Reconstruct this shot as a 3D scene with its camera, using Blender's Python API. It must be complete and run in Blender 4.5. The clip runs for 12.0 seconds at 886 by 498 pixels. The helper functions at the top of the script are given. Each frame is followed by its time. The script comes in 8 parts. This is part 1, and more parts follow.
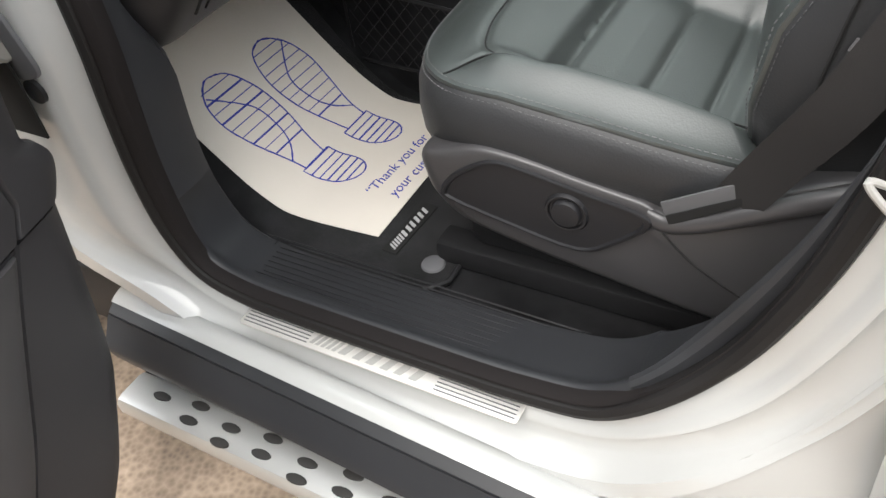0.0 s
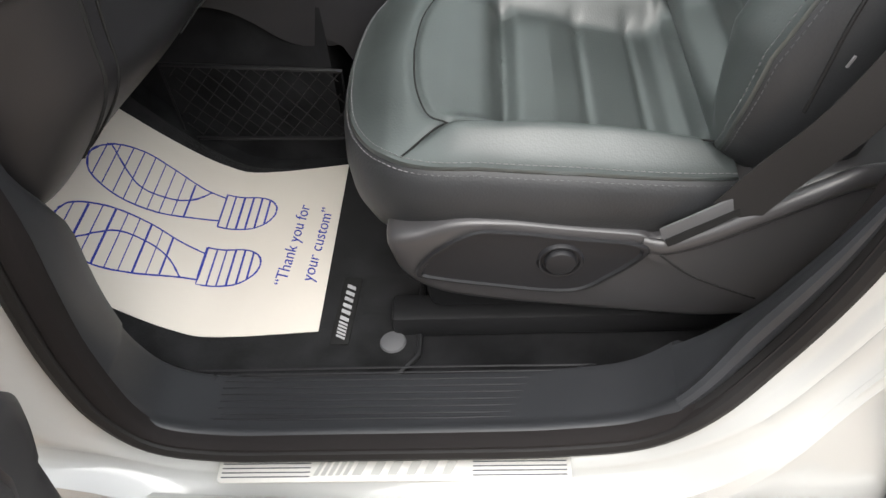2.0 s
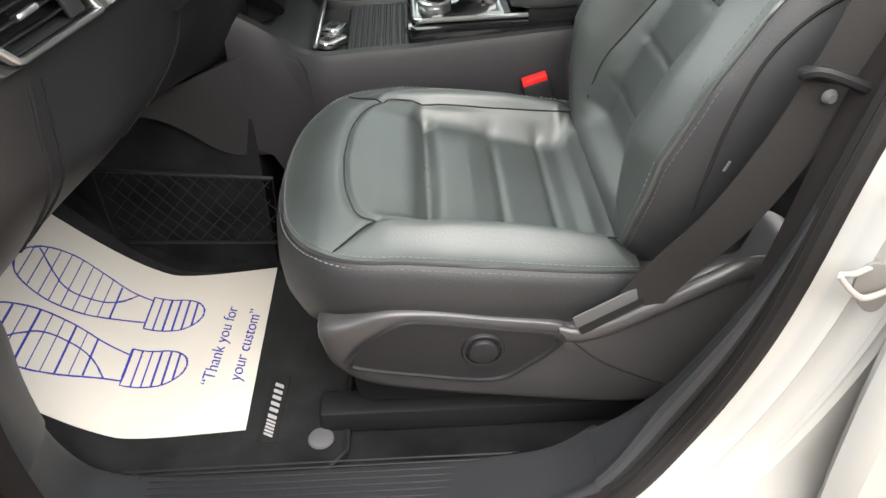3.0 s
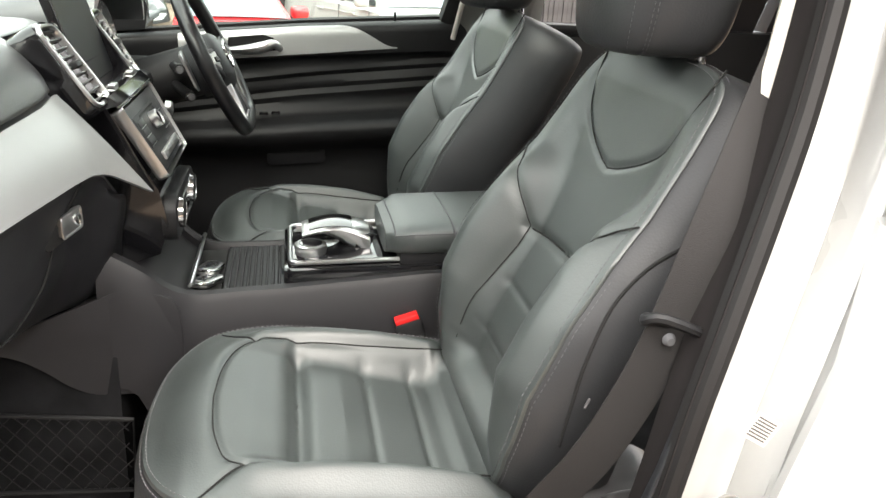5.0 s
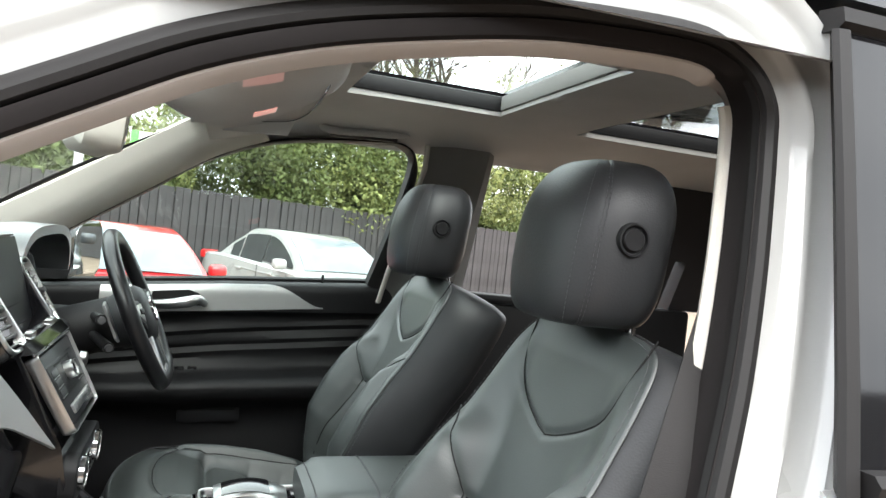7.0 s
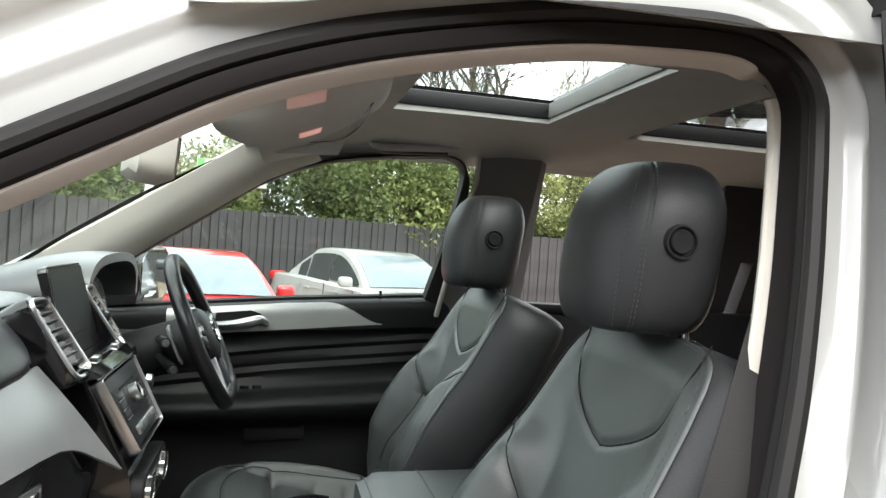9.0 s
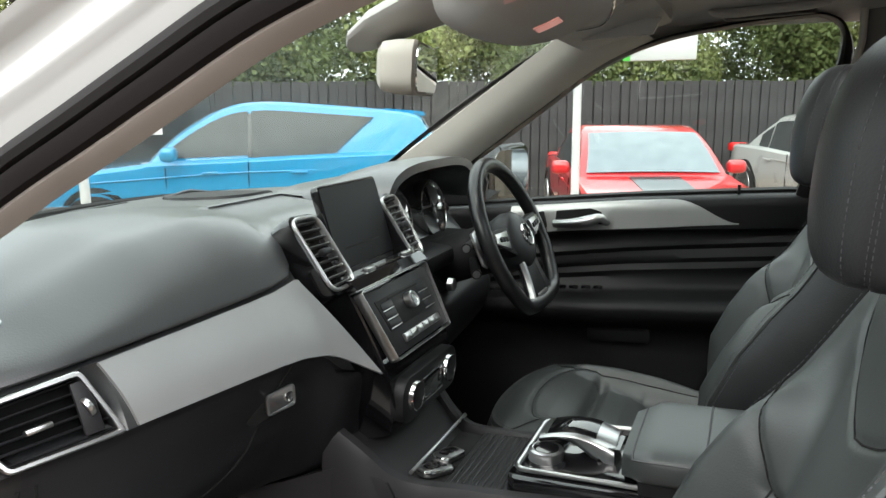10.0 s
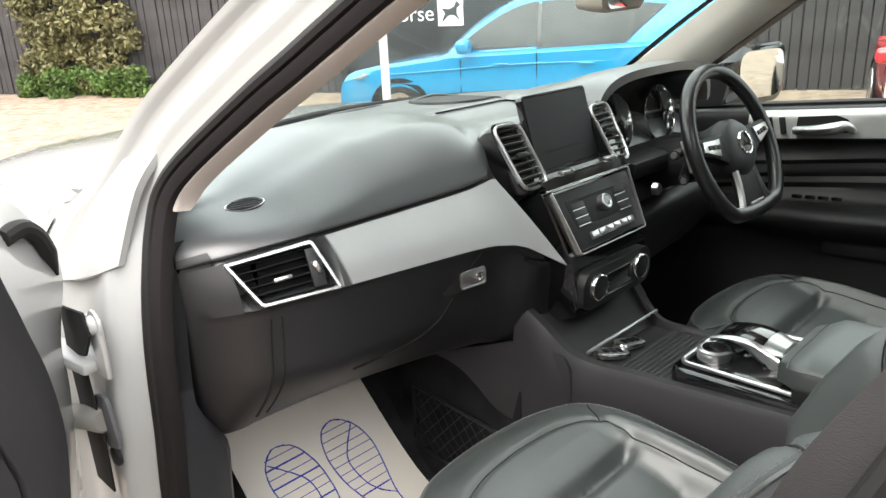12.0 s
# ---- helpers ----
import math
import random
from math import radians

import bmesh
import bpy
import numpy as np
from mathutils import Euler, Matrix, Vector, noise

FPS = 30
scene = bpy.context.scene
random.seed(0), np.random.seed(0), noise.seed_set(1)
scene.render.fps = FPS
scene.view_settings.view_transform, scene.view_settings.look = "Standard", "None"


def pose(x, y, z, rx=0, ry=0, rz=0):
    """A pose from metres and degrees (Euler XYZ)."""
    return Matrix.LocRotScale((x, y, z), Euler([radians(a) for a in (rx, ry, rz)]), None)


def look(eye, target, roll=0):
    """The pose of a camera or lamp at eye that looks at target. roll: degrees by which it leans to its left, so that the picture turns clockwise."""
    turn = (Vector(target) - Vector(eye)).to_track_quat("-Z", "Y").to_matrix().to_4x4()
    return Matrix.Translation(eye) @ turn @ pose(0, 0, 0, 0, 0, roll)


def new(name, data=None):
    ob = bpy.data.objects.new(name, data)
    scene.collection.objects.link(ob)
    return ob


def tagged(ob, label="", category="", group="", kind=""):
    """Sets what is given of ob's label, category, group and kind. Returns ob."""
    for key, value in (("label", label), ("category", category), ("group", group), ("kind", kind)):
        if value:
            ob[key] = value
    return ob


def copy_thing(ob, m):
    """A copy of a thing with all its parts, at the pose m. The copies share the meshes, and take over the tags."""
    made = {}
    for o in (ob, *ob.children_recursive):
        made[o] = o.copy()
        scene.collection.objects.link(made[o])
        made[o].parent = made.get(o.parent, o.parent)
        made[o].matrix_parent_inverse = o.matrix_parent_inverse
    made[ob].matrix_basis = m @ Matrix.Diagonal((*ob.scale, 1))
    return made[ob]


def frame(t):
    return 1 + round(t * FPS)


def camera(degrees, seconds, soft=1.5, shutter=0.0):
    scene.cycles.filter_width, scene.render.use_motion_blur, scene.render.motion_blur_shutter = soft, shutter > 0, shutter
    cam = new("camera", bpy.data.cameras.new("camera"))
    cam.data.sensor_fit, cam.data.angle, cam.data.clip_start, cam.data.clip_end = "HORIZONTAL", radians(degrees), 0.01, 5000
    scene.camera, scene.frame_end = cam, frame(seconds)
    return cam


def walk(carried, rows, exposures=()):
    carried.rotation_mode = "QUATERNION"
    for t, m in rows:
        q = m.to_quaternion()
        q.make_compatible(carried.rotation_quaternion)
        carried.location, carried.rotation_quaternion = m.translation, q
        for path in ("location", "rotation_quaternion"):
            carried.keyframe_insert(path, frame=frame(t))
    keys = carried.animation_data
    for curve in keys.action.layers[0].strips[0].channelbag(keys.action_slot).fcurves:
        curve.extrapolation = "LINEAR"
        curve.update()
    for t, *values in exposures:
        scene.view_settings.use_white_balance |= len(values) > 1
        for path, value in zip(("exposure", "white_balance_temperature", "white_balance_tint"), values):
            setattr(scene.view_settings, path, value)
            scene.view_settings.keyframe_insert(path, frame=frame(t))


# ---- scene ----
cam = camera(60.6, 12.0)
PATH = [
    (0, (0.43, -1.227, 1.287), (-0.4, -0.023, -0.077), -9.2),
    (0.5, (0.311, -1.268, 1.31), (-0.337, -0.025, -0.117), -11.7),
    (1, (0.227, -1.206, 1.317), (-0.315, 0.045, -0.146), -13.1),
    (1.5, (0.171, -1.145, 1.334), (-0.19, 0.152, -0.146), -11.0),
    (2, (0.13, -1.193, 1.356), (-0.043, 0.166, -0.101), -7.0),
    (2.5, (0.119, -1.233, 1.365), (0.06, 0.204, -0.025), -3.9),
    (3, (0.123, -1.25, 1.372), (0.171, 0.317, 0.13), -1.4),
    (3.5, (0.134, -1.259, 1.381), (0.287, 0.403, 0.279), 0.3),
    (3.7, (0.135, -1.261, 1.383), (0.326, 0.428, 0.328), 0.8),
    (5.3, (0.117, -1.265, 1.391), (0.547, 0.585, 0.763), 4.2),
    (5.5, (0.113, -1.265, 1.389), (0.564, 0.599, 0.82), 4.7),
    (6, (0.101, -1.26, 1.386), (0.6, 0.644, 1.031), 5.5),
    (6.5, (0.094, -1.255, 1.386), (0.637, 0.664, 1.244), 6.2),
    (7, (0.087, -1.251, 1.385), (0.686, 0.657, 1.362), 6.4),
    (7.2, (0.09, -1.245, 1.386), (0.701, 0.66, 1.388), 6.2),
    (8.8, (0.093, -1.242, 1.382), (0.694, 0.665, 1.419), 4.7),
    (9, (0.113, -1.253, 1.386), (0.544, 0.7, 1.381), 3.9),
    (9.5, (0.245, -1.214, 1.406), (0.078, 0.772, 1.25), 2.8),
    (10, (0.421, -1.096, 1.447), (-0.322, 0.721, 1.067), -0.3),
    (10.5, (0.46, -1.045, 1.449), (-0.596, 0.553, 0.876), -3.5),
    (11, (0.534, -1.098, 1.464), (-0.632, 0.383, 0.795), -3.3),
    (11.5, (0.596, -1.139, 1.493), (-0.638, 0.285, 0.821), -2.7),
    (12, (0.643, -1.136, 1.499), (-0.701, 0.199, 0.858), -2.7),
]
walk(cam, [(t, look(eye, target, roll)) for t, eye, target, roll in PATH],
     [(0, 1.42, 6500, 10), (1.5, 1.52, 6500, 10), (2.5, 1.74, 6550, 10), (3.5, 2.14, 6800, 10), (5.5, 2.22, 6880, 11), (6.0, 2.14, 6840, 11), (6.5, 2.02, 6600, 10), (7.2, 1.84, 6350, 9), (9.0, 1.55, 6450, 9), (10.5, 1.22, 6520, 10), (11.5, 1.29, 6580, 10), (12, 1.78, 6640, 11)])


# ---- world and light ----
world = bpy.data.worlds.new("world")
scene.world = world
world.use_nodes = True
wn, wl = world.node_tree.nodes, world.node_tree.links
wn.clear()
w_out = wn.new("ShaderNodeOutputWorld")
w_bg = wn.new("ShaderNodeBackground")
w_sky = wn.new("ShaderNodeTexSky")
w_sky.sky_type = "NISHITA"
w_sky.sun_disc = False
w_sky.sun_elevation, w_sky.sun_rotation = radians(52), radians(200)
w_sky.air_density, w_sky.dust_density = 1.0, 3.0
w_tc = wn.new("ShaderNodeTexCoord")
w_noise = wn.new("ShaderNodeTexNoise")
w_noise.inputs["Scale"].default_value, w_noise.inputs["Detail"].default_value = 2.2, 6
w_ramp = wn.new("ShaderNodeValToRGB")
w_ramp.color_ramp.elements[0].position, w_ramp.color_ramp.elements[0].color = 0.3, (6.5, 6.8, 7.2, 1)
w_ramp.color_ramp.elements[1].position, w_ramp.color_ramp.elements[1].color = 0.7, (11.0, 11.0, 10.8, 1)
w_mix = wn.new("ShaderNodeMixRGB")
w_mix.inputs["Fac"].default_value = 0.86
wl.new(w_tc.outputs["Generated"], w_noise.inputs["Vector"])
wl.new(w_noise.outputs["Fac"], w_ramp.inputs["Fac"])
wl.new(w_sky.outputs["Color"], w_mix.inputs["Color1"])
wl.new(w_ramp.outputs["Color"], w_mix.inputs["Color2"])
wl.new(w_mix.outputs["Color"], w_bg.inputs["Color"])
wl.new(w_bg.outputs["Background"], w_out.inputs["Surface"])
w_bg.inputs["Strength"].default_value = 0.15
sun_data = bpy.data.lights.new("sun", "SUN")
sun_data.energy, sun_data.angle, sun_data.color = 1.15, radians(55), (1.0, 0.96, 0.9)
sun = new("sun", sun_data)
sun.matrix_world = look((0.8, -5, 6.5), (0, 0, 0))


# ---- mesh helpers ----
def thing(name, label, category, group="", kind="", at=(0, 0, 0)):
    ob = new(name)
    ob.empty_display_size = 0.05
    ob.location = at
    return tagged(ob, label, category, group, kind)


def finish(bm, angle=35):
    bmesh.ops.recalc_face_normals(bm, faces=bm.faces)
    for f in bm.faces:
        f.smooth = True
    lim = radians(angle)
    for e in bm.edges:
        if len(e.link_faces) == 2 and e.calc_face_angle(0) > lim:
            e.smooth = False
    return bm


def part(name, bm, mat, parent=None, label="", angle=35, m=None):
    """Links a bmesh as one mesh object under a thing or under a part."""
    finish(bm, angle)
    me = bpy.data.meshes.new(name)
    bm.to_mesh(me)
    bm.free()
    me.materials.append(mat)
    ob = new(name, me)
    if parent is not None:
        ob.parent = parent
        up = parent.location if parent.parent is None else Vector()
        ob.matrix_parent_inverse = Matrix.Translation(-up)
    if m is not None:
        ob.matrix_basis = m
    if label:
        ob["label"] = label
    return ob


def single(name, bm, mat, label, category, group="", kind="", angle=35):
    return tagged(part(name, bm, mat, None, "", angle), label, category, group, kind)


def cr(pts, n, closed=False):
    """A smooth curve through points, n steps a span."""
    P = [Vector(p) for p in pts]
    out, k = [], len(P)
    for i in range(k if closed else k - 1):
        if closed:
            a, b, c, d = P[i - 1], P[i], P[(i + 1) % k], P[(i + 2) % k]
        else:
            a, b, c, d = P[max(i - 1, 0)], P[i], P[i + 1], P[min(i + 2, k - 1)]
        for j in range(n):
            t = j / n
            out.append(0.5 * (2 * b + (c - a) * t + (2 * a - 5 * b + 4 * c - d) * t * t + (3 * b - a - 3 * c + d) * t ** 3))
    if not closed:
        out.append(P[-1].copy())
    return out


def interp(table, x):
    """Smooth value from rows (x, v...)."""
    if x <= table[0][0]:
        return table[0][1] if len(table[0]) == 2 else table[0][1:]
    for a, b in zip(table, table[1:]):
        if x <= b[0]:
            t = (x - a[0]) / (b[0] - a[0])
            v = tuple(p + (q - p) * t for p, q in zip(a[1:], b[1:]))
            return v[0] if len(v) == 1 else v
    return table[-1][1] if len(table[-1]) == 2 else table[-1][1:]


def sstep(a, b, x):
    t = min(1.0, max(0.0, (x - a) / (b - a)))
    return t * t * (3 - 2 * t)


def loft(rings, ring_closed=True, caps=True, path_closed=False, bm=None):
    bm = bm or bmesh.new()
    V = [[bm.verts.new(p) for p in r] for r in rings]
    n = len(V[0])
    for i in range(len(V) if path_closed else len(V) - 1):
        a, b = V[i], V[(i + 1) % len(V)]
        for j in range(n if ring_closed else n - 1):
            k = (j + 1) % n
            try:
                bm.faces.new((a[j], a[k], b[k], b[j]))
            except ValueError:
                pass
    if caps and ring_closed and not path_closed:
        bm.faces.new(V[0])
        bm.faces.new(V[-1])
    return bm


def dome(rings):
    """Rings closed at the first, open at the last."""
    bm = loft(rings, True, False)
    bm.verts.ensure_lookup_table()
    bm.faces.new(bm.verts[:len(rings[0])])
    return bm


def grid(fn, nu, nv, bm=None):
    """Sheet of fn(u, v), u and v from 0 to 1."""
    return loft([[fn(i / nu, j / nv) for i in range(nu + 1)] for j in range(nv + 1)], False, False, bm=bm)


def slab(fn, nu, nv, depth):
    """Sheet with a back, offset by the vector depth."""
    d = Vector(depth)
    rings = []
    for j in range(nv + 1):
        top = [Vector(fn(i / nu, j / nv)) for i in range(nu + 1)]
        rings.append(top + [p + d for p in reversed(top)])
    return loft(rings)


def box(c, s, bevel=0.0, seg=2, m=None, bm=None):
    own = bm is None
    bm = bm or bmesh.new()
    r = bmesh.ops.create_cube(bm, size=1.0)
    vs = r["verts"]
    for v in vs:
        v.co = Vector((v.co.x * s[0], v.co.y * s[1], v.co.z * s[2]))
    if bevel:
        es = list({e for v in vs for e in v.link_edges})
        g = bmesh.ops.bevel(bm, geom=es, offset=bevel, segments=seg, profile=0.5, affect="EDGES", clamp_overlap=True)
        vs = list({v for f in g["faces"] for v in f.verts} | {v for v in vs if v.is_valid})
    M = Matrix.Translation(c) @ (m or Matrix())
    bmesh.ops.transform(bm, matrix=M, verts=vs if not own else bm.verts)
    return bm


def tube(path, r, n=10, closed=False, bm=None):
    P = [Vector(p) for p in path]
    rings, k = [], len(P)
    ref = Vector((0, 0, 1))
    for i, p in enumerate(P):
        t = (P[(i + 1) % k] - P[i - 1]) if closed else (P[min(i + 1, k - 1)] - P[max(i - 1, 0)])
        t.normalize()
        if i == 0:
            ref = t.orthogonal().normalized()
        ref = (ref - t * ref.dot(t)).normalized()
        b = t.cross(ref)
        rr = r[i] if isinstance(r, (list, tuple)) else r
        rings.append([p + (ref * math.cos(a) + b * math.sin(a)) * rr for a in (math.tau * j / n for j in range(n))])
    return loft(rings, True, True, closed, bm)


def lathe(prof, n=32, m=None, bm=None, full=True):
    """Turns (radius, height) about local z."""
    rings = []
    for r, h in prof:
        rings.append([Vector((r * math.cos(math.tau * j / n), r * math.sin(math.tau * j / n), h)) for j in range(n)])
    own = bm is None
    hollow = prof[0][0] > 1e-4 and prof[-1][0] > 1e-4
    bm2 = loft(rings, True, not hollow, hollow)
    if m is not None:
        bmesh.ops.transform(bm2, matrix=m, verts=bm2.verts)
    if own:
        return bm2
    me = bpy.data.meshes.new("tmp")
    bm2.to_mesh(me)
    bm2.free()
    bm.from_mesh(me)
    bpy.data.meshes.remove(me)
    return bm


def plate(outline, m, depth, bevel=0.0, seg=2):
    """A flat outline (x, y) in the plane of m, thickened along its local z, with rounded front edges."""
    bm = bmesh.new()
    vs = [bm.verts.new((p[0], p[1], 0)) for p in outline]
    f = bm.faces.new(vs)
    r = bmesh.ops.extrude_face_region(bm, geom=[f])
    top = [v for v in r["geom"] if isinstance(v, bmesh.types.BMVert)]
    for v in top:
        v.co.z += depth
    if bevel:
        es = [e for e in bm.edges if all(abs(v.co.z - depth) < 1e-7 for v in e.verts)]
        bmesh.ops.bevel(bm, geom=es, offset=bevel, segments=seg, profile=0.5, affect="EDGES", clamp_overlap=True)
    bmesh.ops.transform(bm, matrix=m, verts=bm.verts)
    return bm


def rrect(w, h, r, n=5):
    """Rounded rectangle outline about the origin."""
    out = []
    for cx, cy, a0 in ((w / 2 - r, h / 2 - r, 0), (-w / 2 + r, h / 2 - r, 90), (-w / 2 + r, -h / 2 + r, 180), (w / 2 - r, -h / 2 + r, 270)):
        out += [(cx + r * math.cos(radians(a0 + 90 * k / n)), cy + r * math.sin(radians(a0 + 90 * k / n))) for k in range(n + 1)]
    return out


def basis(o, x, y):
    """Pose with its origin at o, local x along x, local y near y."""
    X = Vector(x).normalized()
    Z = X.cross(Vector(y)).normalized()
    Y = Z.cross(X)
    return Matrix(((X.x, Y.x, Z.x, o[0]), (X.y, Y.y, Z.y, o[1]), (X.z, Y.z, Z.z, o[2]), (0, 0, 0, 1)))


# ---- materials ----
def mat(name, color, rough=0.5, metal=0.0, grain=0.0, gscale=400.0, vary=0.06, vscale=6.0, coat=0.0, coat_rough=0.04, sheen=0.0, kind="noise", rvary=0.1, spec=0.5, stretch=None):
    m = bpy.data.materials.new(name)
    m.use_nodes = True
    N, L = m.node_tree.nodes, m.node_tree.links
    b = N["Principled BSDF"]
    b.inputs["Metallic"].default_value = metal
    b.inputs["Specular IOR Level"].default_value = spec
    b.inputs["Coat Weight"].default_value = coat
    b.inputs["Coat Roughness"].default_value = coat_rough
    b.inputs["Sheen Weight"].default_value = sheen
    tc = N.new("ShaderNodeTexCoord")
    vec = tc.outputs["Object"]
    if stretch:
        mp = N.new("ShaderNodeMapping")
        mp.inputs["Scale"].default_value = stretch
        L.new(vec, mp.inputs["Vector"])
        vec = mp.outputs["Vector"]
    big = N.new("ShaderNodeTexNoise")
    big.inputs["Scale"].default_value, big.inputs["Detail"].default_value = vscale, 5
    L.new(tc.outputs["Object"], big.inputs["Vector"])
    ramp = N.new("ShaderNodeValToRGB")
    lo, hi = [c * (1 - vary) for c in color], [min(1, c * (1 + vary)) for c in color]
    ramp.color_ramp.elements[0].position, ramp.color_ramp.elements[0].color = 0.3, (*lo, 1)
    ramp.color_ramp.elements[1].position, ramp.color_ramp.elements[1].color = 0.7, (*hi, 1)
    L.new(big.outputs["Fac"], ramp.inputs["Fac"])
    L.new(ramp.outputs["Color"], b.inputs["Base Color"])
    rr = N.new("ShaderNodeMapRange")
    rr.inputs["To Min"].default_value, rr.inputs["To Max"].default_value = max(0.0, rough * (1 - rvary)), min(1.0, rough * (1 + rvary))
    L.new(big.outputs["Fac"], rr.inputs["Value"])
    L.new(rr.outputs["Result"], b.inputs["Roughness"])
    if grain > 0:
        if kind == "voronoi":
            g = N.new("ShaderNodeTexVoronoi")
            g.inputs["Scale"].default_value = gscale
            h = g.outputs["Distance"]
        else:
            g = N.new("ShaderNodeTexNoise")
            g.inputs["Scale"].default_value, g.inputs["Detail"].default_value = gscale, 3
            h = g.outputs["Fac"]
        L.new(vec, g.inputs["Vector"])
        bp = N.new("ShaderNodeBump")
        bp.inputs["Strength"].default_value, bp.inputs["Distance"].default_value = grain, 0.0015
        L.new(h, bp.inputs["Height"])
        L.new(bp.outputs["Normal"], b.inputs["Normal"])
    return m


LEATHER = mat("leather_black", (0.042, 0.049, 0.048), 0.46, coat=0.16, coat_rough=0.46, grain=0.09, gscale=420, kind="voronoi", vary=0.2, vscale=9, spec=1.0, rvary=0.2)
RIM_LEATHER = mat("rim_leather", (0.010, 0.010, 0.011), 0.32, spec=0.6, grain=0.05, gscale=420, kind="voronoi", vary=0.1)
# darker than LEATHER; on the head restraint this colour stands in for shade
LEATHER_SIDE = mat("leather_side", (0.028, 0.029, 0.031), 0.46, grain=0.12, gscale=380, kind="voronoi", vary=0.15, spec=0.4)
THREAD_D = mat("thread_dark", (0.085, 0.085, 0.09), 0.7)
THREAD = mat("thread_grey", (0.17, 0.165, 0.17), 0.7)
PLASTIC = mat("plastic_black", (0.014, 0.014, 0.015), 0.48, spec=0.28, grain=0.12, gscale=900, vary=0.1)
PLASTIC_D = mat("plastic_satin_dark", (0.017, 0.017, 0.019), 0.44, spec=0.34, grain=0.08, gscale=900, vary=0.1)
SOFT = mat("dash_soft_touch", (0.034, 0.036, 0.038), 0.38, coat=0.5, coat_rough=0.36, grain=0.16, gscale=520, kind="voronoi", vary=0.1, spec=0.95)
END = mat("end_cover_plastic", (0.020, 0.019, 0.020), 0.45, spec=0.35, grain=0.1, gscale=900, vary=0.1)
COVER = mat("seat_cover_plastic", (0.050, 0.048, 0.050), 0.36, spec=0.7, grain=0.08, gscale=900, vary=0.1)
SILL = mat("sill_plastic", (0.028, 0.029, 0.032), 0.42, spec=0.36, grain=0.1, gscale=1000, vary=0.12)
RUBBER = mat("seal_rubber", (0.011, 0.010, 0.010), 0.62, spec=0.3, grain=0.1, gscale=700, vary=0.15)
FLOCK = mat("seal_flock", (0.014, 0.012, 0.012), 0.8, spec=0.15, grain=0.2, gscale=1500, vary=0.1)
GLOSS = mat("gloss_black", (0.006, 0.006, 0.007), 0.07, vary=0.05, coat=0.6)
ALU = mat("brushed_aluminium", (0.50, 0.51, 0.51), 0.42, metal=0.6, grain=0.08, gscale=60, vary=0.05, stretch=(160, 2, 160))
ALU_DOOR = mat("brushed_aluminium_door", (0.58, 0.59, 0.58), 0.42, metal=0.5, grain=0.08, gscale=60, vary=0.05, stretch=(2, 160, 160))
STEEL = mat("brushed_steel", (0.74, 0.72, 0.68), 0.5, metal=0.65, grain=0.06, gscale=60, vary=0.05, stretch=(3, 260, 260))
CHROME = mat("chrome", (0.80, 0.80, 0.80), 0.09, metal=1.0, vary=0.02)
SATIN = mat("satin_chrome", (0.56, 0.56, 0.56), 0.28, metal=1.0, vary=0.03)
PAINT = mat("paint_white", (0.45, 0.453, 0.441), 0.28, vary=0.02, coat=1.0, vscale=3)
CARPET = mat("carpet_black", (0.015, 0.015, 0.016), 0.95, grain=0.6, gscale=900, vary=0.5, vscale=14, spec=0.1)
VELOUR = mat("velour_mat", (0.012, 0.012, 0.013), 0.95, grain=0.6, gscale=1300, vary=0.6, vscale=18, sheen=0.15, spec=0.1)
HEAD = mat("headliner_fabric", (0.47, 0.46, 0.445), 0.95, grain=0.3, gscale=1200, vary=0.05, spec=0.1)
LINING = mat("pillar_lining", (0.44, 0.40, 0.37), 0.85, grain=0.25, gscale=1300, vary=0.05, spec=0.2)
BEIGE = mat("pillar_trim_beige", (0.58, 0.555, 0.50), 0.85, grain=0.25, gscale=1300, vary=0.05, spec=0.2)
CONSOLE = mat("console_grey", (0.020, 0.019, 0.021), 0.52, spec=0.4, grain=0.1, gscale=1000, vary=0.08)
PAPER = mat("paper_cream", (0.72, 0.67, 0.60), 0.85, grain=0.08, gscale=180, vary=0.03, spec=0.2)
INK = mat("ink_blue", (0.03, 0.045, 0.34), 0.8, vary=0.1)
WEBBING = mat("belt_webbing", (0.016, 0.0145, 0.0145), 0.75, grain=0.4, gscale=60, vary=0.08, stretch=(6, 6, 30))
RED = mat("red_plastic", (0.75, 0.02, 0.02), 0.4)
SCREEN = mat("screen_glass", (0.016, 0.017, 0.019), 0.34, vary=0.05, spec=0.2)
REARGLASS = mat("dark_privacy_glass", (0.010, 0.010, 0.011), 0.06, vary=0.05, spec=0.35)
DARK = mat("dark_void", (0.006, 0.006, 0.006), 0.9)
PLUG = mat("plug_grey", (0.10, 0.10, 0.105), 0.6)


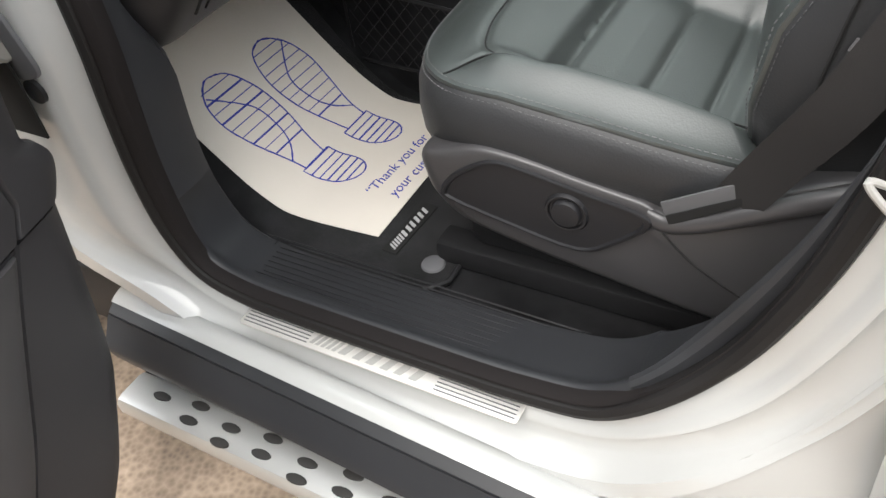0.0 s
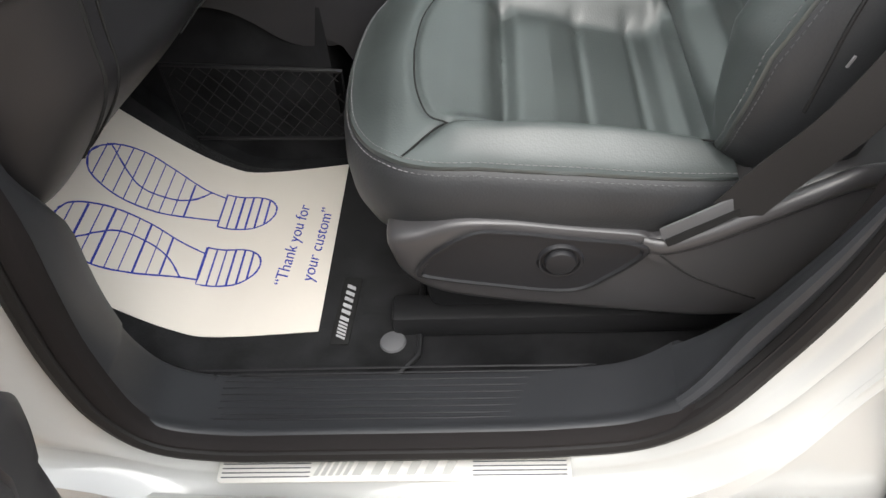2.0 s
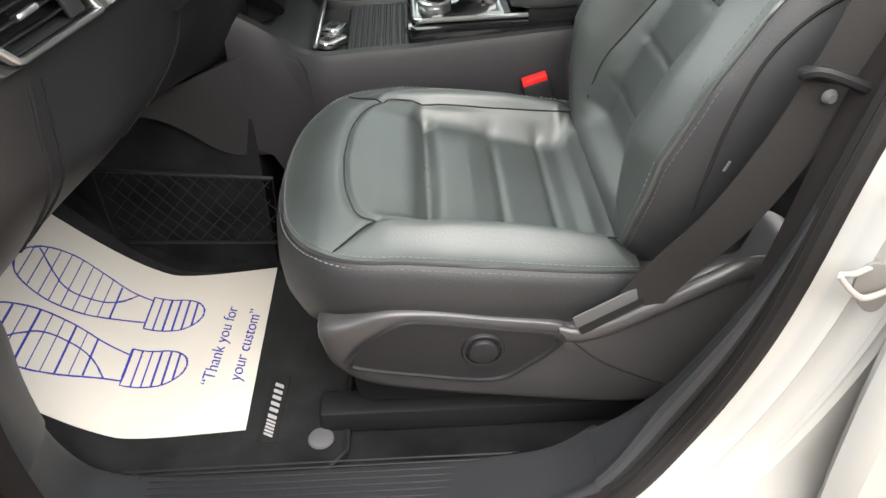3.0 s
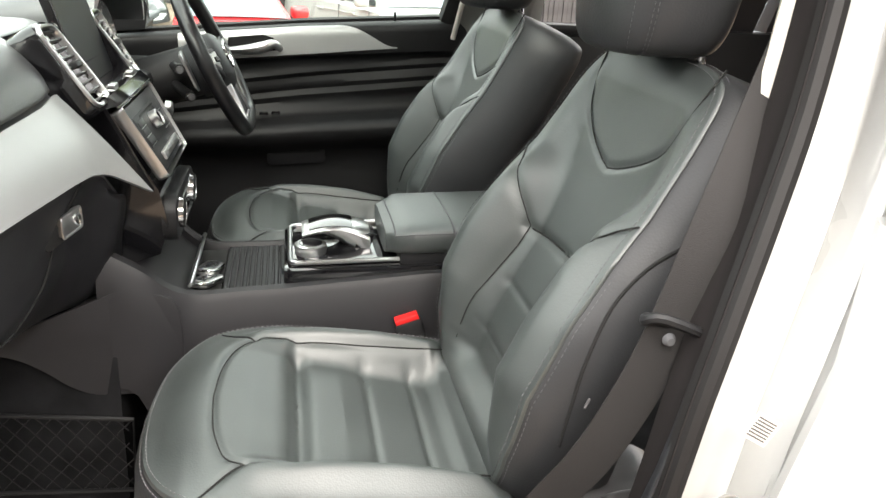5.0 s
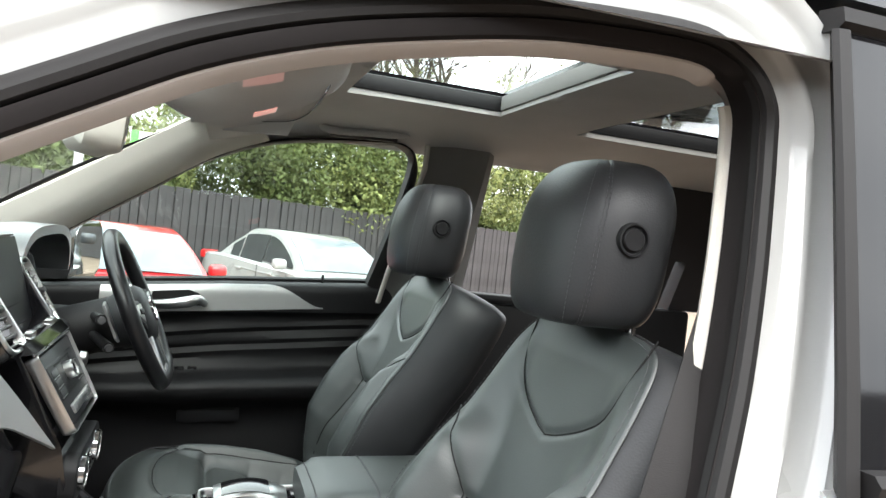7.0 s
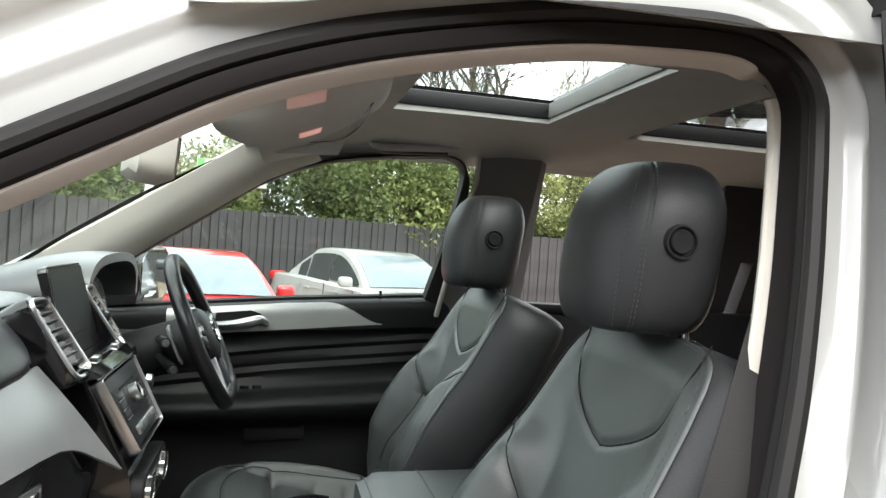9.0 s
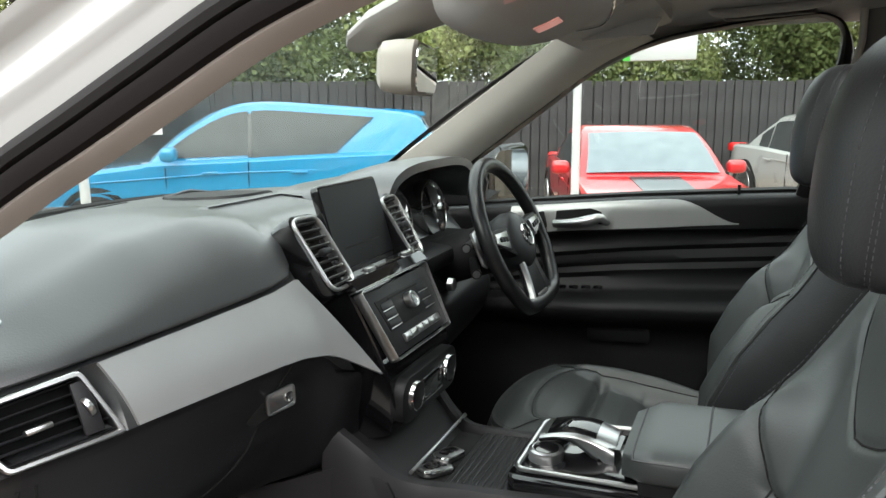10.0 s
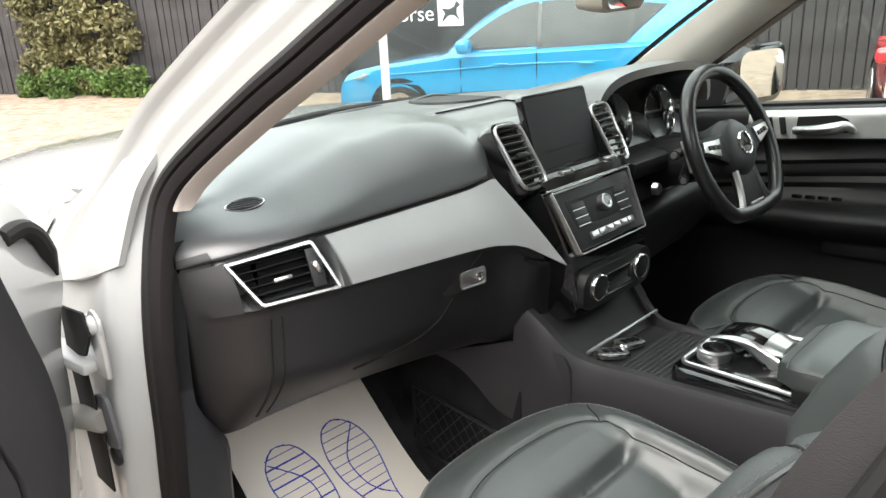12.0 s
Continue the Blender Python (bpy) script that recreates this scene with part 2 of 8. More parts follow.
def glass(name, tint=(0.9, 0.95, 0.93), gloss=1.0):
    m = bpy.data.materials.new(name)
    m.use_nodes = True
    N, L = m.node_tree.nodes, m.node_tree.links
    N.clear()
    out, mix = N.new("ShaderNodeOutputMaterial"), N.new("ShaderNodeMixShader")
    tr, gl, fr = N.new("ShaderNodeBsdfTransparent"), N.new("ShaderNodeBsdfGlossy"), N.new("ShaderNodeLayerWeight")
    tr.inputs["Color"].default_value = (*tint, 1)
    gl.inputs["Roughness"].default_value = 0.01
    gl.inputs["Color"].default_value = (gloss, gloss, gloss, 1)
    pw, ma = N.new("ShaderNodeMath"), N.new("ShaderNodeMath")
    pw.operation, ma.operation = "POWER", "MULTIPLY_ADD"
    pw.inputs[1].default_value = 4.5
    ma.inputs[1].default_value, ma.inputs[2].default_value = 0.3, 0.03
    L.new(fr.outputs["Facing"], pw.inputs[0])
    L.new(pw.outputs["Value"], ma.inputs[0])
    L.new(ma.outputs["Value"], mix.inputs["Fac"])
    L.new(tr.outputs["BSDF"], mix.inputs[1])
    L.new(gl.outputs["BSDF"], mix.inputs[2])
    L.new(mix.outputs["Shader"], out.inputs["Surface"])
    return m


SLAT = mat("slat_grey", (0.045, 0.045, 0.047), 0.45, vary=0.05)
DOOREDGE = mat("door_edge_black", (0.032, 0.031, 0.033), 0.45, spec=0.4, grain=0.14, gscale=900, vary=0.1)
DOORFACE = mat("door_face_grey", (0.050, 0.048, 0.050), 0.45, spec=0.4, grain=0.12, gscale=900, vary=0.1)
RAIL = mat("rail_grey", (0.22, 0.215, 0.205), 0.8, grain=0.2, gscale=1200, vary=0.06, spec=0.2)
GLASS = glass("window_glass")
TINT = glass("tinted_glass", (0.30, 0.32, 0.32))


# ---- the car's shell ----
# The car stands with its nose towards -x, its open front passenger door on the -y side.
GROUND = -0.06
LOOP = [(-0.10, 0.540), (0.10, 0.543), (0.19, 0.548), (0.28, 0.566), (0.345, 0.625), (0.395, 0.725), (0.43, 0.815), (0.453, 0.90), (0.477, 1.025), (0.503, 1.11),
        (0.535, 1.195), (0.567, 1.28), (0.596, 1.375), (0.615, 1.45), (0.630, 1.515), (0.637, 1.560), (0.624, 1.598), (0.592, 1.624), (0.545, 1.637), (0.45, 1.634),
        (0.36, 1.625), (0.253, 1.603), (0.15, 1.575), (0.055, 1.537), (-0.028, 1.489), (-0.10, 1.446), (-0.17, 1.405), (-0.30, 1.32), (-0.352, 1.268), (-0.364, 1.215),
        (-0.357, 1.145), (-0.338, 1.03), (-0.333, 0.93), (-0.343, 0.84), (-0.352, 0.74), (-0.345, 0.64), (-0.305, 0.567), (-0.222, 0.541)]


def y_side(z):
    t = z - 1.06
    return -0.762 + 0.17 * (t + math.sqrt(t * t + 0.012))


def rear_x(z):
    """The opening's rear edge at height z."""
    return interp([(0.543, 0.19), (0.566, 0.28), (0.625, 0.345), (0.725, 0.395), (0.90, 0.453), (1.025, 0.477), (1.11, 0.503), (1.195, 0.535), (1.28, 0.567), (1.375, 0.596), (1.45, 0.615), (1.53, 0.634), (1.70, 0.655)], z)


loop2 = cr([(x, z, 0) for x, z in LOOP], 4, True)
LP, LO, LD = [], [], []
for k, p in enumerate(loop2):
    a, b = loop2[k - 1], loop2[(k + 1) % len(loop2)]
    t = (b - a).normalized()
    o = Vector((t.y, 0, -t.x))
    q = Vector((p.x, y_side(p.y), p.y))
    w = sstep(0.20, 0.40, p.x) * (1 - sstep(1.50, 1.62, p.y)) * sstep(0.58, 0.75, p.y)
    LP.append(q + (q - Vector((0.1, -1.26, 1.39))) * 0.05 * w)
    slope = 0.34 * sstep(0.95, 1.25, p.y)
    d = Vector((0, 1, -slope * 0)).normalized()
    LO.append(Vector((o.x, -slope * -o.z, o.z)).normalized())
    LD.append(d)
NL = len(LP)


def zone(p):
    """Shares of a place on the opening's edge: roof and screen pillar, rear pillar, sill, hinge side."""
    top = sstep(1.17, 1.28, p.z) if p.x < 0.5 else sstep(1.575, 1.63, p.z)
    sill = 1 - sstep(0.56, 0.68, p.z)
    rear = (1 - top) * (1 - sill) if p.x > 0.1 else 0
    front = (1 - top) * (1 - sill) if p.x <= 0.1 else 0
    return top, rear, sill, front


def around(prof, sel=None, closed=True, bm=None):
    """Carries a profile, a function of the zone shares, round the door opening."""
    idx = list(range(NL)) if sel is None else sel
    rings = []
    for k in idx:
        pr = prof(*zone(LP[k])) if callable(prof) else prof
        rings.append([LP[k] + LO[k] * a + LD[k] * b for a, b in pr])
    return rings


car = thing("car", "white off-road estate car with its front passenger door open", "car")


def jamb(top, rear, sill, front):
    w = 0.082 * top + 0.072 * rear + 0.047 * sill + 0.150 * front
    s = 0.012 * top + 0.016 * rear + 0.012 * sill + 0.042 * front
    q = 1 - 0.4 * front
    e = 0.030 * top + 0.03 * rear + 0.050 * sill + 0.066 * front
    o = 0.014 * top + 0.012 * rear + 0.030 * sill + 0.05 * front
    return [(-0.03 + 0.032 * rear, 0.012), (-0.004 + 0.006 * rear, 0.004), (0.004, -0.001), (0.26 * w * q, -0.003 - 0.016 * front), (0.34 * w * q, -0.006 - 0.022 * front), (0.42 * w * q, -s + 0.004 * front), (0.52 * w * q, -s - 0.002),
            (0.60 * w, -s + 0.002), (0.90 * w, -s - 0.001), (0.97 * w, -s - 0.006), (w + 0.003, -s - 0.014), (w + 0.008, -e), (w + o, -e - 0.004), (w + o + 0.008, -e + 0.02), (w + o + 0.01, 0.05)]


part("door_frame", loft(around(jamb), True, False, True), PAINT, car, "white painted door opening", 50)
part("door_seal", loft(around(lambda top, rear, sill, front: [(a, b) for a, b in [(0.0, 0.0), (0.001, -0.007), (-0.004, -0.0135), (-0.012, -0.016), (-0.019, -0.0125), (-0.0215, -0.006), (-0.022, 0.006), (-0.002, 0.008)]]), True, False, True), RUBBER, car, "soft black rubber door seal")
part("seal_lip", loft(around(lambda top, rear, sill, front: [(-0.0225 + (a + 0.0225) * (1 - 0.62 * sill) + 0.024 * rear * k, b + 0.030 * rear * k) for a, b, k in ((-0.0225, -0.006, 0), (-0.0235, -0.010, 0.1), (-0.030, -0.009, 0.6), (-0.040, -0.003, 1), (-0.0425, 0.004, 1), (-0.042, 0.014, 1.0), (-0.0225, 0.012, 0.5))]), True, False, True), FLOCK, car)

# beige trim behind the seal on the pillars and roof rail
sel = [k for k in range(NL) if (LP[k].z > 1.06 and LP[k].x > 0.3) or LP[k].z > 1.235]
s0 = next(i for i in range(len(sel) - 1) if sel[i + 1] != sel[i] + 1) if any(sel[i + 1] != sel[i] + 1 for i in range(len(sel) - 1)) else -1
sel = sel[s0 + 1:] + sel[:s0 + 1]


def lining(top, rear, sill, front):
    w = 0.008 + 0.024 * top
    dx, dy = 0.070 * rear, 0.086 * rear
    return [(-0.036 + dx, 0.004 + dy), (-0.045 + dx, 0.006 + dy), (-0.049 + dx, 0.012 + dy), (-0.051 - 0.004 * top + dx, w + dy), (-0.034 + dx, w + 0.02 + dy), (0.0 + dx, w + 0.025 + dy), (0.0 + dx, 0.01 + dy)]


part("pillar_trim", loft(around(lining, sel)), LINING, car, "beige fabric-look pillar trim", 50)
# beige edge of the rear pillar trim behind the seal
strip = [k for k in range(NL) if LP[k].x > 0.3 and 1.095 < LP[k].z < 1.575]
edge_rings = []
for k in strip:
    f = sstep(1.085, 1.12, LP[k].z)
    wide = 0.003 * (1 - sstep(1.18, 1.35, LP[k].z))
    edge_rings.append([LP[k] + LO[k] * (-0.004 + (a + 0.004) * f) + LD[k] * b for a, b in ((-0.010, 0.046), (-0.024 - wide, 0.048), (-0.027 - wide, 0.052), (-0.025 - wide, 0.058), (-0.006, 0.075))])
part("pillar_edge", loft(edge_rings), BEIGE, car, "beige pillar trim edge")
# black lower trim: kick panel, sill cover and the foot of the rear pillar
low = [k for k in range(NL) if LP[k].z < 1.07 and LP[k].x > 0.33]
sil = [k for k in range(NL) if LP[k].x <= 0.335 and LP[k].z < 0.7]
kick = [k for k in range(NL) if LP[k].x < -0.2 and 0.68 < LP[k].z < 1.19]


def run(ids):
    """Neighbouring indices in order round the loop."""
    s = set(ids)
    first = next(k for k in ids if (k - 1) % NL not in s)
    out = [first]
    while (out[-1] + 1) % NL in s and len(out) < len(ids):
        out.append((out[-1] + 1) % NL)
    return out


SILLP = [(-0.026, 0.004), (-0.0305, 0.008), (-0.0315, 0.014), (-0.028, 0.020), (-0.024, 0.030), (-0.023, 0.085), (-0.020, 0.096), (-0.008, 0.104), (0.02, 0.110), (0.03, 0.02)]
part("sill_cover", loft(around(SILLP, run(sil))), SILL, car, "ribbed black plastic sill cover", 40)
CAPP = [(-0.034, 0.004), (-0.042, 0.007), (-0.046, 0.014), (-0.043, 0.020), (-0.038, 0.028), (-0.032, 0.038), (-0.026, 0.050), (-0.012, 0.058), (0.015, 0.060), (0.02, 0.02)]
cap = []
for k in run(low):
    f = sstep(0.66, 1.04, LP[k].z)
    g = sstep(0.57, 0.72, LP[k].z)
    prof = [(p[0] + (q[0] - p[0]) * g - 0.001, p[1] + (q[1] - p[1]) * g) for p, q in zip(SILLP, CAPP)]
    cap.append([LP[k] + LO[k] * (a * (1 - f) - 0.020 * f) + LD[k] * (b * (1 - 0.85 * f)) for a, b in prof])
part("rear_sill_cap", loft(cap), SILL, car)
# white panel between the frame, the sill and the rear door
foot = []
for k in run([k for k in range(NL) if (LP[k].x > -0.05 and LP[k].z < 0.60) or (LP[k].x > 0.2 and LP[k].z < 1.0)]):
    top, rear, sill, front = zone(LP[k])
    w = 0.072 * rear + 0.047 * sill + 0.012 * rear + 0.030 * sill
    e = 0.03 * rear + 0.050 * sill
    foot.append([LP[k] + LO[k] * (w + a) + LD[k] * (-e + b) for a, b in ((-0.012, 0.004), (0.006, 0.001), (0.035, 0.006), (0.08, 0.004), (0.17, 0.004), (0.17, 0.02), (0.0, 0.02))])
part("pillar_foot", loft(foot), PAINT, car, "white lower pillar panel", 50)
kp = []
for k in run(kick):
    f = sstep(0.84, 0.97, LP[k].z)
    kp.append([LP[k] + LO[k] * (a * (1 - f) - 0.034 * f) + LD[k] * (b * (1 - 0.62 * f)) for a, b in ((-0.032, 0.004), (-0.039, 0.007), (-0.042, 0.016), (-0.041, 0.035), (-0.042, 0.06), (-0.034, 0.085), (-0.012, 0.10), (0.01, 0.10), (0.03, 0.02))])
part("kick_panel", loft(kp), SILL, car)

# scuff field with fine raised ribs
scuff = bmesh.new()
for i in range(7):
    y = -0.722 + i * 0.0095
    box((-0.02, y, 0.5668), (0.425 - 0.012 * (i in (0, 6)), 0.0022, 0.0016), 0.0006, 1, bm=scuff)
part("scuff_ribs", scuff, PLASTIC_D, car)
rimp = cr([(-0.24, -0.728, 0.5665), (0.19, -0.728, 0.5668), (0.201, -0.72, 0.5672), (0.205, -0.665, 0.5672), (0.198, -0.658, 0.5672), (-0.235, -0.658, 0.5665), (-0.245, -0.665, 0.5665), (-0.25, -0.72, 0.5665)], 3, True)
part("scuff_border", tube(rimp, 0.0012, 6, True), PLASTIC_D, car)

# floor tub, tunnel and bulkhead
floor_pts = [(-0.95, 1.0), (-0.66, 0.93), (-0.50, 0.735), (-0.40, 0.612), (-0.33, 0.545), (-0.27, 0.522), (-0.1, 0.518), (0.1, 0.516), (0.4, 0.514), (1.6, 0.514)]
fl = cr([(x, 0, z) for x, z in floor_pts], 4)
part("floor_carpet", loft([[Vector((p.x, -0.70, p.z)), Vector((p.x, 0.70, p.z)), Vector((p.x, 0.70, p.z - 0.05)), Vector((p.x, -0.70, p.z - 0.05))] for p in fl]), CARPET, car, "black loop carpet")
part("underbody", box((0.2, 0, 0.36), (3.6, 1.5, 0.16), 0.02), PLASTIC, car)

# outer sill: white edge, black plastic strip
part("sill_strip", loft([[Vector((x, y - 0.024 * (x + 0.37), z - 0.034 * (x + 0.37) * (z > 0.43))) for y, z in ((-0.806, 0.503), (-0.826, 0.505), (-0.8405, 0.496), (-0.8415, 0.4925), (-0.843, 0.494), (-0.862, 0.466), (-0.872, 0.455), (-0.874, 0.449), (-0.866, 0.42), (-0.80, 0.40))] for x in [-0.46 + 0.06 * i for i in range(38)]]), SILL, car, "matt black plastic sill strip")
part("sill_edge", loft([[Vector((x, y - 0.024 * (x + 0.37), z - 0.034 * (x + 0.37))) for y, z in ((-0.790, 0.498), (-0.794, 0.512), (-0.806, 0.5155), (-0.820, 0.512), (-0.828, 0.5075), (-0.824, 0.500))] for x in [-0.46 + 0.06 * i for i in range(38)]]), PAINT, car, "white painted sill edge", 60)




def panel(name, pts, m, label="", thick=0.012, n=5):
    """Body panel: rows of points joined by a smooth sheet and given thickness downwards or inwards."""
    rows = [cr(r, n) for r in pts]
    cols = [cr([r[i] for r in rows], n) for i in range(len(rows[0]))]
    bm = loft(cols, False, False)
    bmesh.ops.recalc_face_normals(bm, faces=bm.faces)
    bmesh.ops.solidify(bm, geom=bm.faces[:], thickness=thick)
    return part(name, bm, m, car, label)


# bonnet and wing
panel("bonnet", [[(-0.80, -0.64, 1.185), (-0.90, -0.35, 1.205), (-0.93, 0, 1.212), (-0.90, 0.35, 1.205), (-0.80, 0.64, 1.185)],
                 [(-1.4, -0.72, 1.135), (-1.42, -0.4, 1.165), (-1.42, 0, 1.172), (-1.42, 0.4, 1.165), (-1.4, 0.72, 1.135)],
                 [(-1.85, -0.70, 1.06), (-1.9, -0.4, 1.10), (-1.92, 0, 1.11), (-1.9, 0.4, 1.10), (-1.85, 0.70, 1.06)]], PAINT, "white bonnet")
for s in (-1, 1):
    panel("wing_panel", [[(-0.62, s * 0.76, 1.195), (-0.56, s * 0.885, 1.06), (-0.55, s * 0.905, 0.9), (-0.55, s * 0.90, 0.55)],
                         [(-0.93, s * 0.66, 1.172), (-0.95, s * 0.84, 1.10), (-0.98, s * 0.905, 0.95), (-0.98, s * 0.90, 0.78)],
                         [(-1.4, s * 0.73, 1.128), (-1.42, s * 0.86, 1.05), (-1.43, s * 0.93, 0.95), (-1.43, s * 0.93, 0.86)],
                         [(-1.85, s * 0.71, 1.05), (-1.9, s * 0.82, 0.96), (-1.96, s * 0.86, 0.85), (-1.96, s * 0.86, 0.6)]], PAINT, "white front wing")

# corner between the wing and the screen pillar
panel("wing_corner", [[(-0.95, -0.62, 1.185), (-0.95, -0.74, 1.165), (-0.95, -0.82, 1.10)], [(-0.70, -0.68, 1.20), (-0.70, -0.745, 1.175), (-0.70, -0.81, 1.11)], [(-0.52, -0.70, 1.252), (-0.52, -0.745, 1.208), (-0.52, -0.795, 1.12)],
                      [(-0.43, -0.700, 1.295), (-0.43, -0.738, 1.242), (-0.43, -0.780, 1.14)], [(-0.36, -0.682, 1.310), (-0.37, -0.718, 1.26), (-0.38, -0.755, 1.16)]], PAINT, "white corner of the wing below the screen pillar")
# screen pillar and roof rail of the far side
near_out = [(-0.66, -0.745, 1.20), (-0.50, -0.722, 1.302), (-0.213, -0.680, 1.455), (0.077, -0.650, 1.605), (0.25, -0.635, 1.672), (0.45, -0.615, 1.712), (0.64, -0.605, 1.722), (1.1, -0.60, 1.724), (1.8, -0.60, 1.70)]
near_in = [(-0.66, -0.71, 1.19), (-0.50, -0.69, 1.295), (-0.22, -0.635, 1.45), (0.06, -0.59, 1.61), (0.22, -0.565, 1.685), (0.42, -0.55, 1.737), (0.64, -0.545, 1.748), (1.1, -0.54, 1.750), (1.8, -0.54, 1.726)]
a, b = cr(near_out, 5), cr(near_in, 5)
rings = [[Vector((p.x, 0.03 - p.y, p.z - 0.03)), Vector(((p.x + q.x) / 2, 0.03 - (p.y + q.y) / 2, (p.z + q.z) / 2 - 0.016)), Vector((q.x, 0.03 - q.y, q.z - 0.03)),
          Vector((q.x + 0.01, 0.02 - q.y, q.z - 0.06)), Vector((p.x + 0.02, 0.01 - p.y, p.z - 0.085))] for p, q in zip(a, b)]
part("screen_pillar", loft(rings), PAINT, car, "white screen pillar and roof rail")

# far screen pillar trim: between the screen's edge and the side window's edge
edge_up = cr([(-0.62, 0.715, 1.188), (-0.468, 0.679, 1.277), (-0.23, 0.618, 1.426), (-0.104, 0.585, 1.507), (0.03, 0.550, 1.593), (0.10, 0.53, 1.635)], 5)
edge_lo = cr([(-0.42, 0.745, 1.19), (-0.285, 0.716, 1.268), (-0.181, 0.690, 1.339), (-0.045, 0.653, 1.431), (0.09, 0.617, 1.521), (0.21, 0.597, 1.575)], 5)
rings = []
for u, l in zip(edge_up, edge_lo):
    mid = (u + l) / 2
    rings.append([u, u * 0.7 + l * 0.3 + Vector((0.006, -0.014, 0.0)), mid + Vector((0.008, -0.02, 0)), u * 0.25 + l * 0.75 + Vector((0.008, -0.014, 0)), l, l + Vector((0, 0.05, 0)), u + Vector((-0.02, 0.05, 0.0))])
part("far_pillar_trim", loft(rings), BEIGE, car, "beige screen pillar trim")

# windscreen
ws = lambda u, v: (-0.58 + 0.62 * v + (-0.21 + 0.14 * v) * (1 - (2 * u - 1) ** 2), (2 * u - 1) * (0.715 - 0.14 * v), 1.205 + 0.395 * v + (0.035 + 0.015 * v) * (1 - (2 * u - 1) ** 2) + 0.02 * math.sin(math.pi * v))
wind = part("windscreen", slab(ws, 24, 12, (-0.004, 0, 0.004)), GLASS, car, "clear windscreen glass")
wind.visible_shadow = False
for s in (0, 1):
    part("screen_border", loft([[Vector(ws(abs(s - a), v)) + Vector((0.005, 0, -0.005 - 0.002 * b)) for a, b in ((0.0, 0), (0.006, 0), (0.012, 0), (0.012, 1), (0.0, 1))] for v in [i / 10 for i in range(11)]]), DARK, car, "black printed glass border")
seal_line = [Vector(ws(i / 30, 0.0)) + Vector((-0.0, 0, 0.004)) for i in range(31)]
part("screen_seal", tube(seal_line, 0.011, 8), RUBBER, car)
cowl = lambda u, v: (Vector(ws(u, 0)) + Vector((-0.01 - 0.10 * v, 0, 0.0 + 0.004 * v - 0.02 * v * v)))
part("cowl", slab(cowl, 24, 4, (0, 0, -0.02)), PLASTIC, car, "black plastic scuttle panel")

# roof: headliner with two glass openings, skin, glass
def head_z(x, y):
    return 1.652 + 0.010 * sstep(0.0, 0.5, x) - 0.050 * (abs(y) / 0.62) ** 4 - 0.035 * (1 - sstep(0.02, 0.3, x))


def patch(bm, x0, x1, y0, y1, nx, ny):
    grid(lambda u, v: (x0 + (x1 - x0) * u, y0 + (y1 - y0) * v, head_z(x0 + (x1 - x0) * u, y0 + (y1 - y0) * v)), nx, ny, bm)


hb = bmesh.new()
patch(hb, 0.03, 0.325, -0.62, 0.62, 10, 28)
patch(hb, 0.325, 0.658, -0.62, -0.265, 10, 12)
patch(hb, 0.325, 0.658, 0.265, 0.62, 10, 12)
patch(hb, 0.658, 0.87, -0.62, 0.62, 8, 28)
patch(hb, 0.87, 1.55, -0.62, -0.33, 10, 10)
patch(hb, 0.87, 1.55, 0.33, 0.62, 10, 10)
patch(hb, 1.55, 2.3, -0.62, 0.62, 10, 28)
for x0, x1, yy in ((0.325, 0.658, 0.265), (0.87, 1.55, 0.33)):
    lp = []
    for (xa, ya), (xb, yb) in (((x0, -yy), (x1, -yy)), ((x1, -yy), (x1, yy)), ((x1, yy), (x0, yy)), ((x0, yy), (x0, -yy))):
        for i in range(10):
            lp.append((xa + (xb - xa) * i / 10, ya + (yb - ya) * i / 10))
    loft([[Vector((x, y, head_z(x, y))), Vector((x, y, 1.672))] for x, y in lp], False, False, True, hb)
bmesh.ops.remove_doubles(hb, verts=hb.verts, dist=0.0005)
tagged(part("headliner", hb, HEAD, None), "light grey fabric roof lining", "headliner", kind="structure").name = "ceiling"
sk = bmesh.new()
for x0, x1, y0, y1 in ((0.02, 0.325, -0.56, 0.56), (0.325, 0.67, -0.56, -0.30), (0.325, 0.67, 0.30, 0.56), (0.67, 0.87, -0.56, 0.56), (0.87, 1.55, -0.56, -0.37), (0.87, 1.55, 0.37, 0.56), (1.55, 2.5, -0.56, 0.56)):
    box(((x0 + x1) / 2, (y0 + y1) / 2, 1.712), (x1 - x0, y1 - y0, 0.012), bm=sk)
part("roof_skin", sk, GLOSS, car)
for x0, x1, y0, y1 in ((0.326, 0.665, 0.259, 0.30), (0.326, 0.665, -0.30, -0.259), (0.315, 0.331, -0.259, 0.259), (0.652, 0.68, -0.259, 0.259), (0.86, 0.90, -0.33, 0.33), (0.90, 1.54, 0.325, 0.37), (0.90, 1.54, -0.37, -0.325)):
    across = x0 in (0.652, 0.86)
    part("sunroof_rail", box(((x0 + x1) / 2, (y0 + y1) / 2, 1.686), (x1 - x0, y1 - y0, 0.032), 0.004), RAIL if across else PLASTIC, car, "grey roof rail" if across else "black sunroof frame")
for x0, x1, w in ((0.32, 0.68, 0.31), (0.86, 1.57, 0.38)):
    g = part("sunroof_glass", box(((x0 + x1) / 2, 0, 1.7225), (x1 - x0, 2 * w, 0.005), 0.002), GLASS if x0 < 0.5 else TINT, car, "glass roof panel")
    g.visible_shadow = False

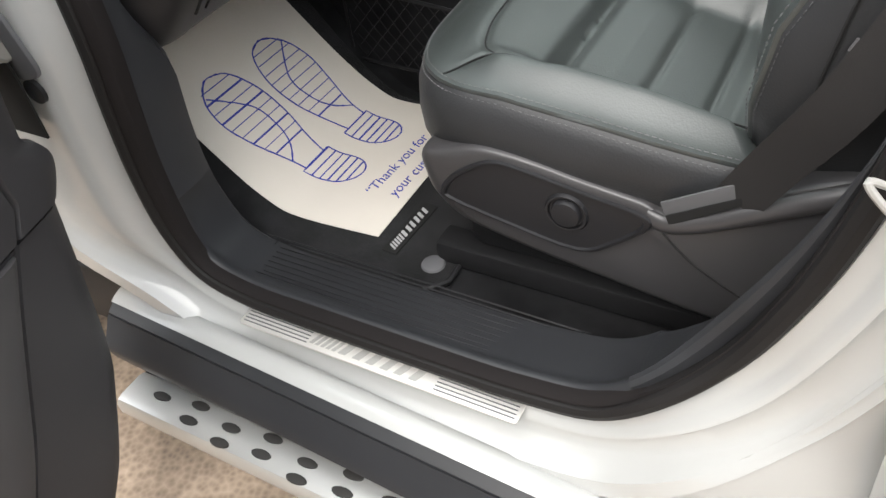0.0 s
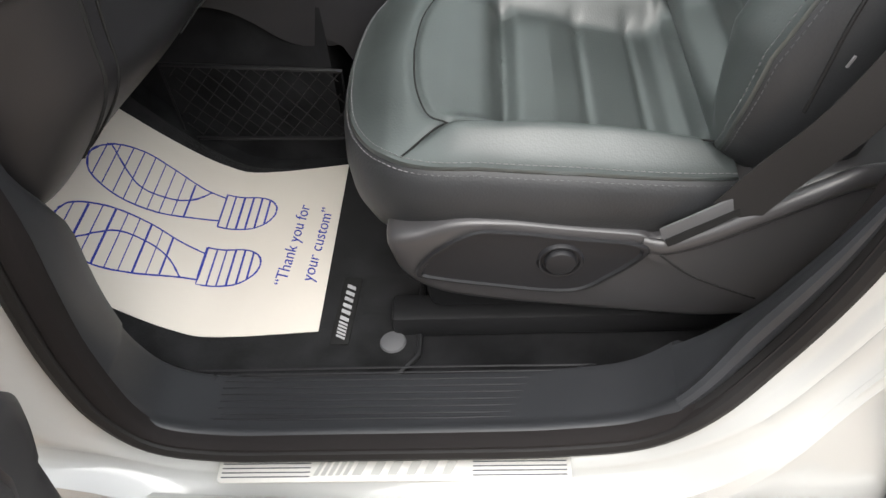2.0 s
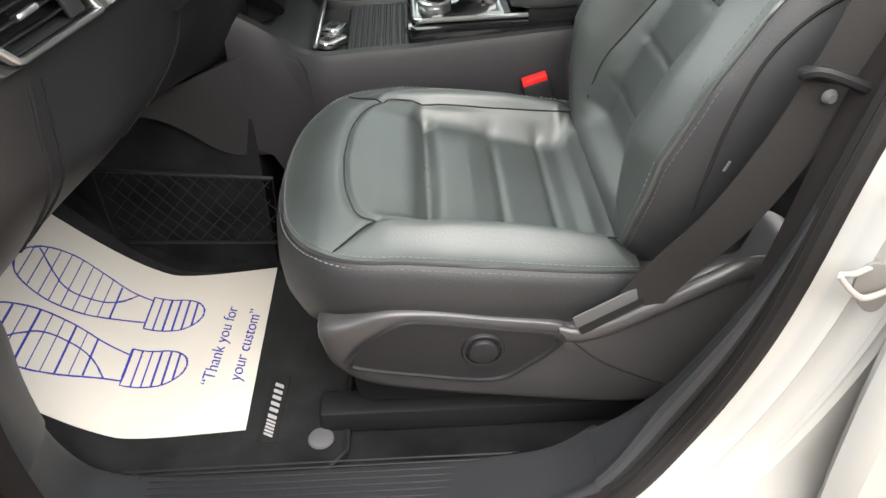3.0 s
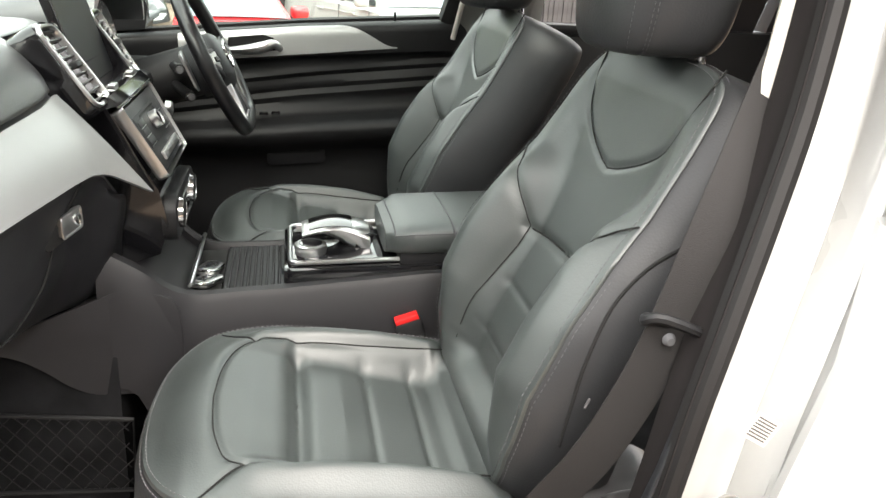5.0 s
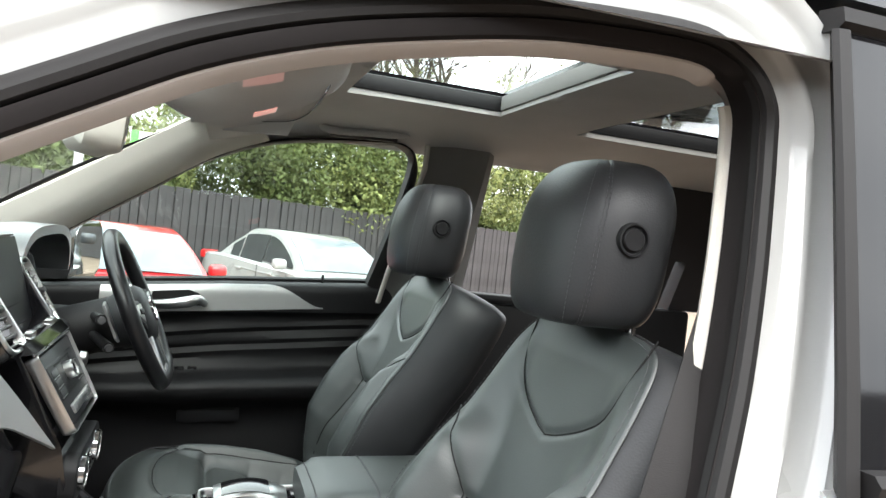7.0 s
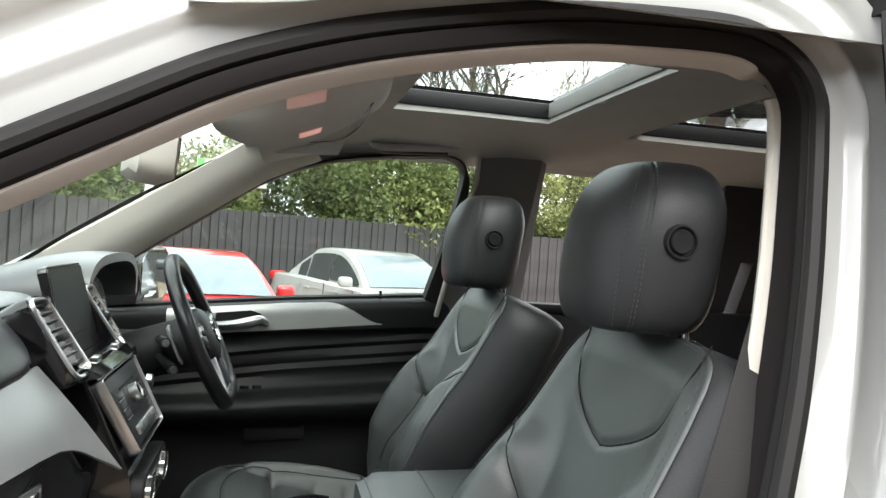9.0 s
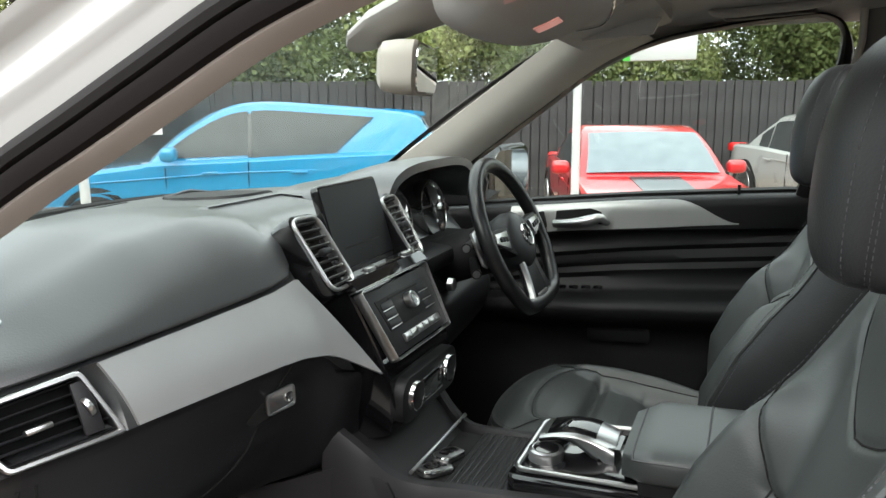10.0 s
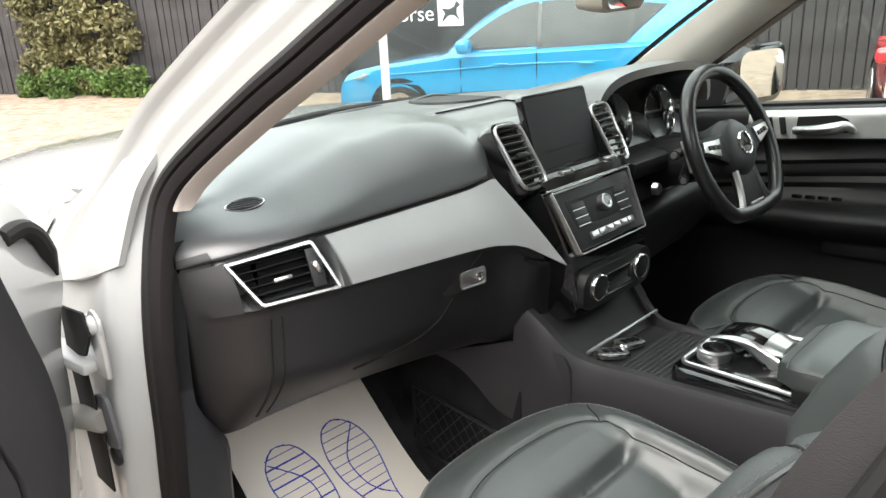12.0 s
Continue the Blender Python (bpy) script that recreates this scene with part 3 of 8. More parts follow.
# rear door of the near side, closed
def rdx(z):
    """Front edge of the rear door and its window frame at height z."""
    return interp([(0.38, 0.55), (0.50, 0.545), (0.55, 0.54), (0.62, 0.535), (0.70, 0.53), (0.80, 0.527), (0.95, 0.53), (1.08, 0.575), (1.224, 0.612), (1.29, 0.623), (1.385, 0.639), (1.49, 0.657), (1.645, 0.681), (1.70, 0.686)], z)


rows_ = [0.38, 0.44, 0.50, 0.55, 0.62, 0.70, 0.80, 0.95, 1.08, 1.15, 1.195, 1.205]
part("rear_door", loft([[Vector((rdx(z) + 0.012, y_side(z) - 0.02, z)), Vector((rdx(z), y_side(z) - 0.04, z)), Vector((rdx(z) + 0.004, y_side(z) - 0.054, z)), Vector((rdx(z) + 0.018, y_side(z) - 0.060 - 0.006 * sstep(1.19, 1.0, z), z)), Vector((rdx(z) + 0.12, y_side(z) - 0.064 - 0.012 * sstep(1.19, 1.0, z), z)), Vector((1.8, y_side(z) - 0.062 - 0.05 * sstep(1.19, 1.0, z), z)), Vector((1.8, y_side(z) - 0.02, z))] for z in rows_]), PAINT, car, "white rear door")
zz_ = [1.207, 1.3, 1.4, 1.5, 1.6, 1.648]
part("rear_window_frame", loft([[Vector((rdx(z) + a, y_side(z) + b, z)) for a, b in ((0.008, -0.042), (0.0, -0.050), (0.004, -0.056), (0.017, -0.058), (0.021, -0.052), (0.024, -0.046), (0.026, -0.02))] for z in zz_]), RUBBER, car, "black rear window surround")
part("rear_window_head", loft([[Vector((x, y_side(1.648) + b, 1.650 + c)) for b, c in ((-0.02, 0.0), (-0.05, 0.0), (-0.058, 0.006), (-0.054, 0.022), (-0.02, 0.026))] for x in (0.690, 0.9, 1.4, 1.7)]), RUBBER, car)
part("rear_window", loft([[Vector((rdx(z) + 0.0265, y_side(z) - 0.048, z)), Vector((1.7, y_side(z) - 0.048, z)), Vector((1.7, y_side(z) - 0.042, z)), Vector((rdx(z) + 0.0265, y_side(z) - 0.042, z))] for z in zz_]), REARGLASS, car, "dark tinted rear window")
part("rear_waist_trim", loft([[Vector((x, y_side(1.207) + b, 1.209 + c)) for b, c in ((-0.045, 0.0), (-0.066, 0.002), (-0.070, 0.014), (-0.062, 0.022), (-0.045, 0.022))] for x in (0.632, 0.637, 1.2, 1.8)]), RUBBER, car, "black waist trim")

# closing panels behind the seats
part("rear_bulkhead", box((2.15, 0, 1.0), (0.04, 1.4, 1.3), 0.01), CARPET, car)


# ---- seats ----
SY = -0.385


def near_line(p, line):
    """Distance from p to a polyline in a plane."""
    best = 9.0
    for a, b in zip(line, line[1:]):
        ax, ay, bx, by = a[0], a[1], b[0], b[1]
        dx, dy = bx - ax, by - ay
        t = max(0, min(1, ((p[0] - ax) * dx + (p[1] - ay) * dy) / (dx * dx + dy * dy)))
        d = math.hypot(p[0] - ax - t * dx, p[1] - ay - t * dy)
        best = min(best, d)
    return best


def flat(pts, n=4):
    return [(v.x, v.y) for v in cr([(a, b, 0) for a, b in pts], n)]


def stitches(path, ups, step=0.0075, length=0.0048, w=0.0011, bm=None):
    """Short thread bars along a path."""
    bm = bm or bmesh.new()
    run_, last = 0.0, path[0]
    nxt = 0.0
    for i in range(1, len(path)):
        a, b = path[i - 1], path[i]
        L = (b - a).length
        while nxt <= run_ + L and L > 0:
            t = (nxt - run_) / L
            p = a.lerp(b, t)
            u = ups[min(i, len(ups) - 1)]
            d = (b - a).normalized()
            s = d.cross(u).normalized() * w / 2
            q = [p - d * length / 2, p + d * length / 2]
            h = u * 0.0009
            vs = [bm.verts.new(v) for v in (q[0] - s, q[0] + s, q[1] + s, q[1] - s)]
            vt = [bm.verts.new(v) for v in (q[0].lerp(q[1], 0.15) + h, q[0].lerp(q[1], 0.85) + h)]
            bm.faces.new((vs[0], vs[1], vt[0]))
            bm.faces.new((vs[1], vs[2], vt[1], vt[0]))
            bm.faces.new((vs[2], vs[3], vt[1]))
            bm.faces.new((vs[3], vs[0], vt[0], vt[1]))
            nxt += step
        run_ += L
    return bm


# cushion: outline seen from above (x, y from the seat's middle)
half = [(0.37, 0.205), (0.30, 0.212), (0.20, 0.214), (0.10, 0.212), (0.045, 0.206), (0.008, 0.190), (-0.022, 0.160), (-0.045, 0.115), (-0.056, 0.06), (-0.060, 0.0)]
rim_half = flat(half, 8)
RIM = [(x, -y) for x, y in rim_half] + [(x, y) for x, y in reversed(rim_half[:-1])]
back_edge = [(0.372, 0.205 - 0.41 * i / 24) for i in range(1, 24)]
RIM = RIM + back_edge
U_SEAM = flat([(0.36, 0.158), (0.25, 0.152), (0.15, 0.149), (0.10, 0.150), (0.072, 0.148), (0.047, 0.132), (0.034, 0.10), (0.026, 0.06), (0.022, 0.0)], 6)
V_SEAM = [(0.070, 0.148), (0.045, 0.166), (0.014, 0.196)]
CREASES = ((0.128, 0.014, 0.009), (0.228, 0.005, 0.005), (0.298, 0.005, 0.005), (0.343, 0.005, 0.005))
ZC = [(-0.06, 0.838), (-0.03, 0.850), (0.02, 0.853), (0.07, 0.848), (0.115, 0.836), (0.128, 0.818), (0.15, 0.820), (0.19, 0.812), (0.23, 0.796), (0.30, 0.778), (0.37, 0.770)]
ZB = [(-0.06, 0.838), (-0.03, 0.848), (0.02, 0.855), (0.08, 0.864), (0.16, 0.863), (0.25, 0.853), (0.37, 0.828)]
ZR = [(-0.06, 0.826), (0.0, 0.838), (0.10, 0.840), (0.20, 0.830), (0.37, 0.806)]


def cushion_z(x, y, r):
    a = abs(y)
    w = sstep(0.118, 0.172, a) * sstep(0.0, 0.09, x)
    z = interp(ZC, x) * (1 - w) + interp(ZB, x) * w
    if a < 0.145:
        for x0, s, d in CREASES:
            z -= d * math.exp(-((x - x0) / s) ** 2) * (1 - sstep(0.13, 0.147, a))
    p = (x, a)
    d1 = near_line(p, U_SEAM)
    if d1 < 0.02:
        z -= 0.0045 * math.exp(-(d1 / 0.005) ** 2)
    d2 = near_line(p, V_SEAM)
    if d2 < 0.02:
        z -= 0.0045 * math.exp(-(d2 / 0.005) ** 2)
    k = sstep(0.72, 1.0, r)
    return z * (1 - k) + interp(ZR, x) * k


def make_cushion():
    c = (0.19, 0.0)
    rings = []
    for i in range(64):
        r = 0.01 + 0.99 * (i / 63) ** 0.8
        rings.append([Vector((c[0] + (x - c[0]) * r, SY + c[1] + (y - c[1]) * r, cushion_z(c[0] + (x - c[0]) * r, (y - c[1]) * r, r))) for x, y in RIM])
    for grow, dz in ((0.0015, -0.0035), (0.0, -0.0055), (0.004, -0.009), (0.011, -0.022), (0.014, -0.045), (0.012, -0.068), (0.002, -0.088), (-0.02, -0.10)):
        ring = []
        for x, y in RIM:
            n = Vector((x - 0.19, y * 0.9, 0)).normalized()
            fr = sstep(0.05, -0.03, x)
            ring.append(Vector((x + n.x * grow, SY + y + n.y * grow, interp(ZR, x) + dz * (1 + 0.35 * fr))))
        rings.append(ring)
    return dome(rings[:66]), loft(rings[65:], True, False)


seat = thing("passenger_seat", "black leather front seat with grey stitching and a side control knob", "car seat", "front seats", at=(0.17, SY, 0.514))
top_, wall_ = make_cushion()
part("cushion", top_, LEATHER, seat, "black leather seat cushion with cross pleats", 60)
part("cushion_side", wall_, LEATHER_SIDE, seat, "smooth dark cushion side", 60)
rimv = [Vector((x, SY + y, interp(ZR, x))) for x, y in RIM[: 2 * len(rim_half) - 1]]
out = [Vector((v.x - 0.19, (v.y - SY) * 0.9, 0)).normalized() for v in rimv]
sb = stitches([v + o * 0.0035 + Vector((0, 0, -0.0095)) for v, o in zip(rimv, out)], [(o + Vector((0, 0, 0.3))).normalized() for o in out])
stitches([v + o * -0.004 + Vector((0, 0, 0.0028)) for v, o in zip(rimv, out)], [(o * 0.5 + Vector((0, 0, 1))).normalized() for o in out], bm=sb)
seams = bmesh.new()
for s_ in (-1, 1):
    for line in (U_SEAM, flat([(0.070, 0.148), (0.045, 0.166), (0.018, 0.190)], 6)):
        tube([Vector((x, SY + s_ * y, cushion_z(x, y, 1 - near_line((x, y), rim_half) / 0.21) + 0.0004)) for x, y in line], 0.0012, 5, bm=seams)
part("cushion_seam", seams, DARK, seat, "dark sewn seam")
part("cushion_stitching", sb, THREAD, seat, "pale grey twin stitching")

# backrest: s runs up the leaning back, n forwards out of it
BH = Vector((0.385, SY, 0.80))
BU, BF = Vector((0.454, 0, 0.891)), Vector((-0.891, 0, 0.454))
bh = [(0.0, 0.17), (0.05, 0.200), (0.12, 0.214), (0.20, 0.214), (0.28, 0.203), (0.34, 0.192), (0.40, 0.184), (0.45, 0.178), (0.49, 0.168), (0.516, 0.148), (0.528, 0.11), (0.532, 0.06), (0.533, 0.0)]
BG = [(0.0, 0.014), (0.15, 0.016), (0.25, 0.028), (0.35, 0.042), (0.45, 0.052), (0.53, 0.058)]
bhs = flat(bh, 7)
BRIM = [(s, -y) for s, y in bhs] + [(s, y) for s, y in reversed(bhs[:-1])] + [(-0.005, 0.17 - 0.34 * i / 20) for i in range(1, 20)]
NC = [(-0.01, 0.0), (0.1, 0.026), (0.2, 0.030), (0.25, 0.030), (0.30, 0.036), (0.36, 0.042), (0.43, 0.052), (0.48, 0.060), (0.53, 0.062)]
NB = [(-0.01, 0.035), (0.041, 0.066), (0.124, 0.104), (0.2, 0.108), (0.27, 0.103), (0.33, 0.088), (0.36, 0.076), (0.40, 0.072), (0.46, 0.072), (0.53, 0.070)]
NR = [(-0.01, 0.03), (0.05, 0.062), (0.13, 0.088), (0.22, 0.092), (0.30, 0.082), (0.36, 0.070), (0.42, 0.066), (0.47, 0.064), (0.53, 0.058)]
V_PANEL = flat([(0.530, 0.150), (0.47, 0.134), (0.43, 0.114), (0.404, 0.076), (0.384, 0.026)], 5) + [(0.378, 0.0)]
SIDE_SEAM = flat([(0.0, 0.128), (0.08, 0.122), (0.16, 0.112), (0.24, 0.107), (0.285, 0.130), (0.325, 0.165), (0.348, 0.194)], 6)
CROSS = flat([(0.247, 0.107), (0.252, 0.06), (0.255, 0.0)], 5)


def back_n(s, y, r):
    a = abs(y)
    lo = 1 - sstep(0.30, 0.40, s)
    w = sstep(0.085, 0.155, a) * lo + sstep(0.10, 0.19, a) * (1 - lo)
    n = interp(NC, s) * (1 - w) + interp(NB, s) * w
    for line, depth, sig in ((V_PANEL, 0.004, 0.0045), (SIDE_SEAM, 0.006, 0.006), (CROSS, 0.007, 0.006)):
        d = near_line((s, a), line)
        if d < 0.025:
            n -= depth * math.exp(-(d / sig) ** 2)
    if a < 0.135:
        for s0 in (0.085, 0.165):
            n -= 0.003 * math.exp(-((s - s0) / 0.004) ** 2) * (1 - sstep(0.09, 0.11, a))
    k = sstep(0.78, 1.0, r)
    return n * (1 - k) + interp(NR, s) * k


def back_pt(s, y, n):
    return BH + BU * s + BF * n + Vector((0, y, 0))


def make_back():
    rings = []
    for i in range(70):
        r = 0.01 + 0.99 * (i / 69) ** 0.8
        rings.append([back_pt(0.25 + (s - 0.25) * r, y * r, back_n(0.25 + (s - 0.25) * r, y * r, r)) for s, y in BRIM])
    for grow, dn in ((0.04, -0.003), (0.0, -0.005), (0.16, -0.009), (0.48, -0.026), (0.78, -0.05), (0.96, -0.078), (1.0, -0.10), (0.8, -0.125), (0.4, -0.135)):
        ring = []
        for s, y in BRIM:
            v = Vector((s - 0.25, y, 0)).normalized()
            side_ = math.copysign(min(1.0, abs(y) / 0.10), y)
            ring.append(back_pt(s + v.x * grow * 0.008, y + side_ * grow * interp(BG, s), interp(NR, s) + dn))
        rings.append(ring)
    return dome(rings[:72]), loft(rings[71:], True, False)


front_, wall_ = make_back()
part("backrest", front_, LEATHER, seat, "black leather backrest with raised side bolsters", 60)
part("backrest_side", wall_, LEATHER_SIDE, seat, "dark grained backrest side", 60)
nb = 2 * len(bhs) - 1
bp = [back_pt(s, y, interp(NR, s)) for s, y in BRIM[:nb]]
bo = [Vector((0, y, 0)) + BU * (s - 0.25) for s, y in BRIM[:nb]]
bo = [v.normalized() for v in bo]
sb = stitches([p + o * 0.0035 - BF * 0.0085 for p, o in zip(bp, bo)], [(o + BF * 0.3).normalized() for o in bo])
stitches([p - o * 0.0045 + BF * 0.0045 for p, o in zip(bp, bo)], [(o * 0.6 + BF).normalized() for o in bo], bm=sb)
seams = bmesh.new()
for s_ in (-1, 1):
    for line in (V_PANEL, SIDE_SEAM, CROSS):
        tube([back_pt(a, s_ * y, back_n(a, y, 0.5) + 0.0006) for a, y in line], 0.0013, 5, bm=seams)
part("backrest_seam", seams, DARK, seat, "dark sewn seam")
part("backrest_stitching", sb, THREAD_D, seat, "pale grey twin stitching")

# head restraint with two posts
HC = Vector((0.554, SY, 1.404))


def head_pt(a, b):
    """a round, b from bottom to top."""
    ca, sa = math.cos(a), math.sin(a)
    e = 0.70
    cx, cy = math.copysign(abs(ca) ** e, ca), math.copysign(abs(sa) ** e, sa)
    zz = math.sin(b)
    k = abs(math.cos(b)) ** (0.46 if b > 0 else 0.24) * (1 - 0.12 * max(0, zz) ** 2)
    z = math.copysign(abs(zz) ** 0.75, zz)
    x, y = cx * 0.074 * k, cy * 0.113 * k
    z = z * 0.102
    x += 0.16 * z * (1 if z > 0 else 0.5) - 0.012 * max(0, z / 0.1) * 0
    x -= 0.010 * (1 - (y / 0.113) ** 2) * (ca < 0)
    g = 0.0026 * math.exp(-((abs(math.atan2(abs(sa), -ca)) - 1.06) / 0.025) ** 2)
    s = 1 - g / 0.09
    return Vector((x * s, y, z * s))


hr = loft([[HC + head_pt(math.tau * i / 120, -math.pi / 2 + 0.02 + (math.pi - 0.04) * j / 48) for i in range(120)] for j in range(49)])
# same leather as the seat, coloured darker to imitate its shaded front
rest = part("head_restraint", hr, LEATHER_SIDE, seat, "rounded black leather head restraint, shade in its colour", 60)
for s in (-1, 1):
    part("post", tube([(0.594, SY + s * 0.063, 1.25), (0.580, SY + s * 0.063, 1.34)], 0.0065, 12), CHROME, rest, "chrome post")
    part("post_guide", tube([(0.594, SY + s * 0.063, 1.268), (0.593, SY + s * 0.063, 1.284)], 0.013, 14), PLASTIC, rest)
bt = Vector((0.546, SY - 0.1132, 1.409))
part("release_button", lathe([(0.0, 0.003), (0.012, 0.0035), (0.0135, 0.002), (0.0145, -0.001), (0.0155, -0.001), (0.017, 0.0035), (0.019, 0.0035), (0.0205, -0.003)], 28, Matrix.Translation(bt) @ pose(0, 0, 0, 90, 0, 0)), PLASTIC, rest, "round black release button")
for off in (0.74, 1.03, 1.09):
    pth = [HC + head_pt(math.pi + off, -math.pi / 2 + 0.02 + (math.pi - 0.04) * j / 48) for j in range(4, 45)]
    ups = [Vector((-math.cos(off), -math.sin(off), 0.3 * (p.z - HC.z) / 0.1)).normalized() for p in pth]
    part("seam_stitching", stitches([p + u * 0.0004 for p, u in zip(pth, ups)], ups, 0.0065, 0.004, 0.0008), THREAD_D, rest, "dark grey stitching")

# plastic side cover with the seat control
side = [(-0.006, 0.750), (0.03, 0.762), (0.075, 0.776), (0.13, 0.775), (0.20, 0.763), (0.27, 0.752), (0.292, 0.745), (0.34, 0.770), (0.40, 0.806), (0.448, 0.832), (0.50, 0.837), (0.56, 0.82), (0.60, 0.76),
        (0.56, 0.67), (0.47, 0.62), (0.375, 0.604), (0.29, 0.611), (0.206, 0.624), (0.11, 0.641), (0.04, 0.660), (0.006, 0.69), (-0.005, 0.72)]
sd = [(v.x, v.y) for v in cr([(x, z, 0) for x, z in side], 4, True)]
cxx, czz = 0.28, 0.72
rings = []
for k, (sc, dy) in enumerate(((1.0, 0.10), (1.0, 0.02), (0.995, 0.008), (0.985, 0.002), (0.96, -0.002), (0.90, -0.004), (0.5, -0.005), (0.02, -0.005))):
    rings.append([Vector((cxx + (x - cxx) * sc, -0.612 + dy - 0.006 * sstep(0.25, 0.5, x), czz + (z - czz) * sc)) for x, z in sd])
part("side_cover", loft(rings), COVER, seat, "satin black plastic side cover", 50)
ridge = cr([(0.275, -0.6155, 0.738), (0.297, -0.618, 0.733), (0.335, -0.620, 0.748), (0.385, -0.622, 0.779), (0.432, -0.623, 0.808), (0.475, -0.620, 0.826), (0.525, -0.612, 0.823)], 5)
part("cover_ridge", loft([[p + Vector((0.25 * r * math.sin(a), -0.62 * r * math.cos(a), r * math.sin(a))) for a in (math.tau * j / 14 for j in range(14))] for p, r in ((q, 0.0165 * math.sin(math.pi * min(1.0, 0.16 + 0.55 * i / (len(ridge) - 1)))) for i, q in enumerate(ridge))]), COVER, seat, "rounded raised rim of the side cover", 60)
part("cover_seam", tube(cr([(0.2955, -0.6235, 0.7248), (0.32, -0.6235, 0.700), (0.3442, -0.623, 0.6814), (0.38, -0.6225, 0.661), (0.4131, -0.6222, 0.6441)], 4), 0.0011, 6), DARK, seat)
inset = cr([(0.046, -0.6195, 0.738), (0.092, -0.6195, 0.767), (0.135, -0.6195, 0.766), (0.205, -0.6195, 0.753), (0.268, -0.6205, 0.743), (0.284, -0.6215, 0.728), (0.248, -0.6205, 0.690), (0.203, -0.6195, 0.663), (0.11, -0.6195, 0.677), (0.034, -0.6195, 0.694), (0.022, -0.6195, 0.706)], 4, True)
ic = sum(inset, Vector()) / len(inset)
rings = [[p.copy() for p in inset], [p.lerp(ic, 0.02) + Vector((0, -0.0035, 0)) for p in inset], [p.lerp(ic, 0.06) + Vector((0, -0.004, 0)) for p in inset], [p.lerp(ic, 0.08) + Vector((0, -0.0005, 0)) for p in inset], [p.lerp(ic, 0.98) + Vector((0, -0.0005, 0)) for p in inset]]
part("control_panel", loft(rings), PLASTIC_D, seat, "recessed black control panel")
km = Matrix.Translation((0.187, -0.618, 0.718)) @ pose(0, 0, 0, 90, 0, 0)
part("lumbar_knob", lathe([(0.0, 0.010), (0.014, 0.010), (0.0165, 0.0095), (0.018, 0.007), (0.0185, 0.002), (0.0205, 0.0015), (0.022, 0.006), (0.0245, 0.0065), (0.0265, 0.003), (0.028, -0.004)], 36, km), PLASTIC_D, seat, "round black lumbar switch")
slot = [(0.290, 0.764), (0.300, 0.738), (0.376, 0.792), (0.372, 0.815), (0.357, 0.806)]
part("side_slot", plate(slot, basis((0, -0.6205, 0), (1, 0, 0), (0, 0, 1)), 0.0025, 0.0008), PLUG, seat, "grey slot beside the cushion")
part("slot_shadow", plate([(0.302, 0.738), (0.376, 0.790), (0.372, 0.797), (0.297, 0.750)], basis((0, -0.6235, 0), (1, 0, 0), (0, 0, 1)), 0.0012), DARK, seat)
# base, runners, buckle
part("seat_base", box((0.22, SY, 0.64), (0.40, 0.36, 0.16), 0.02), PLASTIC, seat)
for s in (-1, 1):
    part("runner", box((0.25, SY + s * 0.17, 0.54), (0.56, 0.045, 0.04), 0.006), PLASTIC, seat)
part("rear_cover", box((0.46, SY, 0.74), (0.16, 0.40, 0.16), 0.03), PLASTIC, seat)
drv = copy_thing(seat, pose(0.17 + 0.012, SY + 0.77, 0.514))
drv.name = "driver_seat"
drv["label"] = "black leather driver's seat beside the centre console"


# ---- dashboard ----
dash = thing("dashboard", "dark soft-touch dashboard with a brushed aluminium inlay", "dashboard", at=(-0.4, 0, 1.0))
# per y: lip x, z; inlay top x, z; inlay bottom x, z; belly x, z; lower edge x, z; crest height
DS = [(-0.72, -0.282, 1.164, -0.285, 1.158, -0.252, 1.093, -0.285, 0.97, -0.35, 0.845, 1.196),
      (-0.66, -0.251, 1.171, -0.254, 1.165, -0.223, 1.098, -0.250, 0.97, -0.33, 0.853, 1.208),
      (-0.58, -0.221, 1.180, -0.224, 1.174, -0.192, 1.105, -0.214, 0.97, -0.305, 0.868, 1.224),
      (-0.53, -0.208, 1.184, -0.211, 1.178, -0.175, 1.107, -0.197, 0.97, -0.295, 0.872, 1.246),
      (-0.41, -0.195, 1.189, -0.198, 1.183, -0.156, 1.106, -0.186, 0.97, -0.275, 0.874, 1.286),
      (-0.3, -0.184, 1.194, -0.187, 1.188, -0.138, 1.105, -0.180, 0.98, -0.255, 0.872, 1.298),
      (-0.25, -0.179, 1.197, -0.182, 1.191, -0.131, 1.102, -0.174, 0.985, -0.24, 0.872, 1.295),
      (-0.2, -0.178, 1.204, -0.181, 1.198, -0.127, 1.090, -0.160, 0.98, -0.22, 0.872, 1.288),
      (-0.165, -0.228, 1.25, -0.225, 1.235, -0.125, 1.06, -0.13, 0.98, -0.19, 0.872, 1.282),
      (-0.1, -0.265, 1.252, -0.262, 1.2, -0.13, 1.035, -0.13, 0.97, -0.16, 0.872, 1.276),
      (0.1, -0.265, 1.252, -0.262, 1.2, -0.13, 1.035, -0.13, 0.97, -0.16, 0.872, 1.276),
      (0.18, -0.272, 1.206, -0.275, 1.2, -0.16, 1.06, -0.15, 0.97, -0.2, 0.86, 1.262),
      (0.6, -0.282, 1.201, -0.285, 1.195, -0.17, 1.06, -0.16, 0.97, -0.24, 0.86, 1.25),
      (0.72, -0.272, 1.171, -0.275, 1.165, -0.22, 1.07, -0.25, 0.97, -0.32, 0.88, 1.24)]


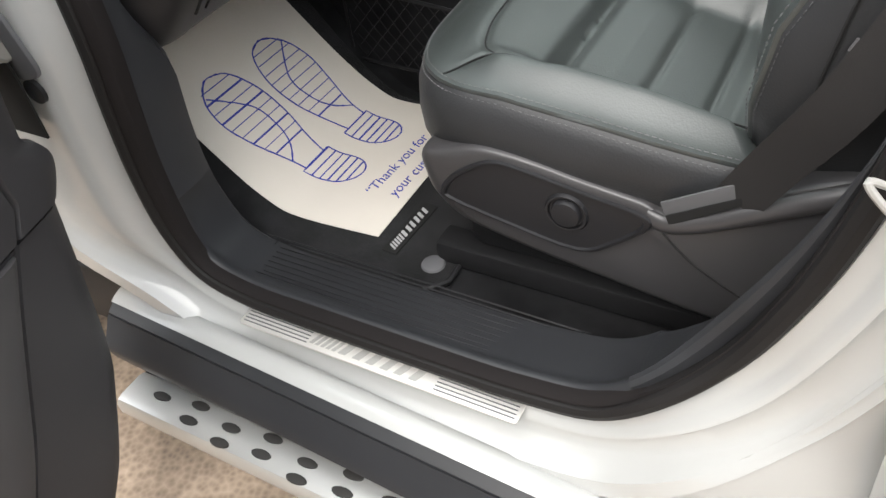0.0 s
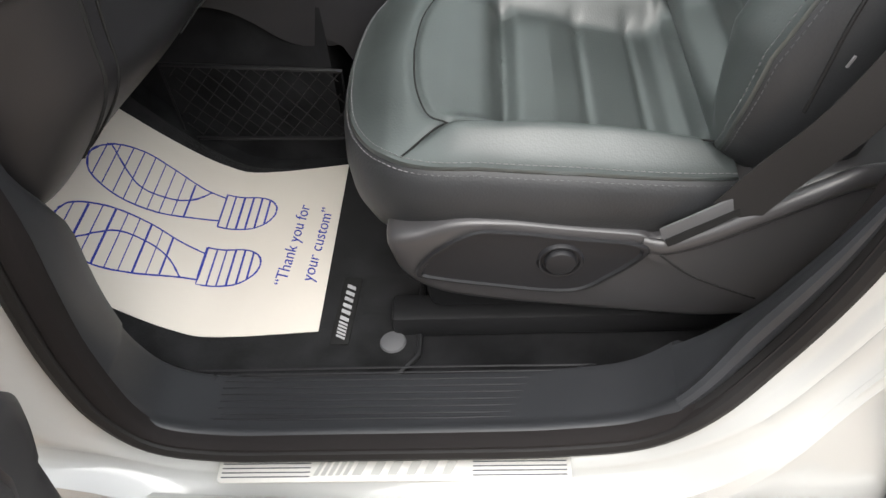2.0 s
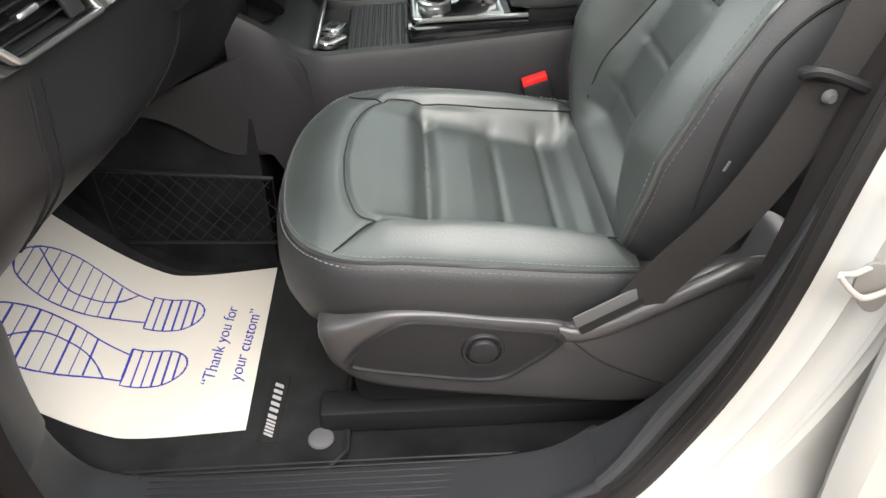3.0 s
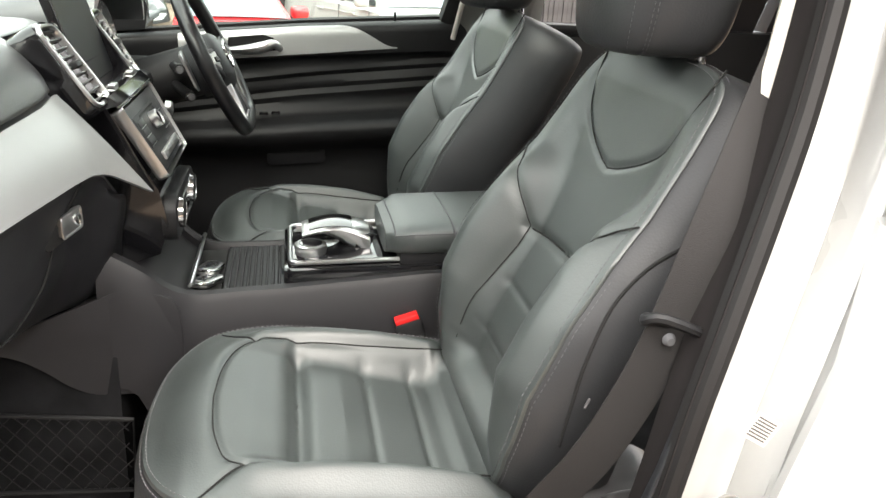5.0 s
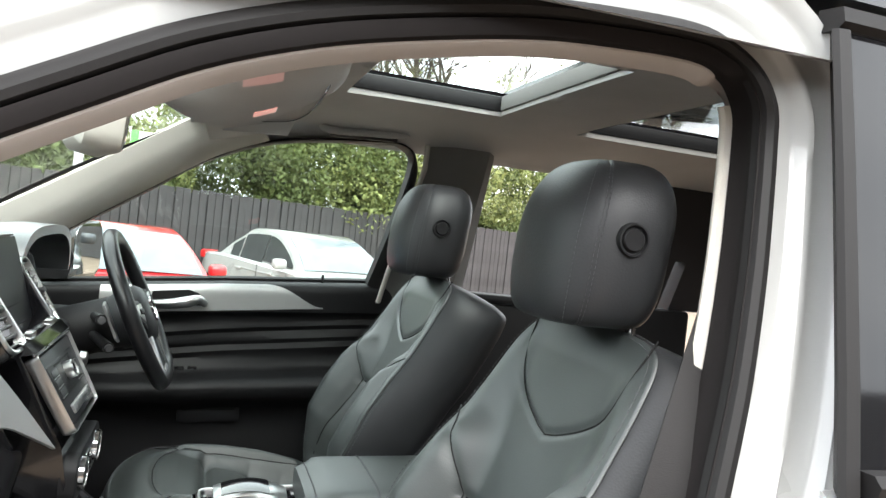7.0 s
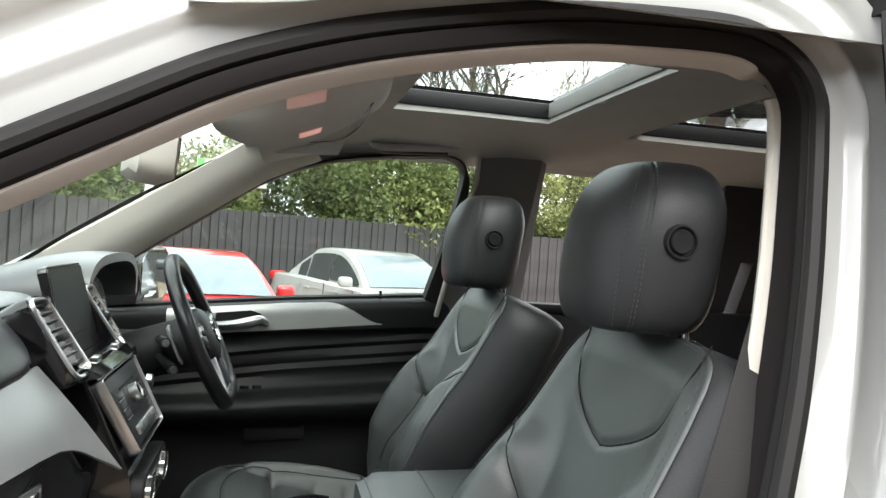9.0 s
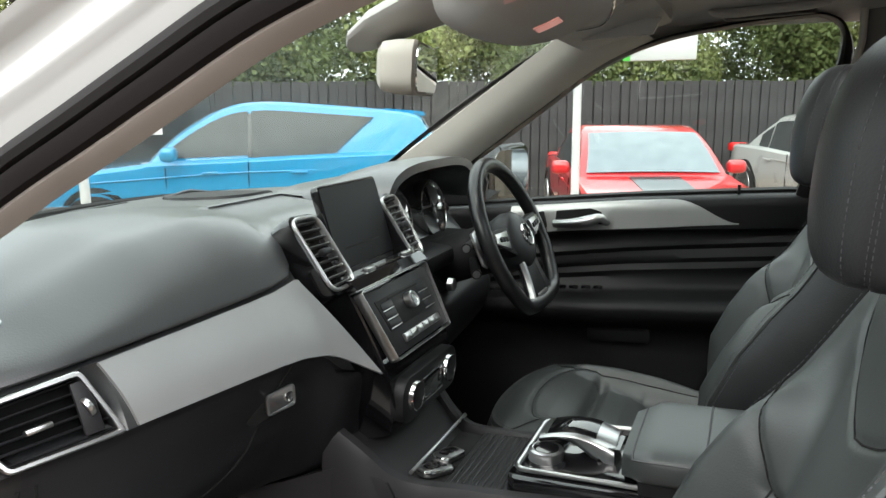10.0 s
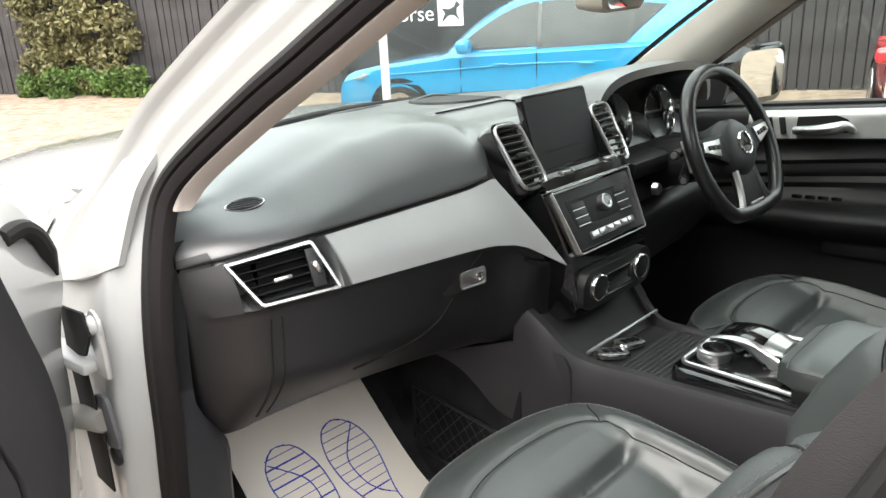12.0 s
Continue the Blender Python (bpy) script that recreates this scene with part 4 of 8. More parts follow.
INLAY = [r[:1] + r[3:7] for r in DS if r[0] < -0.19] + [(-0.18, -0.176, 1.196, -0.120, 1.082), (-0.12, -0.168, 1.192, -0.078, 1.040), (-0.1, -0.166, 1.19, -0.068, 1.028)]


def dash_pts(y):
    lx, lz, ax, az, bx, bz, gx, gz, ux, uz, cz = interp(DS, y)
    k = (y / 0.72) ** 2
    back = -0.765 + 0.17 * k
    up = cr([(back, 0, 1.246 - 0.04 * k), (back + 0.07, 0, 1.262 - 0.035 * k), (-0.54, 0, min(1.286, cz) - 0.02 * k), (-0.41, 0, min(1.298, cz + 0.006)), (lx - 0.13, 0, cz), (lx - 0.075, 0, cz - 0.008),
             (lx - 0.022, 0, lz + 0.006 + 0.36 * (cz - lz)), (lx, 0, lz + 0.006), (lx - 0.003, 0, lz)], 5)
    mid = [Vector((ax - 0.008, 0, az + 0.004)), Vector((ax, 0, az))] + [Vector((ax + (bx - ax) * t + 0.006 * math.sin(math.pi * t), 0, az + (bz - az) * t)) for t in (0.2, 0.4, 0.6, 0.8)] + [Vector((bx, 0, bz))]
    low = cr([(bx - 0.004, 0, bz - 0.004), (gx + 0.012, 0, gz + 0.06), (gx, 0, gz), (ux + 0.02, 0, uz + 0.03), (ux - 0.03, 0, uz), (ux - 0.16, 0, uz - 0.005), (-0.78, 0, uz + 0.06)], 5)
    return up, mid, low


def dash_ring(y):
    e = min(1.0, max(0.0, (abs(y) - 0.63) / 0.075))
    k = 1 - math.sqrt(max(0.0, 1 - e * e))
    yy = math.copysign(min(abs(y), 0.72), y)
    up, mid, low = dash_pts(yy)
    out = []
    for p in up + mid + low:
        f = sstep(-0.55, -0.35, p.x)
        out.append(Vector((p.x - 0.055 * k * f, y, p.z + (1.04 - p.z) * 0.16 * k)))
    if -0.652 < y < -0.54:
        for p in out[len(up) + 2:len(up) + 6]:
            p.x -= 0.034
    return out


ys = [-0.70 + 0.0175 * i for i in range(81)]
NU = len(dash_pts(0.0)[0]) + len(dash_pts(0.0)[1])
part("dash_body", loft([dash_ring(y)[:NU] for y in ys], True, True), SOFT, dash, "dark grey soft-touch dash", 40)
part("lower_dash", loft([dash_ring(y)[NU - 1:] for y in ys], True, True), PLASTIC_D, dash, "black lower dash and glove box", 40)


def on_inlay(y, t, proud=0.003):
    ax, az, bx, bz = interp(INLAY, y)
    return Vector((ax + (bx - ax) * t + 0.006 * math.sin(math.pi * t) + proud, y, az + (bz - az) * t + proud * 0.4))


COVER0 = NU - 16
low_cut = next(j for j, p in enumerate(dash_ring(-0.70)) if j >= COVER0 and p.z < 1.15)
for j0, j1, y1, nm_ in ((COVER0, low_cut + 1, -0.674, "end_cover_top"), (low_cut, None, -0.625, "end_cover")):
    part(nm_, loft([[p + Vector((0.0015, 0, 0)) for p in dash_ring(-0.7015 + (y1 + 0.7015) * i / 9)[j0:-6][:None if j1 is None else j1 - j0]] for i in range(10)], True, True), END, dash, "black dash end cover", 40)


# aluminium inlay from the side vent to the centre stack
def inlay(u, v):
    y0 = -0.527 + 0.013 * v
    y1 = -0.192 + 0.070 * v ** 1.2
    return on_inlay(y0 + (y1 - y0) * u, 0.01 + 0.98 * v, 0.004)


bm = grid(inlay, 60, 16)
bmesh.ops.recalc_face_normals(bm, faces=bm.faces)
bmesh.ops.solidify(bm, geom=bm.faces[:], thickness=0.005)
part("inlay", bm, ALU, dash, "brushed aluminium inlay")


def frame_loop(corners, r, n=5):
    """Rounded loop through corner points."""
    out, k = [], len(corners)
    for i in range(k):
        a, b, c = Vector(corners[i - 1]), Vector(corners[i]), Vector(corners[(i + 1) % k])
        p, q = b + (a - b).normalized() * r, b + (c - b).normalized() * r
        for j in range(n + 1):
            t = j / n
            out.append(p * (1 - t) ** 2 + b * 2 * t * (1 - t) + q * t * t)
    return out


def bezel(corners, r, w, h, m, parent, label, name="bezel"):
    """Rounded frame of width w standing h out of the plane of its corners."""
    lp = frame_loop(corners, r)
    c = sum(lp, Vector()) / len(lp)
    nrm = (Vector(corners[1]) - Vector(corners[0])).cross(Vector(corners[2]) - Vector(corners[1])).normalized()
    if nrm.x < 0:
        nrm = -nrm
    rings = []
    for i, p in enumerate(lp):
        t = (lp[(i + 1) % len(lp)] - lp[i - 1]).normalized()
        s = nrm.cross(t)
        if s.dot(c - p) < 0:
            s = -s
        rings.append([p - nrm * 0.004, p + nrm * h * 0.7, p + s * w * 0.25 + nrm * h, p + s * w * 0.75 + nrm * h, p + s * w + nrm * h * 0.6, p + s * w - nrm * 0.010])
    return part(name, loft(rings, True, False, True), m, parent, label), lp, nrm, c


def vent(name, corners, r, w, slats, knob_at, label, frame_mat=SATIN, deep=0.05, along=0):
    """Air vent: frame, dark duct, slats between two opposite edges, tab."""
    v = part(name, bmesh_duct(corners, r, deep), DARK, dash, label)
    bezel(corners, r, w, 0.006, frame_mat, v, "bright metal frame")
    A, B, C, D = [Vector(c) for c in corners]
    nrm = (B - A).cross(C - B).normalized()
    nrm = nrm if nrm.x > 0 else -nrm
    for i in range(slats):
        t = (i + 0.75) / (slats + 0.5)
        p, q = (A.lerp(D, t), B.lerp(C, t)) if along == 0 else (A.lerp(B, t), D.lerp(C, t))
        d = (q - p)
        p, q = p + d * 0.05, q - d * 0.05
        up = nrm.cross(d.normalized())
        ring = lambda o: [o + nrm * -0.002 + up * 0.0012, o + nrm * 0.0005, o + nrm * -0.002 - up * 0.0012, o - nrm * 0.02 - up * 0.001, o - nrm * 0.02 + up * 0.001]
        part("slat", loft([ring(p), ring(q)]), PLASTIC_D, v)
    if knob_at is not None:
        o = A.lerp(B, knob_at[0]).lerp(D.lerp(C, knob_at[0]), knob_at[1])
        d = (B - A + C - D).normalized() if along == 0 else (D - A + C - B).normalized()
        part("tab", box((0, 0, 0), (0.032, 0.011, 0.014), 0.003, m=basis(o + nrm * 0.003, d, nrm.cross(d))), SATIN if along == 0 else PLASTIC_D, v, "small vane tab")
    return v, nrm


def bmesh_duct(corners, r, deep):
    lp = frame_loop(corners, r)
    nrm = (Vector(corners[1]) - Vector(corners[0])).cross(Vector(corners[2]) - Vector(corners[1])).normalized()
    nrm = nrm if nrm.x > 0 else -nrm
    c = sum(lp, Vector()) / len(lp)
    return loft([[p.lerp(c, 0.03) + nrm * 0.002 for p in lp], [p.lerp(c, 0.03) - nrm * 0.022 for p in lp], [p.lerp(c, 0.98) - nrm * 0.023 for p in lp]], True, False)


SV = [(-0.254, -0.668, 1.164), (-0.209, -0.550, 1.178), (-0.171, -0.530, 1.108), (-0.211, -0.640, 1.102)]
sv, nv = vent("side_vent", SV, 0.008, 0.0065, 6, None, "side air vent in a satin metal frame")
A, B, C, D = [Vector(c) for c in SV]
o = A.lerp(B, 0.50).lerp(D.lerp(C, 0.40), 0.55)
part("tab", box((0, 0, 0), (0.026, 0.006, 0.012), 0.002, m=basis(o + nv * 0.003, B - A, nv.cross(B - A))), SATIN, sv, "satin metal tab")
wh = A.lerp(B, 0.88).lerp(D.lerp(C, 0.84), 0.5)
part("thumbwheel_panel", box((0, 0, 0), (0.020, 0.056, 0.006), 0.002, m=basis(wh + nv * 0.001, B - A + C - D, C - B)), PLASTIC_D, sv)
part("thumbwheel", lathe([(0.0, 0.003), (0.010, 0.003), (0.011, 0.0), (0.010, -0.003), (0.0, -0.003)], 20, basis(wh + nv * 0.003, nv, C - B)), SATIN, sv, "satin metal thumbwheel")

def dash_top(x, y):
    up, mid, low = dash_pts(y)
    return interp([(p.x, p.z) for p in up], x)


def on_top(x, y, lift=0.0):
    return Vector((x, y, dash_top(x, y) + lift))


# oval demister vent on the top pad
OVC = on_top(-0.318, -0.584)
om = basis(OVC, on_top(-0.2965, -0.563) - on_top(-0.3395, -0.605), on_top(-0.339, -0.569) - on_top(-0.297, -0.599))
oval = lambda ax, ay: [(ax * math.cos(a), ay * math.sin(a)) for a in (math.tau * i / 40 for i in range(40))]
ov = part("demister_vent", plate(oval(0.0315, 0.0172), om @ Matrix.Translation((0, 0, -0.008)), 0.0092, 0.001), PLASTIC_D, dash, "oval black demister vent")
part("duct", plate(oval(0.0265, 0.0130), om @ Matrix.Translation((0, 0, 0.0006)), 0.0010), DARK, ov)
part("vent_ring", tube([om @ Vector((p[0], p[1], 0.0012)) for p in oval(0.0295, 0.0155)], 0.0011, 6, True), SATIN, ov)
for i in range(4):
    yy = -0.0085 + 0.0057 * i
    half_w = 0.0265 * math.sqrt(max(0, 1 - (yy / 0.0135) ** 2))
    part("slat", box((0, 0, 0), (2 * half_w, 0.0018, 0.003), 0.0005, 1, m=om @ Matrix.Translation((0, yy, 0.0014))), PLUG, ov)

# glove box: seam, chrome latch in a dark recess
gl = part("glove_box_latch", plate(rrect(0.080, 0.040, 0.012), basis((-0.1665, -0.293, 1.049), (0.25, 1, 0.06), (0.02, 0, 1)) @ Matrix.Translation((0, 0, -0.006)), 0.0125, 0.001), DARK, dash, "recessed glove box latch")
lm = basis((-0.158, -0.279, 1.052), (0.25, 1, 0.06), (0.02, 0, 1))
part("lever", plate(rrect(0.046, 0.027, 0.004), lm, 0.008, 0.003), SATIN, gl, "satin chrome lever")
part("latch_frame", tube([lm @ Vector((p[0], p[1], 0.0075)) for p in rrect(0.047, 0.028, 0.005)], 0.0022, 8, True), SATIN, gl, "satin chrome latch frame")
part("lock", lathe([(0.0, 0.0012), (0.005, 0.0012), (0.006, 0.0018), (0.0075, 0.0018), (0.008, 0.0)], 20, lm @ Matrix.Translation((0.013, 0, 0.008))), CHROME, gl, "chrome lock barrel")
seam = []
for i in range(31):
    t = i / 30
    y = -0.50 + 0.235 * t
    z = 0.955 + 0.02 * t + 0.145 * t ** 5
    seam.append((y, z))


def dash_face(y, z):
    up, mid, low = dash_pts(y)
    line = mid[1:] + low[:22]
    for p, q in zip(line, line[1:]):
        if (p.z - z) * (q.z - z) <= 0 and abs(p.z - q.z) > 1e-6:
            return Vector((p.x + (q.x - p.x) * (p.z - z) / (p.z - q.z), y, z))
    return Vector((line[-1].x, y, z))


part("glove_box_seam", tube([dash_face(y, z) + Vector((0.0012, 0, 0)) for y, z in seam], 0.0018, 6), DARK, dash)
# seam of the side cover at the end of the dash


def end_seam(y0, z0, z1, n):
    return [dash_face(y0, z0 + (z1 - z0) * i / n) + Vector((0.0008, 0, 0)) for i in range(n + 1)]


part("end_cover_gap", tube(end_seam(-0.628, 1.08, 0.90, 14), 0.0028, 6), DARK, dash)
part("end_cover_gap", tube(end_seam(-0.612, 1.08, 0.90, 14), 0.0016, 6), DARK, dash)

# top speaker grille and sensor strip
def grille_pt(r, a):
    x, y = -0.535 + 0.115 * r * math.cos(a) - 0.03 * r * math.sin(a), 0.095 + 0.125 * r * math.sin(a)
    return on_top(x, y, 0.0045 if r < 0.99 else -0.003)


part("speaker_grille", loft([[grille_pt(r, math.tau * j / 36) for j in range(36)] for r in (0.02, 0.35, 0.7, 0.97, 1.0)], True, True), PLASTIC, dash, "dark mesh speaker grille")
part("grille_trim", tube([on_top(-0.583 - 0.055 * t, 0.0 + 0.21 * t, 0.001 + 0.007 * math.sin(math.pi * t)) for t in [i / 10 for i in range(11)]], 0.003, 8), PLUG, dash)
part("demister_slot", loft([[on_top(x - 0.014, y, 0.0012), on_top(x + 0.014, y, 0.0012), on_top(x + 0.014, y, -0.004), on_top(x - 0.014, y, -0.004)] for x, y in [(-0.575 - 0.09 * t ** 0.7, -0.52 + 0.50 * t) for t in [i / 12 for i in range(13)]]]), PLASTIC, dash)

# ---- centre stack ----
stack = thing("centre_stack", "gloss black centre stack with audio and climate controls", "control panel", at=(-0.15, 0, 1.1))
spine = [[Vector((x, y, z)) for x, z in ((-0.140, 1.190), (-0.070, 1.045), (-0.060, 0.99), (-0.078, 0.935), (-0.18, 0.90), (-0.27, 1.19))] for y, s in ((-0.128, 1), (0.128, 1))]
for r_, y in zip(spine, (-0.132, 0.132)):
    for k, p in enumerate(r_):
        p.y = (y, y * 0.90, y * 0.87, y * 0.74, y * 0.74, y)[k]
part("stack_body", loft(spine), GLOSS, stack, "gloss black housing")
AU = [(-0.118, -0.123, 1.166), (-0.118, 0.123, 1.166), (-0.060, 0.100, 1.060), (-0.060, -0.111, 1.060)]
am = basis((-0.089, 0, 1.113), (0, 1, 0), (-0.058, 0, 0.106))
audio = part("audio_panel", plate([(-0.118, 0.054), (0.118, 0.054), (0.100, -0.054), (-0.104, -0.054)], am @ Matrix.Translation((0, 0, -0.004)), 0.008, 0.002), PLASTIC_D, stack, "dark audio panel")
bezel(AU, 0.008, 0.0022, 0.0085, SATIN, audio, "thin chrome surround")
part("disc_field", plate([(-0.096, 0.036), (0.094, 0.036), (0.088, -0.016), (-0.088, -0.016)], am @ Matrix.Translation((0, 0, 0.0035)), 0.0014, 0.0005), PLASTIC, audio)
part("disc_slot", plate(rrect(0.11, 0.003, 0.001), am @ Matrix.Translation((0.0, 0.031, 0.0045)), 0.0012), DARK, audio)
for sx in (-1, 1):
    for i in range(3):
        part("button_line", plate(rrect(0.036, 0.0014, 0.0005), am @ Matrix.Translation((sx * 0.066, 0.016 - 0.0145 * i, 0.0048)), 0.0008), SATIN, audio)
        part("button", plate(rrect(0.038, 0.010, 0.001), am @ Matrix.Translation((sx * 0.066, 0.023 - 0.0145 * i, 0.0046)), 0.001, 0.0004), PLASTIC_D, audio)
kn = am @ Matrix.Translation((0.004, 0.012, 0.0045))
knob = part("volume_knob", lathe([(0.0, 0.011), (0.0085, 0.011), (0.0095, 0.013), (0.0125, 0.0135), (0.0138, 0.012), (0.0142, 0.0), (0.0142, -0.001)], 36, kn), SATIN, audio, "satin chrome volume knob")
part("knob_cap", lathe([(0.0, 0.0125), (0.0085, 0.0122), (0.0088, 0.010)], 28, kn), GLOSS, knob)
for i in range(6):
    part("key", plate(rrect(0.0215, 0.0135, 0.0015), am @ Matrix.Translation((-0.052 + 0.023 * i, -0.036, 0.0035)), 0.005, 0.0015), SATIN, audio, "satin silver key")
cm = basis((-0.050, 0, 0.992), (0, 1, 0), (0.02, 0, 1))
clim = part("climate_panel", plate(rrect(0.225, 0.074, 0.03, 7), cm @ Matrix.Translation((0, 0, -0.02)), 0.022, 0.003), PLASTIC, stack, "black climate control panel")
part("display", plate(rrect(0.080, 0.034, 0.004), cm @ Matrix.Translation((0, 0, 0.001)), 0.0025, 0.0008), GLOSS, clim)
for s in (-1, 1):
    part("chrome_line", plate(rrect(0.086, 0.002, 0.0008), cm @ Matrix.Translation((0, s * 0.020, 0.0015)), 0.003), CHROME, clim)
    dm = cm @ Matrix.Translation((s * 0.069, 0.003, 0.0015))
    dial = part("dial", lathe([(0.0, 0.0055), (0.0195, 0.0055), (0.0208, 0.007), (0.0217, 0.007)], 40, dm), PLASTIC, clim, "black dial")
    part("dial_ring", lathe([(0.0215, 0.005), (0.0217, 0.0078), (0.0227, 0.0082), (0.0240, 0.0072), (0.0246, 0.004), (0.0252, 0.0), (0.0215, 0.0)], 44, dm), CHROME, dial, "knurled chrome ring")
    for i in range(24):
        a = math.tau * i / 24
        part("tick", box((0, 0, 0), (0.002, 0.0007, 0.0006), m=dm @ pose(0.0155 * math.cos(a), 0.0155 * math.sin(a), 0.0058, 0, 0, math.degrees(a))), THREAD, dial)
# trim strip between screen and audio
part("control_strip", loft([[Vector((-0.165, y, 1.186)), Vector((-0.125, y, 1.185)), Vector((-0.112, y, 1.172)), Vector((-0.150, y, 1.165))] for y in (-0.13, -0.06, 0, 0.06, 0.13)]), GLOSS, stack)
part("strip_edge", tube([(-0.113, -0.132, 1.171), (-0.113, 0.132, 1.171)], 0.0014, 8), SATIN, stack)
for y in (-0.045, 0.095):
    part("rocker", box((-0.137, y, 1.187), (0.014, 0.028, 0.006), 0.002), SATIN, stack)

# centre vents on both sides of the screen
for s in (-1, 1):
    q = [(-0.200, s * 0.176, 1.280), (-0.197, s * 0.104, 1.278), (-0.128, s * 0.104, 1.176), (-0.134, s * 0.166, 1.172)]
    if s > 0:
        q = [q[1], q[0], q[3], q[2]]
    hv = frame_loop(q, 0.022, 6)
    cc = sum(hv, Vector()) / len(hv)
    nn = (Vector(q[1]) - Vector(q[0])).cross(Vector(q[2]) - Vector(q[1])).normalized()
    nn = nn if nn.x > 0 else -nn
    part("vent_pod", loft([[cc + (p - cc) * k + nn * d for p in hv] for k, d in ((0.98, -0.09), (1.07, -0.05), (1.10, -0.012), (1.07, 0.0), (1.0, 0.001), (0.97, -0.004))]), GLOSS, stack, "gloss black vent pod")
    vv = part("centre_vent", bmesh_duct(q, 0.022, 0.04), DARK, stack, "tall centre air vent in a bright frame")
    bezel(q, 0.022, 0.006, 0.006, SATIN, vv, "satin metal frame")
    A, B, C, D = [Vector(c) for c in q]
    for i in range(9):
        t = (i + 0.85) / 9.7
        p, e = A.lerp(D, t), B.lerp(C, t)
        d = e - p
        p, e = p + d * 0.10, e - d * 0.10
        up = nn.cross(d.normalized())
        ring = lambda o: [o + nn * 0.001 + up * 0.002, o + nn * 0.003, o + nn * 0.001 - up * 0.002, o - nn * 0.016 - up * 0.0012, o - nn * 0.016 + up * 0.0012]
        part("slat", loft([ring(p), ring(e)]), SLAT, vv)
    o = (A + B + C + D) / 4
    part("tab", box((0, 0, 0), (0.026, 0.010, 0.012), 0.003, m=basis(o + nn * 0.005, B - A, nn.cross(B - A))), PLASTIC_D, vv)

# screen
scr_m = basis((-0.182, 0.005, 1.253), (0, 1, 0), (-0.038, 0, 0.13))
scr = part("display_screen", plate(rrect(0.194, 0.140, 0.010), scr_m @ Matrix.Translation((0, 0, -0.012)), 0.013, 0.002), GLOSS, stack, "free-standing dark display")
part("screen_glass", plate(rrect(0.186, 0.131, 0.007), scr_m @ Matrix.Translation((0, 0, 0.0008)), 0.001), SCREEN, scr, "switched-off dark glass")
part("screen_foot", box((-0.185, 0, 1.20), (0.03, 0.13, 0.05), 0.006), PLASTIC, scr)

# ---- instruments ----
cluster = thing("instrument_cluster", "hooded instruments with two chrome-ringed dials", "instruments", at=(-0.25, 0.385, 1.25))
hood = []
for i in range(25):
    x = -0.48 + 0.285 * i / 24
    k = sstep(-0.48, -0.24, x)
    w, h = 0.24 - 0.03 * (1 - k), 0.095 * (0.45 + 0.55 * k)
    arc = [Vector((x, 0.385 + w * math.copysign(abs(math.cos(a)) ** 0.6, math.cos(a)), 1.235 + h * abs(math.sin(a)) ** 0.62)) for a in (math.pi * j / 28 for j in range(29))]
    inn = [Vector((x, 0.385 + (w - 0.014) * math.copysign(abs(math.cos(a)) ** 0.6, math.cos(a)), 1.225 + (h - 0.008) * abs(math.sin(a)) ** 0.62)) for a in (math.pi * j / 28 for j in range(28, -1, -1))]
    hood.append(arc + inn)
part("hood", loft(hood), SOFT, cluster, "soft dark hood")
part("dial_face", box((-0.315, 0.385, 1.215), (0.03, 0.42, 0.16), 0.01), DARK, cluster)
for y in (0.292, 0.480):
    cmx = basis((-0.285, y, 1.203), (0, 1, 0), (-0.2, 0, 1))
    ring_ = part("dial_tube", lathe([(0.0625, 0.040), (0.064, 0.0425), (0.066, 0.041), (0.0665, 0.034), (0.067, -0.02), (0.0625, -0.02)], 44, cmx), CHROME, cluster, "chrome dial ring")
    part("dial_glass", lathe([(0.0, 0.005), (0.0615, 0.005), (0.0615, -0.01)], 36, cmx), DARK, cluster)
    for i in range(25):
        a = radians(-135 + 270 * i / 24 + 90)
        part("tick", box((0, 0, 0), (0.007, 0.001, 0.0008), m=cmx @ pose(0.052 * math.cos(a), 0.052 * math.sin(a), 0.0056, 0, 0, math.degrees(a))), THREAD, ring_)
part("lower_shroud", box((-0.20, 0.385, 1.135), (0.12, 0.36, 0.04), 0.015), PLASTIC, cluster)
# stalks and start button
part("column", tube([(-0.22, 0.385, 1.10), (-0.02, 0.385, 1.165)], 0.052, 24), PLASTIC, cluster, "black steering column shroud")
for a, b in (((-0.10, 0.34, 1.165), (-0.075, 0.235, 1.172)), ((-0.10, 0.34, 1.13), (-0.06, 0.25, 1.12)), ((-0.10, 0.43, 1.165), (-0.07, 0.53, 1.175))):
    part("stalk", tube([a, b], [0.008, 0.0105], 12), PLASTIC, cluster, "black control stalk")
    part("stalk_end", tube([b, Vector(b) + (Vector(b) - Vector(a)).normalized() * 0.004], [0.0075, 0.0065], 14), PLUG, cluster)
part("ignition", lathe([(0, 0.012), (0.010, 0.012), (0.012, 0.010), (0.013, 0.0)], 20, basis((-0.10, 0.207, 1.107), (0, 1, 0), (0, 0, 1))), SATIN, cluster, "silver ignition switch")

